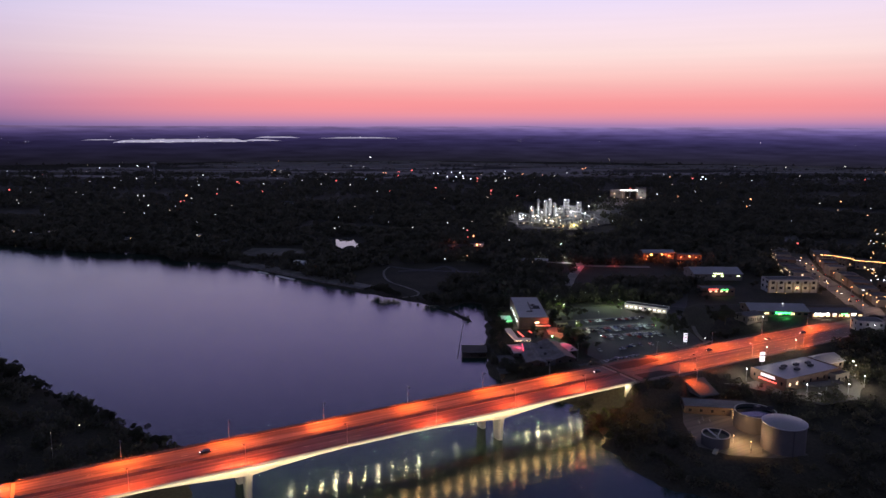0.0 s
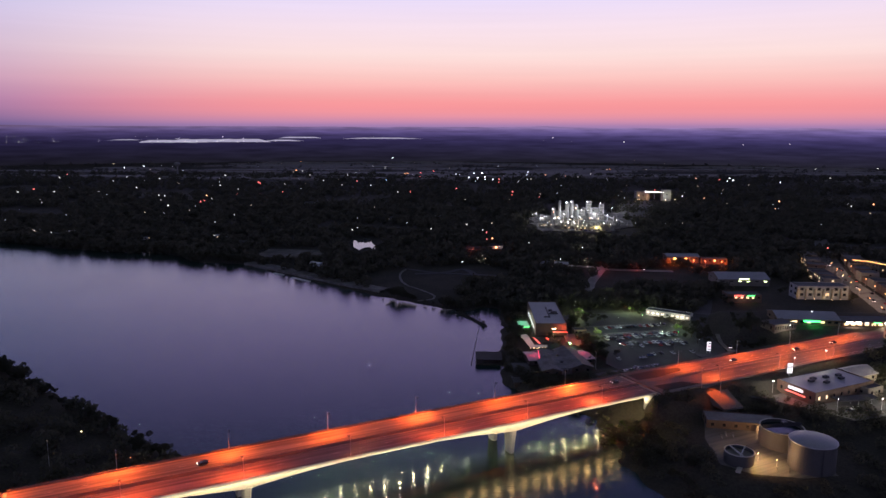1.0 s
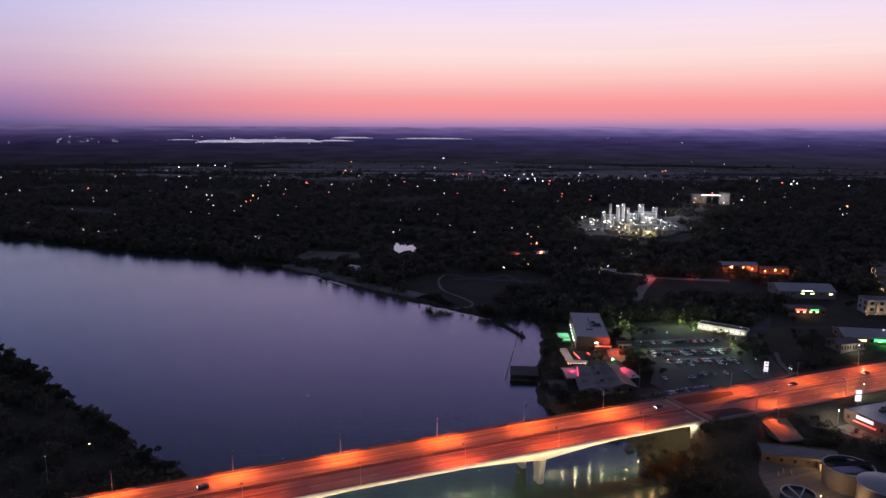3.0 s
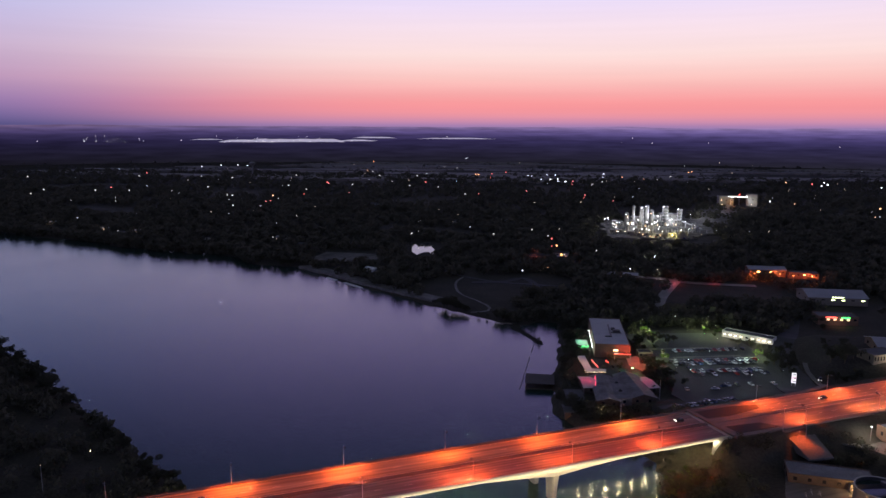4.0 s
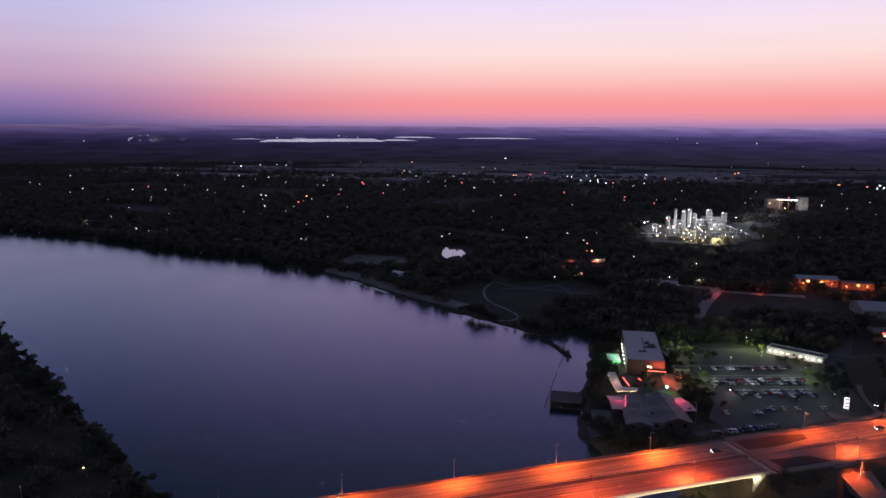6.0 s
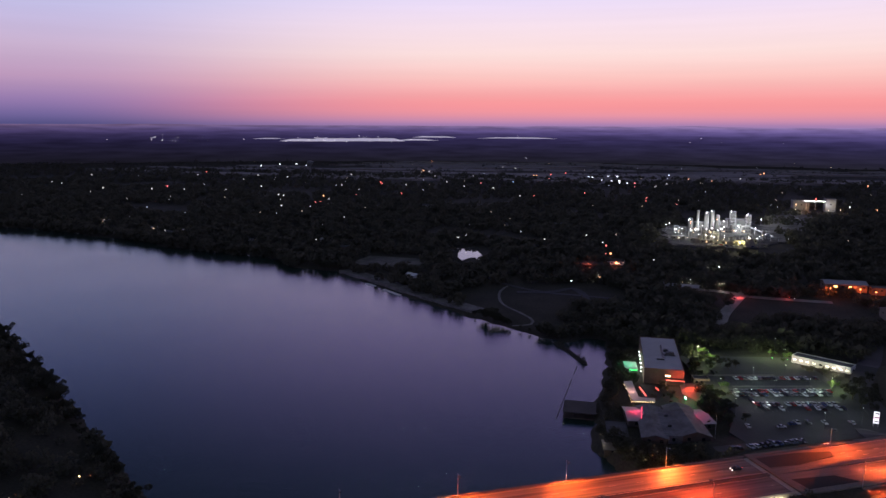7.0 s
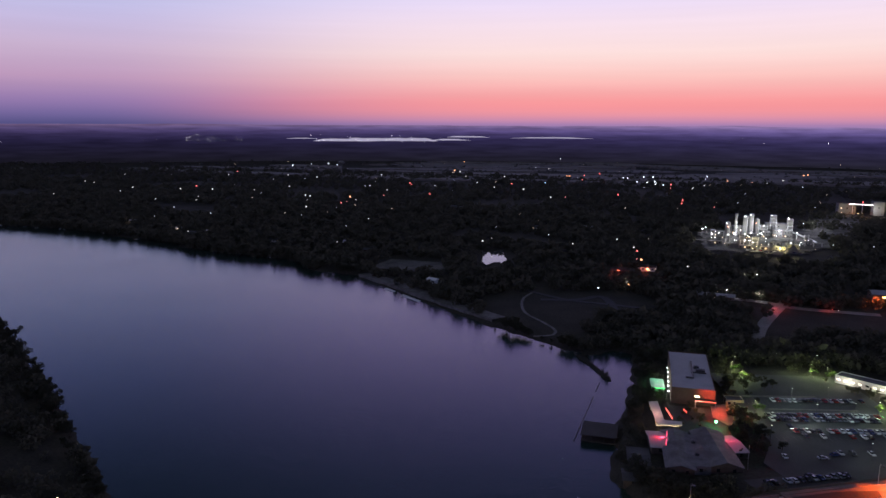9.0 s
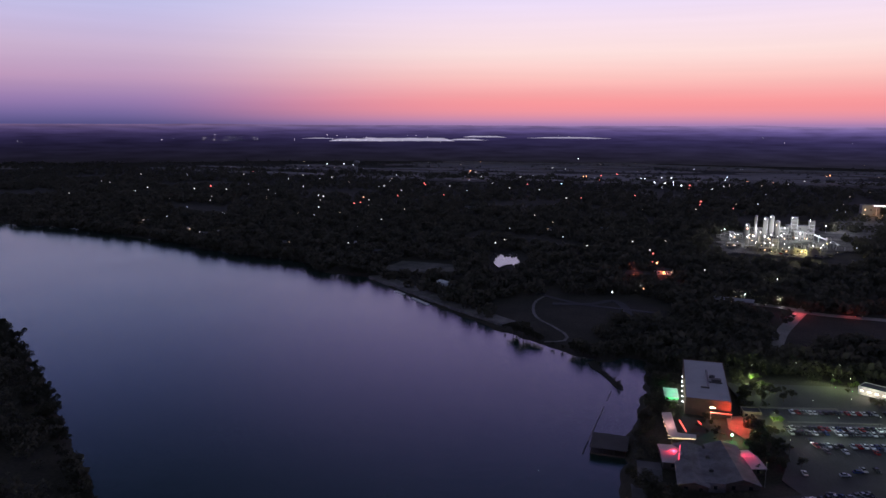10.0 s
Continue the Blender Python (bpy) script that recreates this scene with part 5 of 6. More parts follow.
for x, y in ((98, 569), (146, 584), (99, 518), (160, 533), (94, 585), (138, 588)):  # spotlights and lamps added to light single trees green
    o = thing("garden_spotlight", pose(x, y - 6, ground_z(x, y - 6)), "ground spotlight added to light a tree green", "spotlight", "garden spotlights")
    part("base", M().cyl((0, 0, 0), 0.15, 0.2, 8), DARK_STEEL, o)
    part("lens", M().cyl((0, 0, 0.2), 0.13, 0.06, 8), LIT_GREEN, o)
    lamp("SPOT", (x, y - 6, ground_z(x, y - 6) + 1.2), 16000, (0.74, 1.0, 0.40), 0.2, (x, y, ground_z(x, y) + 3.4), 58, 0.7)
    garden.put(x, y, 7.6)
    garden.put(x + 3.4, y + 1.5, 6.2)
    lot_lamp.put(pose(x - 1.2, y - 3.6, ground_z(x, y)) @ Matrix.Diagonal((0.8, 0.8, 0.8, 1)))
    lamp("POINT", (x - 1.2, y - 4.2, ground_z(x, y) + 5.6), 2600, (0.80, 1.0, 0.46), 0.2)
bank = building("low drive-in bank with bright white front", 165, 571, 8.0, 34, 9, 4.2, -32, WALL_WHITE, ROOF_GREY, cols=(9, 1), lit=(0, 1, 2, 3, 5, 6, 7, 8), win=(1.9, 1.1), glow=glow_material("bright_window", (1.0, 0.86, 0.66), 1.5), name="shop")
for t in (-10, 10):
    cx, cy = 165 + t * 0.848 - 0.53 * 8, 571 - t * 0.53 - 0.848 * 8
    lamp("POINT", (cx, cy, 11.0), 1700, (1.0, 0.86, 0.7), 0.4)
sign = thing("pylon_sign", pose(165.5, 478, ground_z(165.5, 478), 0, 0, -8), "pylon sign with three bright white panels", "sign")
for a in (-1.0, 1.0):
    part("post", M().cyl((a, 0, 0), 0.18, 8, 8), STEEL, sign)
for z, h, mat in ((2.0, 1.9, LIT_PANEL), (4.1, 1.7, glow_material("pinkish_sign_panel", (1.0, 0.72, 0.85), 1.2)), (6.0, 1.9, LIT_PANEL)):
    pn = part("panel", M().box((0, 0, z), (2.4, 0.5, h)), mat, sign, "glowing sign panel")
    part("lettering", M().box((0.2, -0.27, z + h * 0.4), (1.7, 0.04, h * 0.3)), DARK_STEEL, pn, "dark bar of unreadable writing")
util = Copies(pole_lamp(11, LIT_DIM, 0.12, "tall utility pole beside the road", "utility poles"))
for x, y in ((87, 449), bridge_xy(150, -2.5)):
    util.put(pose(x, y, ground_z(x, y)))


util.put(pose(-170, 297, ground_z(-170, 297)) @ Matrix.Diagonal((1, 1, (22.8 - ground_z(-170, 297)) / 11, 1)))
o = thing("dock_lamp", pose(-183, 346, ground_z(-183, 346)), "small white lamp among trees on the bank", "lamp post")
part("post", M().cyl((0, 0, 0), 0.08, 2.4, 8), DARK_STEEL, o)
part("globe", M().ball((0, 0, 2.6), 0.3, 10, 6), LIT_WARM, o)


# ---- water works below the road ----
ROOF_WORN2 = material("pale_worn_roofing", (0.2, 0.195, 0.2), 0.85, vary=0.3, scale=0.8)
yard = M().prism([(119, 318), (130, 309), (150, 306), (166, 309), (166, 352), (158, 366), (128, 368), (121, 345)], 7.5, 8.06)
tagged(new("works_yard", yard.mesh("works_yard", ROAD)), "pale concrete yard of the water works", "yard", kind="structure")


def build_tank(x, y, z, r, h, label, domed=True, full=WATER):
    o = thing("storage_tank", pose(x, y, z), label, "tank", "tanks of the water works")
    if domed:
        part("shell", M().cyl((0, 0, 0), r, h, 48), TANK_GREY, o, smooth=False)
        part("roof", M().dome((0, 0, h), r + 0.15, 1.6, 48), ROOF_METAL, o, "shallow domed grey roof", True)
        part("rim", M().ring((0, 0, h - 0.35), r + 0.25, 0.3, 0.4, 48), STEEL, o)
    else:
        part("shell", M().ring((0, 0, 0), r, 0.35, h, 48), TANK_GREY, o)
        part("water_surface", M().cyl((0, 0, 0), r - 0.36, h - 1.6, 40), full, o, "still water surface in the open tank")
        part("rim", M().ring((0, 0, h), r + 0.15, 0.65, 0.15, 48), CONCRETE, o)
    return o


big = build_tank(158, 317, 8.0, 9.6, 12.6, "large pale water tank with a shallow domed roof")
ladder = part("ladder", M().box((0, -9.75, 0), (0.5, 0.1, 12.6)), DARK_STEEL, big)
mid = build_tank(154.5, 340, 8.0, 9.8, 8.6, "open pale settling tank with a walkway across it", False)
part("walkway", M().box((0, 0, 8.75), (19.6, 1.4, 0.25), 12), DARK_STEEL, mid, "dark steel walkway")
for a in (-0.65, 0.65):
    part("walkway_rail", M().box((-a * 0.2, a, 9.0), (19.6, 0.06, 1.0), 12), DARK_STEEL, mid)
part("drive_house", M().box((1, 0.4, 9.0), (2.4, 2.4, 2.0), 12), DARK_STEEL, mid)
# pale fill colour stands in for the clarifier's lit inside
cl = build_tank(128, 320.5, 8.0, 6.4, 5.2, "small open round clarifier with pale cross beams", False, PALE_COURT)
for a, b in ((60, 1.4), (100, -1.2)):
    part("beam", M().box((b, 0, 4.9), (11.8, 0.5, 0.5), a), WALL_WHITE, cl, "white cross beam")
part("ramp", M().box((-3, -8.5, 0), (2.0, 5.0, 0.6), -30), CONCRETE, cl)
building("low pump house with a grey flat roof", 143, 361.5, 8.0, 33, 13, 3.6, -9, WOOD, ROOF_WORN2, cols=(6, 2), lit=(4,), name="pump_house")
building("small control shed beside the tanks", 151, 352.5, 8.0, 6, 3.2, 3.0, -9, WALL_CREAM, ROOF_METAL, cols=(2, 0), lit=(0, 1), name="shed", glow=LIT_WINDOW)
for x, y in ((132, 349), (135, 348), (129, 346)):
    o = thing("pump", pose(x, y, 8.06), "small pale pump on the yard", "pump", "pumps on the yard")
    part("casing", M().cyl((0, 0, 0), 0.5, 1.6, 12, 0.4), TANK_PAINT, o)
    part("pipe", M().tube((0, 0, 1.0), (0, -1.8, 0.2), 0.15), STEEL, o)
for x, y in ((141, 311.5), (146, 310.5)):
    o = thing("valve_stand", pose(x, y, 8.06), "dark valve stand on the lit yard", "valve", "valve stands")
    part("stem", M().cyl((0, 0, 0), 0.2, 2.0, 8), DARK_STEEL, o)
    part("wheel", M().ring((0, 0, 2.0), 0.5, 0.12, 0.12, 14), DARK_STEEL, o)
flood = Copies(pole_lamp(3.4, LIT_WARM, 0.16, "short yard floodlight, lit", "floodlights of the water works"))
for x, y, w in ((137.0, 322, 4600), (142.5, 315.5, 2600), (150, 349, 2600), (133.4, 327.5, 3200)):
    flood.put(pose(x, y, 8.06))
    lamp("POINT", (x - 0.6, y - 0.6, 12.0), w * 1.1, (1.0, 0.56, 0.25), 0.25)

# ---- filling station and shops by the road ----
st = M().prism([bridge_xy(166, -3), bridge_xy(262, -3), bridge_xy(262, -14), (246, 400), (232, 384), (224, 371), (200, 363), (188, 374), (165, 392)], 10.4, 11.08)
tagged(new("station_yard", st.mesh("station_yard", PAVING)), "pale lit yard round the roadside shop", "yard", kind="structure")
dw = M()
dw.add([(*bridge_xy(150, -2), 17.0), (*bridge_xy(166, -2), 16.6), (*bridge_xy(160, -22), 11.2), (*bridge_xy(148, -20), 11.2), (*bridge_xy(150, -2), 10.4), (*bridge_xy(166, -2), 10.4), (*bridge_xy(160, -22), 10.4), (*bridge_xy(148, -20), 10.4)],
       [(0, 3, 2, 1), (4, 5, 6, 7), (0, 1, 5, 4), (1, 2, 6, 5), (2, 3, 7, 6), (3, 0, 4, 7)])
tagged(new("driveway", dw.mesh("driveway", PAVING)), "steep drive down from the main road, lit orange", "driveway", kind="structure")
sh = building("two-level shop with a grey roof and lit signs", 204, 402, 11.0, 46, 24, 6.6, 27, WALL_BRICK, ROOF_METAL, cols=(8, 4), lit=(0, 1), name="shop", win=(1.2, 1.8), glow=LIT_WINDOW, sunk=4)
for t, u in ((-9, 2), (-3, -3), (4, 3), (10, -2), (-5, 4), (13, 2)):
    roof_unit(204 + t * 0.89 - u * 0.454, 402 + t * 0.454 + u * 0.89, 17.72, 27, (3.2, 2.0, 1.2))
for k, (z, h, mat, lab) in enumerate(((15.6, 1.5, LIT_PANEL, "bright white shop sign on the end wall"), (13.6, 0.5, LIT_RED, "red neon shop sign on the end wall"))):
    cx, cy = 204 - 23.25 * 0.891, 402 - 23.25 * 0.454
    o = thing("shop_sign", pose(cx, cy, z, 0, 0, 117), lab, "sign")
    part("panel", M().box((0, 0, 0), (9 if k == 0 else 12, 0.25, h)), mat, o)
    part("frame", M().box((0, -0.16, -0.1), (9.3 if k == 0 else 12.3, 0.1, h + 0.2)), DARK_STEEL, o)
lamp("POINT", (179.5, 388, 13.2), 700, (1.0, 0.12, 0.08), 0.4)
building("shop annex with a pitched pale roof", 231, 424, 11.0, 20, 14, 4.5, 27, WALL_CREAM, ROOF_METAL, rise=3, cols=(3, 2), lit=(3,), name="shop_annex", glow=LIT_WINDOW)
building("beige rear wing of the shop", 226, 399, 11.0, 12, 8, 5.2, 27, WALL_CREAM, ROOF_GREY, cols=(2, 1), name="shop_wing")
cn = thing("canopy", pose(210, 383, 11.0, 0, 0, 15), "curved dark canopy over parked cars", "canopy")
part("roof", M().prism([(-12, -2), (-6, -4.5), (4, -5), (12, -3), (12, 2), (-12, 3)], 4.2, 4.6), ROOF_DARK, cn)
for p in ((-10, 0), (0, -3), (10, -1), (0, 2)):
    part("post", M().cyl((p[0], p[1], -1.5), 0.15, 5.7, 8), STEEL, cn)
station = Copies(pole_lamp(6.5, LIT_WHITE, 0.25, "bright white yard lamp by the shop", "lamps round the shop"))
for x, y, w, c in ((174, 398, 2200, (1, 0.86, 0.72)), (197, 425, 1600, (1, 0.9, 0.75)), (222, 440, 1600, (1, 0.82, 0.6)), (197, 374, 1400, (1, 0.92, 0.85)), (221, 377, 1500, (1, 0.9, 0.8)), (236, 388, 2400, (1, 0.85, 0.65)), (245, 416, 2400, (1, 0.8, 0.55)), (241, 406, 1800, (1, 0.78, 0.5))):
    station.put(pose(x, y, ground_z(x, y)))
    lamp("POINT", (x - 0.8, y - 0.8, ground_z(x, y) + 6.4), w * 1.6, c, 0.3)
for i in range(6):
    x, y = bridge_xy(186 + 4.2 * i, -8)
    park(x, y, 11.09, ANG + 90)
for x, y in ((203, 374), (207, 377), (214, 376)):
    park(x, y, ground_z(x, y) + 0.1, 30)
ps = thing("pole_sign", pose(189.5, 413.5, 11.0, 0, 0, 5), "tall pole sign with two white panels", "sign")
part("post", M().cyl((0, 0, 0), 0.22, 7.0, 8), STEEL, ps)
for z, h in ((6.6, 3.2), (10.6, 1.7)):
    pn = part("panel", M().box((0, 0, z), (2.8, 0.5, h)), LIT_PANEL, ps, "glowing white panel")
    part("frame", M().box((0, 0.3, z - 0.12), (3.1, 0.12, h + 0.24)), DARK_STEEL, pn)
for x, y in ((273, 420), (281, 424), (262, 396)):
    station.put(pose(x, y, ground_z(x, y)))
    lamp("POINT", (x - 0.7, y - 0.9, ground_z(x, y) + 6.2), 1500, (1, 0.75, 0.45), 0.3)

building("strip of shops under a long pale metal roof", 251.6, 536.5, 15.5, 42, 24, 4.2, -4, WALL_BRICK, ROOF_METAL, rise=3.2, cols=(9, 2), lit=(0, 2, 4, 6), name="shop_row", win=(2.6, 1.6), glow=LIT_WINDOW)
neon("neon_band", (246.7, 523.6, 18.0), (258.5, 522.8, 18.0), 1.2, LIT_GREEN, "wide green neon sign over a shop front")
lamp("POINT", (252.6, 519.8, 17.6), 1500, (0.08, 1.0, 0.25), 0.4)
neon("neon_band", (236, 524.3, 17.8), (240, 524.1, 17.8), 0.6, LIT_WARM, "small warm lit shop sign")
o = thing("round_sign", pose(256.5, 533.5, 22.9), "bright round white sign above the roof", "sign")
part("disc", M().tube((0, -0.2, 0.3), (0, 0.2, 0.3), 0.5, 16), LIT_PANEL, o)
part("post", M().cyl((0, 0, -1.6), 0.1, 1.4, 6), STEEL, o)
building("row of shops with lit white and green fascia", 291.7, 529.6, 15.5, 38, 18, 3.6, 0, WALL_BRICK, ROOF_GREY, cols=(8, 1), lit="all", name="shop_row", win=(2.8, 1.5), glow=LIT_WINDOW)
for x0, x1, mat in ((281, 285.5, LIT_WHITE), (287.5, 291.5, LIT_WHITE), (294, 297, LIT_PANEL), (300.5, 305, LIT_GREEN), (308, 311, LIT_WHITE)):
    neon("fascia_sign", (x0 - 6.2, 520.4, 18.2), (x1 - 6.2, 520.4, 18.2), 0.9, mat, "lit fascia sign over a shop")
for x in (286, 306):
    lamp("POINT", (x - 6, 517, 17.2), 1100, (1.0, 0.62, 0.32), 0.4)
building("small colonnaded office with a grey roof", 225.2, 514.9, 15.5, 19, 13, 4.4, 22, WALL_STONE, ROOF_GREY, cols=(9, 2), win=(0.9, 2.4), lit=(), name="office", glow=LIT_WINDOW)
lamp("POINT", (228, 505.5, 18.6), 1200, (1.0, 0.85, 0.65), 0.4)
station.put(pose(229, 504.5, ground_z(229, 504.5)))
building("white three-storey house with dark windows", 293.7, 486.5, 15.5, 17, 14, 8.2, -12, PALE_STUCCO, ROOF_GREY, rows=2, cols=(4, 2), name="white_house", win=(1.6, 1.7))
station.put(pose(293, 477, ground_z(293, 477)))
lamp("POINT", (293, 476, ground_z(293, 476) + 6), 220, (0.95, 0.95, 1.0), 0.3)
building("two-storey limestone hall lit from below", 310, 636, 11.5, 43, 16, 9.5, 0, PALE_STUCCO, ROOF_GREY, rows=2, cols=(6, 2), lit=(3,), name="limestone_hall", win=(2.8, 2.4))
for i in range(7):
    x = 288 + 7.3 * i
    o = thing("wall_uplight", pose(x, 626.6, ground_z(x, 626.6)), "small uplight at the foot of a column", "uplight", "uplights along the hall")
    part("case", M().cyl((0, 0, 0), 0.22, 0.35, 8), DARK_STEEL, o)
    part("lens", M().cyl((0, 0, 0.35), 0.18, 0.05, 8), LIT_WARM, o)
    p = thing("column", pose(x, 627.6, ground_z(x, 627.6)), "square limestone column on the hall's front", "column", "columns of the hall")
    part("shaft", M().box((0, 0, 0), (1.2, 0.8, 8.8), 0, 0.94), WALL_STONE, p)
    part("capital", M().box((0, 0, 8.8), (1.6, 1.0, 0.5)), WALL_STONE, p)
    lamp("SPOT", (x, 626.2, ground_z(x, 626) + 0.6), 3600, (1.0, 0.66, 0.34), 0.2, (x, 628.2, ground_z(x, 626) + 6), 70, 0.5)
building("low shop with red and green lit signs", 239, 621, 11.5, 28, 14, 4.6, 0, WALL_BRICK, ROOF_GREY, cols=(6, 1), lit=(1, 2, 3, 4), name="shop", win=(2.0, 1.4), glow=LIT_WINDOW)
neon("neon_band", (230, 613.7, 15.2), (238, 613.7, 15.2), 1.0, LIT_RED, "red neon shop sign")
neon("neon_band", (241, 613.7, 15.2), (247, 613.7, 15.2), 0.8, LIT_GREEN, "green neon shop sign")
lamp("POINT", (238, 610, 13.6), 500, (1.0, 0.5, 0.35), 0.4)
hall = building("wide low hall with a shallow pale roof", 262, 692, 12.0, 46, 30, 4.6, 0, WALL_CREAM, ROOF_METAL, rise=4.0, cols=(6, 2), lit=(2, 3, 5), name="hall", win=(2.8, 0.9), glow=glow_material("greenish_window", (0.85, 1.0, 0.45), 4))
neon("fascia_sign", (257, 676.2, 16.6), (266, 676.2, 16.6), 0.7, glow_material("yellow_green_strip", (0.9, 1.0, 0.5), 5), "yellow-green strip light under the eaves")
building("long open barn with a bluish metal roof", 238, 796, 12.5, 34, 16, 5.0, 0, WALL_BRICK, ROOF_METAL, rise=2.2, cols=(6, 1), lit=(1, 3), name="barn", win=(2.4, 1.4), glow=LIT_ORANGE)
building("low brick annex lit by orange lamps", 270, 786, 12.5, 26, 11, 4.0, -6, WALL_BRICK, ROOF_GREY, cols=(5, 1), lit=(2,), name="barn_annex", glow=LIT_ORANGE)
amber = Copies(pole_lamp(6.0, LIT_ORANGE, 0.36, "orange sodium yard lamp", "sodium yard lamps"))
for x, y, w in ((224, 784, 5200), (248, 783, 4600), (275, 776, 4600), (258, 775, 2600)):
    amber.put(pose(x, y, ground_z(x, y)))
    lamp("POINT", (x, y - 1.2, ground_z(x, y) + 6), w, (1.0, 0.17, 0.05), 0.4)

# ---- main street ----
rng = random.Random(41)
street = [(340, 575), (352, 620), (363, 670), (372, 720), (412, 830)]
shop_walls = (WALL_BRICK, WALL_CREAM, WALL_STONE)
k = 0
for (ax, ay), (bx, by) in zip(street, street[1:]):
    d = math.hypot(bx - ax, by - ay)
    ux, uy = (bx - ax) / d, (by - ay) / d
    turn = math.degrees(math.atan2(uy, ux))
    t = 6.0
    while t < d - 8:
        w = rng.uniform(12, 18)
        for side in (-1, 1):
            if side > 0 and ay < 640:
                continue
            off = side * 21
            x, y = ax + ux * (t + w / 2) - uy * off, ay + uy * (t + w / 2) + ux * off
            building("old two-storey main street shop with lit windows", x, y, ground_z(x, y), w, rng.uniform(14, 18), rng.uniform(5, 8.5), turn + (180 if side > 0 else 0) - 0, rng.choice(shop_walls), rng.choice((ROOF_GREY, ROOF_DARK)),
                     rows=2, cols=(3, 1), lit=tuple(rng.sample(range(10), 5)), name="street_shop", group="shops on main street", glow=LIT_WINDOW, win=(1.6, 1.4))
            k += 1
        t += w + 1.5
for i in range(16):
    t = i / 15
    x, y = 331 + 66 * t ** 1.15, 545 + 240 * t
    amber.put(pose(x + (8.6 if i % 2 else -8.6) + 2, y, ground_z(x, y)))
    if i % 2 == 0:
        lamp("POINT", (x + 2, y - 1, ground_z(x, y) + 7.6), 3800, (1.0, 0.6, 0.38), 0.4)
for p, q in (((404, 765, 20), (415, 757, 20)), ((415, 757, 20), (424, 738, 20)), ((424, 738, 19), (450, 722, 19)), ((450, 722, 19), (490, 712, 19))):
    neon("roof_string_light", p, q, 0.2, LIT_ORANGE, "string of amber lights along a roof edge", 0.2)
    mx, my = (p[0] + q[0]) / 2, (p[1] + q[1]) / 2
    building("town building edged with amber lights", mx + 4, my + 9, ground_z(mx, my), math.hypot(q[0] - p[0], q[1] - p[1]) * 0.8, 13, p[2] - ground_z(mx, my) - 0.6,
             math.degrees(math.atan2(q[1] - p[1], q[0] - p[0])), WALL_STONE, ROOF_GREY, cols=(4, 1), rows=2, lit=(1, 4), name="town_building", glow=LIT_WINDOW)
for x, y, w in ((352, 560, 1300), (385, 600, 1500), (420, 650, 1500), (400, 560, 1300)):
    amber.put(pose(x, y, ground_z(x, y)))
    lamp("POINT", (x, y - 1, ground_z(x, y) + 7), w, (1.0, 0.5, 0.24), 0.4)
for x, y, sx, h in ((372, 560, 20, 5), (395, 585, 18, 6), (420, 600, 22, 6), (405, 640, 18, 7), (430, 670, 20, 6), (440, 620, 20, 5), (455, 560, 24, 6)):
    building("town shop with warm lit front", x, y, ground_z(x, y), sx, 14, h, rng.uniform(-8, 8), rng.choice(shop_walls), rng.choice((ROOF_GREY, ROOF_DARK)), cols=(5, 2), lit=(0, 1, 3), name="town_shop", group="shops in the town", glow=LIT_WINDOW, win=(2.0, 1.4))
for i in range(14):
    t = i / 13
    x, y = 336 + 62 * t, 555 + 250 * t
    o = kinds[i % 6].put(pose(x + (4 if i % 2 else -4), y, ground_z(x, y) + 0.3, 0, 0, 75))

for i in range(9):
    t = (i + 0.4) / 9
    x, y = 337 + 62 * t, 560 + 240 * t
    moving.put(pose(x + (3 if i % 2 else -3), y, ground_z(x, y) + 0.3, 0, 0, 75 if i % 2 else 255))
town = np.random.default_rng(9)
for name, mat, count, lab in (("town_lights", glow_material("town_amber_light", (1.0, 0.5, 0.18), 5), 130, "many small amber lights of the town"), ("town_signs", glow_material("town_white_light", (0.95, 0.95, 1.0), 5), 60, "many small white lights of the town")):
    m = M()
    for i in range(count):
        y = 560 + 420 * town.random()
        x = 0.6 * y - 5 + 190 * town.random() ** 1.6
        m.box((x, y, ground_z(x, y) + 3 + 5 * town.random()), (town.uniform(0.4, 1.3), 0.5, town.uniform(0.3, 0.6)))
    tagged(new(name, m.mesh(name, mat)), lab, "town lights", kind="stuff")


# ---- park on the far bank ----
PALE_LANE = material("pale_worn_paving", (0.27, 0.255, 0.24), 0.85, vary=0.3, scale=0.5)
PROM = material("stained_promenade_concrete", (0.17, 0.162, 0.152), 0.85, vary=0.35, scale=1.2, second=(0.10, 0.095, 0.09))
LAWN = material("patchy_lawn", (0.13, 0.125, 0.10), 0.95, vary=0.35, scale=0.5, second=(0.055, 0.055, 0.042))
ribbon([(-238, 810), (-198, 779), (-123, 716), (-70, 676)], 15, 0.35, PROM, "promenade", "pale concrete lakeside promenade", "promenade", None, 3.5)
for a, b in (((-196, 762), (-184, 752)), ((-172, 741), (-150, 722))):
    o = thing("boat_ramp", pose(0, 0, 0), "white concrete edge of a boat ramp", "boat ramp", "boat ramps")
    part("slab", M().prism([a, b, (b[0] - 2.0, b[1] - 2.4), (a[0] - 2.0, a[1] - 2.4)], -0.5, 0.55), FRESH_WHITE, o)
ribbon([(-56, 758), (-63, 738), (-59, 715), (-54, 694), (-37, 676), (-19, 652), (-20, 641), (-37, 641)], 2.3, 0.15, PROM, "path", "pale winding footpath in the park", "path")
ribbon([(-133, 832), (-90, 798), (-56, 757), (-20, 735), (40, 725)], 5, 0.12, ASPHALT, "road", "narrow dim park road", "road")
ribbon([(158, 790), (140, 740), (124, 693), (110, 630)], 9, 0.15, PALE_LANE, "road", "dim pale lane running down to the shore", "road")
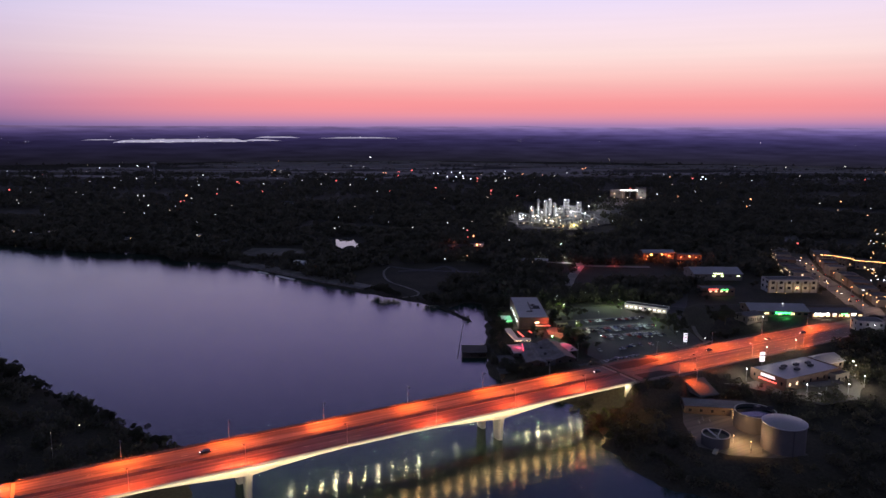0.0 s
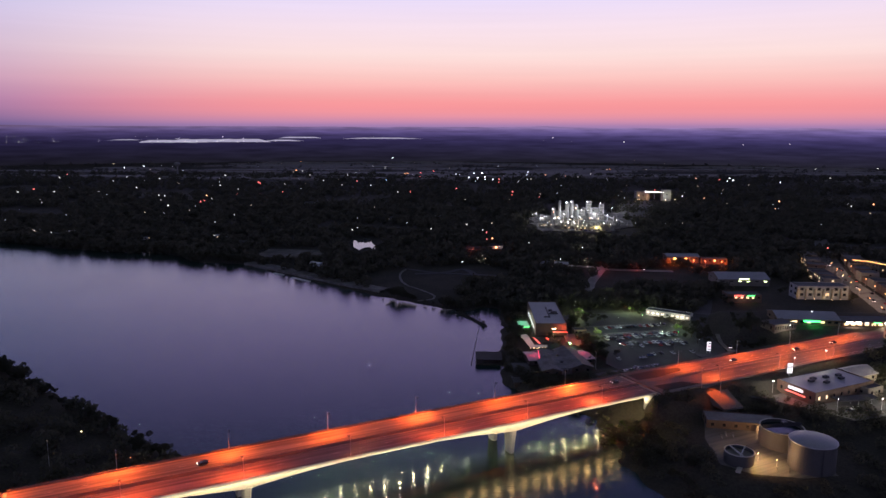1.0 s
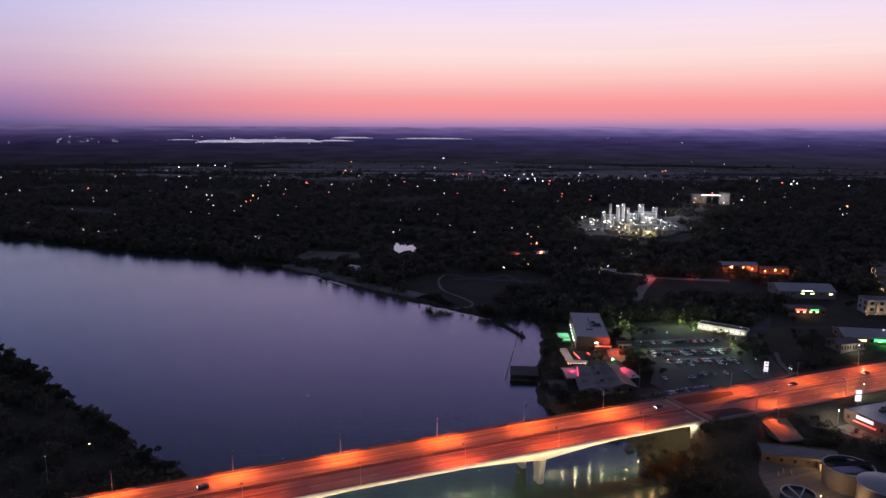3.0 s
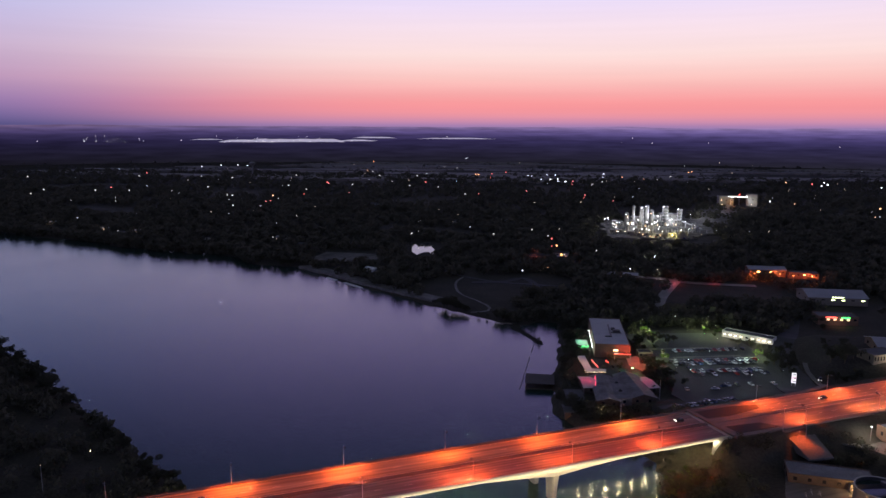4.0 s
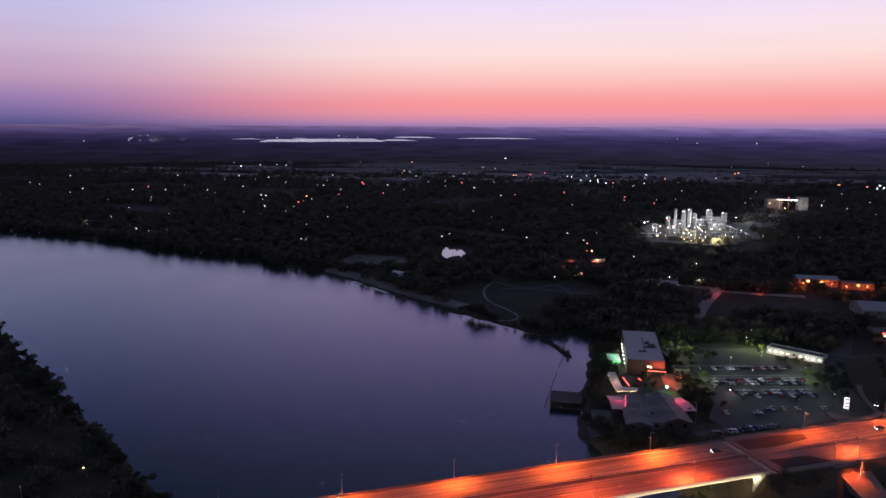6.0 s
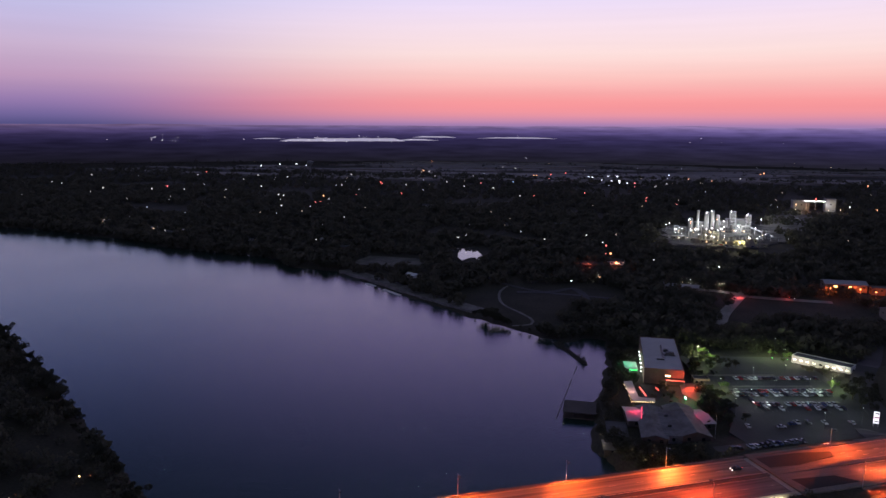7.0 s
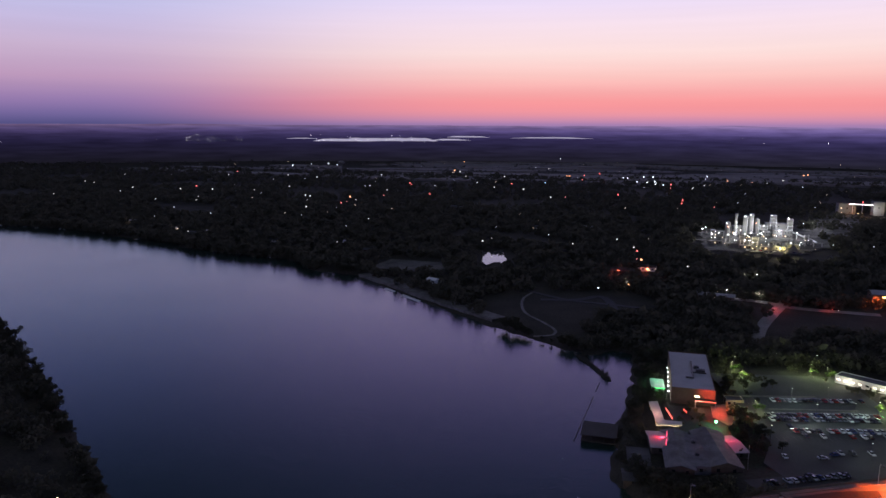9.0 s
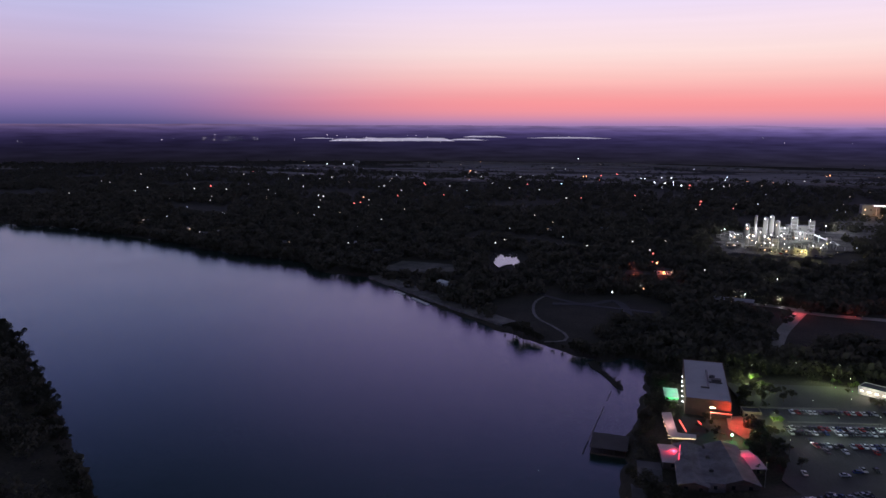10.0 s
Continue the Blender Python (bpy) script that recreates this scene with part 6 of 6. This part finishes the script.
ribbon([(98, 777), (136, 774), (154, 757), (218, 752)], 9, 0.15, PALE_LANE, "road", "dim pale lane", "road")
ribbon([(-46, 735), (-12, 738), (2, 760), (14, 735), (20, 690), (30, 664)], 7, 0.1, ASPHALT, "road", "dim curving park drive", "road")
ribbon([(-236, 850), (-200, 846), (-160, 836)], 54, 0.1, LAWN, "lawn", "dim mown lawn by the lake", "lawn")
pond = M()
pts = [(-158, 950), (-147, 936), (-138, 920), (-131, 878), (-127, 868), (-121, 857), (-117, 874), (-111, 878), (-106, 864), (-102, 872), (-108, 900), (-113, 911), (-117, 935), (-124, 952), (-129, 938), (-138, 928), (-150, 944)]
pond.prism(pts, 6, max(ground_z(*p) for p in pts) + 0.15)
tagged(new("pond", pond.mesh("pond", material("still_silty_pond", (0.10, 0.10, 0.10), 0.03, vary=0.1, scale=0.3))), "small pond mirroring the bright dusk sky", "pond", kind="structure")
building("small white park shelter by the promenade", -156, 783, ground_z(-156, 783), 12, 8, 3.0, -30, FRESH_WHITE, FRESH_WHITE, rise=1.4, cols=(2, 1), name="park_shelter")
building("long grey-roofed house in the park", 98, 772, ground_z(98, 772), 30, 10, 3.6, -8, WALL_CREAM, ROOF_METAL, rise=1.6, cols=(5, 1), lit=(2,), name="house")

for x, y, w in ((14, 849, 2600), (41, 868, 2000)):
    building("low house with a red-lit front between trees", x, y + 6, ground_z(x, y), 14, 8, 4.2, 4, WALL_WHITE, ROOF_DARK, rise=1.6, cols=(3, 1), lit=(1,), name="house", category="house", glow=LIT_ORANGE)
    lamp("POINT", (x, y - 1.5, ground_z(x, y) + 4.0), w, (1.0, 0.16, 0.08), 0.3)

for x, y in ((-711, 1046), (-599, 1004), (-538, 991)):  # boathouses on the far shore
    building("low boathouse with a pale roof on the far shore", x, y, ground_z(x, y), 17, 7, 2.8, 8, WALL_CREAM, ROOF_METAL, rise=1.2, cols=(3, 1), lit=(1,), name="boathouse", category="boathouse", group="boathouses", glow=LIT_DIM)
    lamp("POINT", (x, y - 6, ground_z(x, y) + 4), 500, (1.0, 0.75, 0.6), 0.3)

# ---- homes among the trees ----
rng = random.Random(8)
for x, y in ((-115, 1135), (-48, 1159), (-316, 1583), (-933, 1658), (-556, 965), (-507, 950), (-468, 1320), (-290, 1339), (12, 846), (36, 872), (-40, 975), (-323, 948), (-420, 940), (-280, 903), (91, 882),
             (236, 990), (-106, 1145), (-560, 955), (-467, 1645), (-814, 1690), (-960, 1322), (-841, 1352), (-364, 1290), (140, 790), (103, 790), (543, 1305), (613, 1462), (690, 1250), (-728, 1442), (-579, 1388)):
    building("low house among dark trees", x + 5, y + 8, ground_z(x, y), rng.uniform(12, 22), rng.uniform(8, 12), 3.2, rng.uniform(-25, 25), rng.choice((WALL_CREAM, WALL_BRICK, WALL_WHITE)), rng.choice((ROOF_GREY, ROOF_DARK, ROOF_METAL)),
             rise=1.8, cols=(4, 1), lit=tuple(rng.sample(range(6), 1)), name="house", category="house", group="homes among the trees", glow=LIT_WINDOW)

WHITE = [(165, 1973), (48, 1768), (31, 1749), (64, 1683), (-280, 2799), (-24, 1899), (-14, 1879), (10, 1766), (49, 1768), (22, 1922), (44, 1924), (-959, 2160), (-918,
         2190), (-865, 2139), (2, 740), (633, 1776), (616, 1706), (592, 1673), (397, 1345), (168, 1973), (-969, 2056), (705, 1662)]
DIM = [(290, 1894), (322, 1895), (121, 1685), (145, 1703), (-282, 2226), (-238, 2173), (32, 1749), (123, 1685), (-260, 1549), (-291, 1808), (-192, 1498), (-125, 1380),
         (-39, 922), (43, 821), (26, 918), (6, 970), (77, 834), (-139, 966), (-137, 909), (-749, 1316), (-741, 1258), (-708, 1205), (-940, 1673), (-793, 1696), (-696, 1651),
         (-638, 1408), (-537, 1274), (-519, 1256), (-450, 1103), (-444, 1277), (-496, 1474), (-338, 1071), (-586, 1776), (-434, 1943), (-383, 1803), (-323, 1666), (-451, 1450),
         (-378, 1531), (1027, 2188), (884, 1805), (1241, 2254), (622, 1195), (689, 1165), (-307, 896), (-539, 940)]
DIM_WEST = [(-1138, 1428), (-1100, 1411), (-913, 1266), (-899, 1283), (-1157, 1576), (-789, 1203), (-803, 1294), (-1019, 1216), (-699, 1380), (-776, 1595), (-534, 1274)]
AMBER = [(261, 1913), (415, 2129), (402, 2103), (552, 1772), (-156, 1893), (-149, 1893), (35, 824), (26, 764), (-446, 1258), (-460, 1987), (-556, 2463), (433, 1336),
         (657, 1196), (528, 1243), (504, 1200), (622, 1057), (204, 1869)]
RED_LAMPS = [(79, 1700), (90, 1377), (30, 885), (-118, 1937), (-113, 1835), (-86, 2006), (80, 1700), (91, 1377), (-15, 1442), (-105, 1427), (-239, 1623), (30, 876),
         (-811, 1356), (-979, 1776), (-428, 1180), (-428, 1370), (-445, 1570), (-433, 1542), (-348, 1395), (590, 1722), (998, 1722), (392, 793), (138, 1346), (-444, 1240)]
CYAN = [(-188, 1757)]
sorts = ((WHITE, 0.7, Copies(pole_lamp(11.0, glow_material("far_white", (0.92, 0.94, 1.0), 5), 0.5, "far white street lamp above the trees", "far street lamps", DARK_STEEL))),
         (DIM + DIM_WEST, 0.68, Copies(pole_lamp(11.0, glow_material("far_pale", (0.95, 0.92, 0.82), 1.3), 0.5, "dim pale lamp between dark trees", "far street lamps", DARK_STEEL))),
         (AMBER, 0.8, Copies(pole_lamp(11.0, glow_material("far_amber", (1.0, 0.36, 0.14), 4), 0.5, "far orange street lamp above the trees", "far street lamps", DARK_STEEL))),
         (RED_LAMPS, 0.75, Copies(pole_lamp(11.0, glow_material("far_red", (1.0, 0.13, 0.10), 3), 0.5, "small far red lamp above the trees", "far street lamps", DARK_STEEL))),
         (CYAN, 0.9, Copies(pole_lamp(11.0, LIT_BLUE, 0.5, "far bluish street lamp above the trees", "far street lamps", DARK_STEEL))))
for places, size, made in sorts:
    for x, y in places:
        r = size * rng.uniform(0.55, 1.2) * math.hypot(x, y) / 1285 / 0.5
        made.put(pose(x, y, ground_z(x, y)) @ Matrix.Diagonal((r * 0.85, r * 0.7, min(r, 1.45), 1)))
tiny = np.random.default_rng(3)
for name, mat, count, lab in (("far_windows", glow_material("far_window_light", (1.0, 0.78, 0.5), 2.2), 70, "many tiny warm lights of far homes"), ("far_lights", glow_material("far_white_light", (0.85, 0.92, 1.0), 2.4), 50, "many tiny white lights of far homes")):
    m = M()
    made = 0
    while made < count:
        y = 1000 + 2400 * tiny.random() ** 1.2
        x = (tiny.random() * 2 - 1) * (0.72 * y)
        if float(shore_distance(np.array([x]), np.array([y]))[0]) < 25:
            continue
        m.box((x, y, ground_z(x, y) + 10 + 4 * tiny.random()), ((0.4 + y / 3200) * tiny.uniform(0.6, 1.8), 0.5, 0.25 + y / 5200))
        made += 1
    tagged(new(name, m.mesh(name, mat)), lab, "distant lights", kind="stuff")

# ---- water tower ----
wt = thing("water_tower", pose(-830, 2090, ground_z(-830, 2090)), "pale water tower standing above the trees", "water tower")
part("stem", M().cyl((0, 0, 0), 3.0, 26, 16, 2.2), TANK_PAINT, wt)
part("bowl", M().cyl((0, 0, 26), 2.4, 6, 20, 9).ball((0, 0, 34), 9.2, 20, 10, 0.55), TANK_PAINT, wt, "flattened round water bowl")

# ---- lit works in the distance ----
rng = random.Random(19)
edge = [(100, 1050), (112, 1012), (150, 1008), (205, 1012), (236, 1060), (262, 1075), (300, 1180), (375, 1370), (352, 1470), (300, 1400), (262, 1280), (150, 1245), (112, 1190)]
ragged = []
for (ax, ay), (bx, by) in zip(edge, edge[1:] + edge[:1]):
    for k in range(8):
        t = k / 8
        ragged.append((ax + (bx - ax) * t + rng.uniform(-7, 7), ay + (by - ay) * t + rng.uniform(-9, 9)))
ap = M().prism(ragged, 9, 12.1)
tagged(new("works_apron", ap.mesh("works_apron", GRAVEL)), "pale gravel yard of the lit works", "yard", kind="structure")
TOWER_WHITE = glow_material("tower_white", (0.95, 0.97, 1.0), 16)
TOWER_RED = glow_material("tower_orange", (1.0, 0.24, 0.10), 9)


def build_silo(x, y, r, h, label, lamps=(), z0=12.1):
    """lamps: heights and colours of the lamps on its front."""
    o = thing("silo", pose(x, y, z0), label, "silo", "silos of the works")
    part("shell", M().cyl((0, 0, 0), r, h, 20), TANK_PAINT, o)
    part("cap", M().cyl((0, 0, h), r, r * 0.5, 20, 0.4), ROOF_METAL, o)
    part("ladder", M().box((r * 0.7, -r * 0.75, 0), (0.5, 0.2, h)), STEEL, o)
    for k, (z, lit) in enumerate(lamps):
        part("lamp", M().ball(((k % 3 - 1) * r * 0.5, -r - 0.3, z), 0.5, 8, 5), lit, o, "bright lamp on its front")
    return o


def build_frame(x, y, w, d, h, label, lamps=()):
    o = thing("process_tower", pose(x, y, 12.1), label, "tower", "process towers of the works")
    for a in (-1, 1):
        for b in (-1, 1):
            part("post", M().box((a * w / 2, b * d / 2, 0), (0.5, 0.5, h)), STEEL, o)
    for z in np.arange(4.5, h + 0.1, 4.5):
        part("platform", M().box((0, 0, z), (w + 0.8, d + 0.8, 0.35)), STEEL, o)
    part("vessel", M().cyl((0, 0, 1), min(w, d) * 0.36, h * 0.75, 14), TANK_PAINT, o)
    part("cladding", M().box((0, 0, h * 0.55), (w - 0.6, d - 0.6, h * 0.45 - 0.4)), TANK_PAINT, o)
    for k, (z, lit) in enumerate(lamps):
        part("lamp", M().ball(((k % 3 - 1) * w * 0.4, -d / 2 - 0.7, z), 0.5, 8, 5), lit, o, "bright lamp on its front")
    return o


W, R = TOWER_WHITE, TOWER_RED
build_silo(149, 1135, 1.9, 29, "slim tall chimney of the works", ((3, W),))
build_silo(161, 1138, 3.0, 27, "tall pale steel silo lit by white lamps", ((26, W), (3, W)))
build_silo(168, 1140, 3.2, 29, "tall pale steel silo lit by white lamps", ((28, W), (5, W), (2, W)))
build_silo(176, 1146, 3.0, 22, "tall pale steel silo lit by white lamps", ((17, R),))
build_silo(140, 1140, 3.2, 17, "pale steel silo lit by white lamps", ((16, W), (12, R)))
build_frame(184, 1146, 9, 7, 15, "steel frame tower with a clad top", ((4, W), (14, W)))
build_frame(196, 1152, 7, 7, 27, "steel frame tower with a clad top", ((27, W),))
build_frame(216, 1150, 6, 6, 24, "steel frame tower with a clad top", ((24, W), (3, W)))
for x, y, sx, sy, h, turn in ((203, 1158, 30, 12, 16, 3), (200, 1140, 11, 9, 10, 2), (152, 1146, 14, 8, 12, 0), (186, 1134, 10, 7, 7, 4), (212, 1138, 10, 8, 9, 3), (128, 1130, 12, 7, 6, 5), (168, 1126, 9, 6, 5, 0)):
    building("boxy metal-clad plant building, lit", x, y, 12.1, sx, sy, h, turn, TANK_PAINT, ROOF_METAL, rows=2, cols=(3, 1), lit=(0, 4), name="plant_building", group="plant buildings", glow=LIT_WINDOW)
for x, y, sx, h in ((118, 1058, 16, 4), (136, 1044, 12, 4), (150, 1036, 14, 3.5), (172, 1034, 10, 3), (188, 1038, 12, 3.5), (204, 1048, 12, 5)):
    building("low site shed in yellowish light", x, y, 12.1, sx, 7, h, rng.uniform(-8, 8), WALL_CREAM, ROOF_METAL, cols=(3, 1), lit=(1,), name="site_shed", group="site sheds", glow=LIT_WINDOW)
for i in range(12):
    x, y = 150 + 5 * i, 1020 + 8 * math.sin(i)
    kinds[i % 6].put(pose(x, y, 12.1, 0, 0, 40 * i))
for x, y, r, h in ((199.5, 1022.2, 7.0, 8.5), (177.5, 1028.2, 6.0, 4.5), (137.5, 1036.2, 6.5, 5.0)):
    o = thing("gravel_pile", pose(x, y, 12.05), "yellow-lit pile of pale gravel in the works yard", "gravel pile", "gravel piles")
    m = M()
    for i, (k, z) in enumerate(((1.0, 0.0), (0.72, 0.45), (0.42, 0.8), (0.12, 1.0))):
        m.v += [(r * k * (1 + 0.12 * math.sin(3 * a + x)) * math.cos(a), r * k * math.sin(a), h * z) for a in (2 * math.pi * j / 18 for j in range(18))]
    m.f = [(18 * i + j, 18 * i + (j + 1) % 18, 18 * i + 18 + (j + 1) % 18, 18 * i + 18 + j) for i in range(3) for j in range(18)] + [tuple(range(54, 72))]
    part("body", m, WALL_STONE, o, smooth=True)
for k in range(16):
    x, y = rng.uniform(112, 232), rng.uniform(1056, 1122)
    if k % 3 == 0:
        build_silo(x, y, rng.uniform(1.6, 3.2), rng.uniform(5, 11), "squat steel silo in the works yard", ((rng.uniform(3, 5), TOWER_WHITE),) if k % 2 else ())
    elif k % 3 == 1:
        build_frame(x, y, rng.uniform(4, 8), rng.uniform(4, 6), rng.uniform(7, 12), "low steel frame in the works yard", ((5, TOWER_WHITE),) if k % 2 else ((4, LIT_WARM),))
    else:
        o = thing("pipe_rack", pose(x, y, 12.1, 0, 0, rng.uniform(-25, 25)), "low steel pipe rack in the works yard", "pipe rack", "pipe racks")
        for a in (-9, 0, 9):
            part("trestle", M().box((a, 0, 0), (0.4, 2.4, 4.2)), STEEL, o)
        for b in (-0.8, 0, 0.8):
            part("pipe", M().tube((-11, b, 4.5), (11, b, 4.5), 0.3, 8), TANK_PAINT, o)
cv = thing("conveyor", pose(0, 0, 0), "sloping steel conveyor between plant buildings", "conveyor", "conveyors")
part("boom", M().tube((214, 1142, 21), (240, 1104, 13), 0.9, 8), STEEL, cv)
for t in (0.3, 0.7):
    part("trestle", M().box((214 + 26 * t, 1142 - 38 * t, 11.5), (1.0, 1.0, 21 - 8 * t - 11.8)), STEEL, cv)
works = Copies(pole_lamp(9, TOWER_WHITE, 0.42, "bright white lamp in the works yard", "works lamps"))
worksw = Copies(pole_lamp(6, LIT_WARM, 0.5, "warm lamp in the works yard", "works lamps"))
for x, y in ((108, 1130), (114, 1150), (128, 1120), (146, 1126), (154, 1122), (182, 1128), (260, 1261), (245, 1218), (224, 1140), (120, 1078), (134, 1072), (200, 1128), (196, 1118)):
    works.put(pose(x, y, 12.1) @ Matrix.Diagonal((1, 1, rng.uniform(0.5, 1.2), 1)))
for k in range(34):
    (works if k % 3 else worksw).put(pose(rng.uniform(106, 236), rng.uniform(1030, 1126), 12.1) @ Matrix.Diagonal((0.6, 0.6, rng.uniform(0.3, 0.9), 1)))
for x, y in ((112, 1050), (140, 1040), (158, 1030), (164, 1048), (180, 1030), (196, 1034), (206, 1040), (130, 1062), (150, 1060), (172, 1056), (188, 1052)):
    worksw.put(pose(x, y, 12.1) @ Matrix.Diagonal((1, 1, rng.uniform(0.5, 1.0), 1)))
for x, y, z, w, c in ((152, 1124, 24, 10000, (0.92, 0.95, 1.0)), (176, 1126, 28, 12000, (0.92, 0.95, 1.0)), (205, 1132, 24, 10000, (0.9, 0.94, 1.0)), (160, 1036, 19, 9500, (1.0, 0.85, 0.45)), (190, 1030, 18, 13000, (1.0, 0.9, 0.38)),
                      (122, 1062, 20, 4000, (0.95, 0.95, 1.0)), (262, 1230, 26, 9000, (0.85, 0.86, 1.0)), (310, 1330, 30, 7000, (0.85, 0.86, 1.0)), (225, 1110, 22, 6000, (0.9, 0.9, 1.0)), (118, 1085, 17, 3500, (1.0, 0.95, 0.9)), (140, 1072, 17, 3500, (1.0, 0.9, 0.8)), (206, 1082, 17, 3500, (1.0, 0.92, 0.85)), (236, 1160, 18, 4500, (0.9, 0.92, 1.0)), (120, 1160, 24, 5000, (0.9, 0.92, 1.0))):
    lamp("POINT", (x, y, z), w * 1.7, c, 0.6)
building("tall pale mill house on the works road", 352, 1462, 13, 26, 16, 15, 2, TANK_PAINT, ROOF_GREY, rows=1, cols=(3, 1), lit=(0,), name="mill_house", win=(2, 2), glow=LIT_WINDOW)
building("square pale mill tower", 396, 1452, 13, 16, 14, 20, 2, TANK_PAINT, ROOF_GREY, rows=1, cols=(1, 1), name="mill_house", win=(2, 2), glow=LIT_WINDOW)
gal = thing("conveyor_gallery", pose(374, 1452, 27, 0, 0, -8), "long lit conveyor gallery between the mill houses", "gallery", "conveyors")
part("gallery", M().box((0, 0, 0), (40, 3, 2.2)), WALL_WHITE, gal)
part("light_strip", M().box((0, -1.6, 1.0), (38, 0.15, 0.35)), LIT_WHITE, gal)
for a in (-14, 0, 14):
    part("trestle", M().box((a, 0, -14.5), (0.8, 0.8, 14.6)), STEEL, gal)
for x, w, c in ((340, 4500, (1.0, 0.92, 0.7)), (366, 8000, (1.0, 0.42, 0.12)), (392, 4500, (0.95, 0.95, 1.0)), (410, 4000, (1.0, 0.7, 0.5))):
    lamp("POINT", (x, 1440, 21), w, c, 0.6)
    worksw.put(pose(x, 1438, 13) @ Matrix.Diagonal((1.5, 1.5, 1, 1)))
o = thing("beacon", pose(374, 1452, 29.2), "red warning light on a roof mast", "beacon")
part("mast", M().cyl((0, 0, 0), 0.2, 2, 6), STEEL, o)
part("lamp", M().ball((0, 0, 2.8), 1.3, 8, 5), LIT_RED, o)

# ---- pale fields and the far lake ----
for x, y, hx, hy in ((410, 2700, 330, 50), (-480, 2780, 110, 40), (-30, 2300, 90, 25), (900, 2500, 260, 45), (250, 2420, 120, 28), (620, 2180, 130, 22), (-380, 2450, 150, 26), (1250, 2250, 160, 30), (-1350, 2200, 150, 26), (60, 2840, 260, 40)):
    m = M()
    n = 24
    m.v = [(x + hx * math.cos(2 * math.pi * i / n) * (1 + 0.2 * math.sin(3 * i)), y + hy * math.sin(2 * math.pi * i / n), 0) for i in range(n)]
    top = max(ground_z(a, b) for a, b, _ in m.v) + 1.0
    f = M().prism([(a, b) for a, b, _ in m.v], 4, top)
    tagged(new("field", f.mesh("field", PALE_FIELD)), "pale mown field beyond the woods", "field", kind="structure")
# extra pale patches lift the far land in place of haze
wide = random.Random(31)
for i in range(92):
    y = wide.uniform(1950, 2900)
    x, hx, hy = (wide.uniform(-0.3, 0.8) if i % 6 else wide.uniform(-1.1, -0.3)) * y, wide.uniform(120, 330), wide.uniform(25, 70)
    pts = [(x + hx * math.cos(2 * math.pi * k / 18) * wide.uniform(0.8, 1.15), y + hy * math.sin(2 * math.pi * k / 18) * wide.uniform(0.8, 1.15)) for k in range(18)]
    if max(math.hypot(*p) for p in pts) > 2960:
        continue
    f = M().prism(pts, 4, max(ground_z(*p) for p in pts) + 0.8 + 0.05 * i)
    tagged(new("field", f.mesh("field", PALE_FIELD)), "pale field patch added to stand in for far haze", "field", kind="structure")
# the sky mirrored in the far lake is put in as a glow
SHINE = glow_material("far_lake_shine", (0.62, 0.56, 0.74), 0.52)
for x0, x1, z0, z1, blunt in ((150, 215, 97, 100.5, 0.3), (205, 330, 87, 97.5, 0.75), (262, 440, 88, 101, 0.8), (425, 500, 92, 98, 0.4), (455, 532, 104, 109.5, 0.6), (568, 706, 102, 106.5, 0.5)):
    m = M()
    for i in range(25):
        t = i / 24
        a = math.atan2(x0 + (x1 - x0) * t - 784, 1285)
        full = min(1.0, (1 - abs(2 * t - 1)) / (1.02 - blunt)) * (0.86 + 0.14 * noise.noise((x0 + 9 * t, 0.4, 0)))
        low = z0 + (z1 - z0) * (0.08 + 0.10 * noise.noise((7 * t, x0, 2.2)))
        for r, z in ((2978, low), (2984, low + (z1 - z0) * max(full, 0.06))):
            m.v.append((r * math.sin(a), r * math.cos(a), z))
    m.f = [(2 * i, 2 * i + 2, 2 * i + 3, 2 * i + 1) for i in range(24)]
    tagged(new("far_lake", m.mesh("far_lake", SHINE)), "thin strip of a far lake, sky reflection painted as glow", "far lake", kind="structure")
m = M()
glints = random.Random(4)
for i in range(70):
    x = glints.choice((glints.uniform(200, 460), glints.uniform(-60, 60), glints.uniform(-700, 1900), glints.uniform(270, 430)))
    a, z = math.atan2(x - 784, 1285), glints.choice((94, 95, 103, 110, 88, 92)) + glints.uniform(-2, 2)
    m.ball((2960 * math.sin(a), 2960 * math.cos(a), z), glints.uniform(0.6, 1.15), 6, 4)
tagged(new("horizon_lights", m.mesh("horizon_lights", glow_material("horizon_light", (0.95, 0.9, 1.0), 3.0))), "specks of light along the far horizon", "distant lights", kind="stuff")

for x, y in ((107, 780), (133, 778), (128, 856), (141, 856), (24, 790)):
    station.put(pose(x, y, ground_z(x, y)))
    lamp("POINT", (x, y - 2.0, ground_z(x, y) + 6.6), 1400, (0.95, 0.95, 1.0), 0.3)
x, y = 136, 733
moving.put(pose(x, y, ground_z(x, y) + 0.3, 0, 0, 70))
lamp("POINT", (x + 7, y + 16, ground_z(x, y) + 3.4), 3000, (1.0, 0.10, 0.09), 0.3)
x, y = 187, 756
moving.put(pose(x, y, ground_z(x, y) + 0.5, 0, 0, -10))
lamp("POINT", (x - 5, y - 1.5, ground_z(x, y) + 2.2), 700, (1.0, 0.10, 0.08), 0.3)
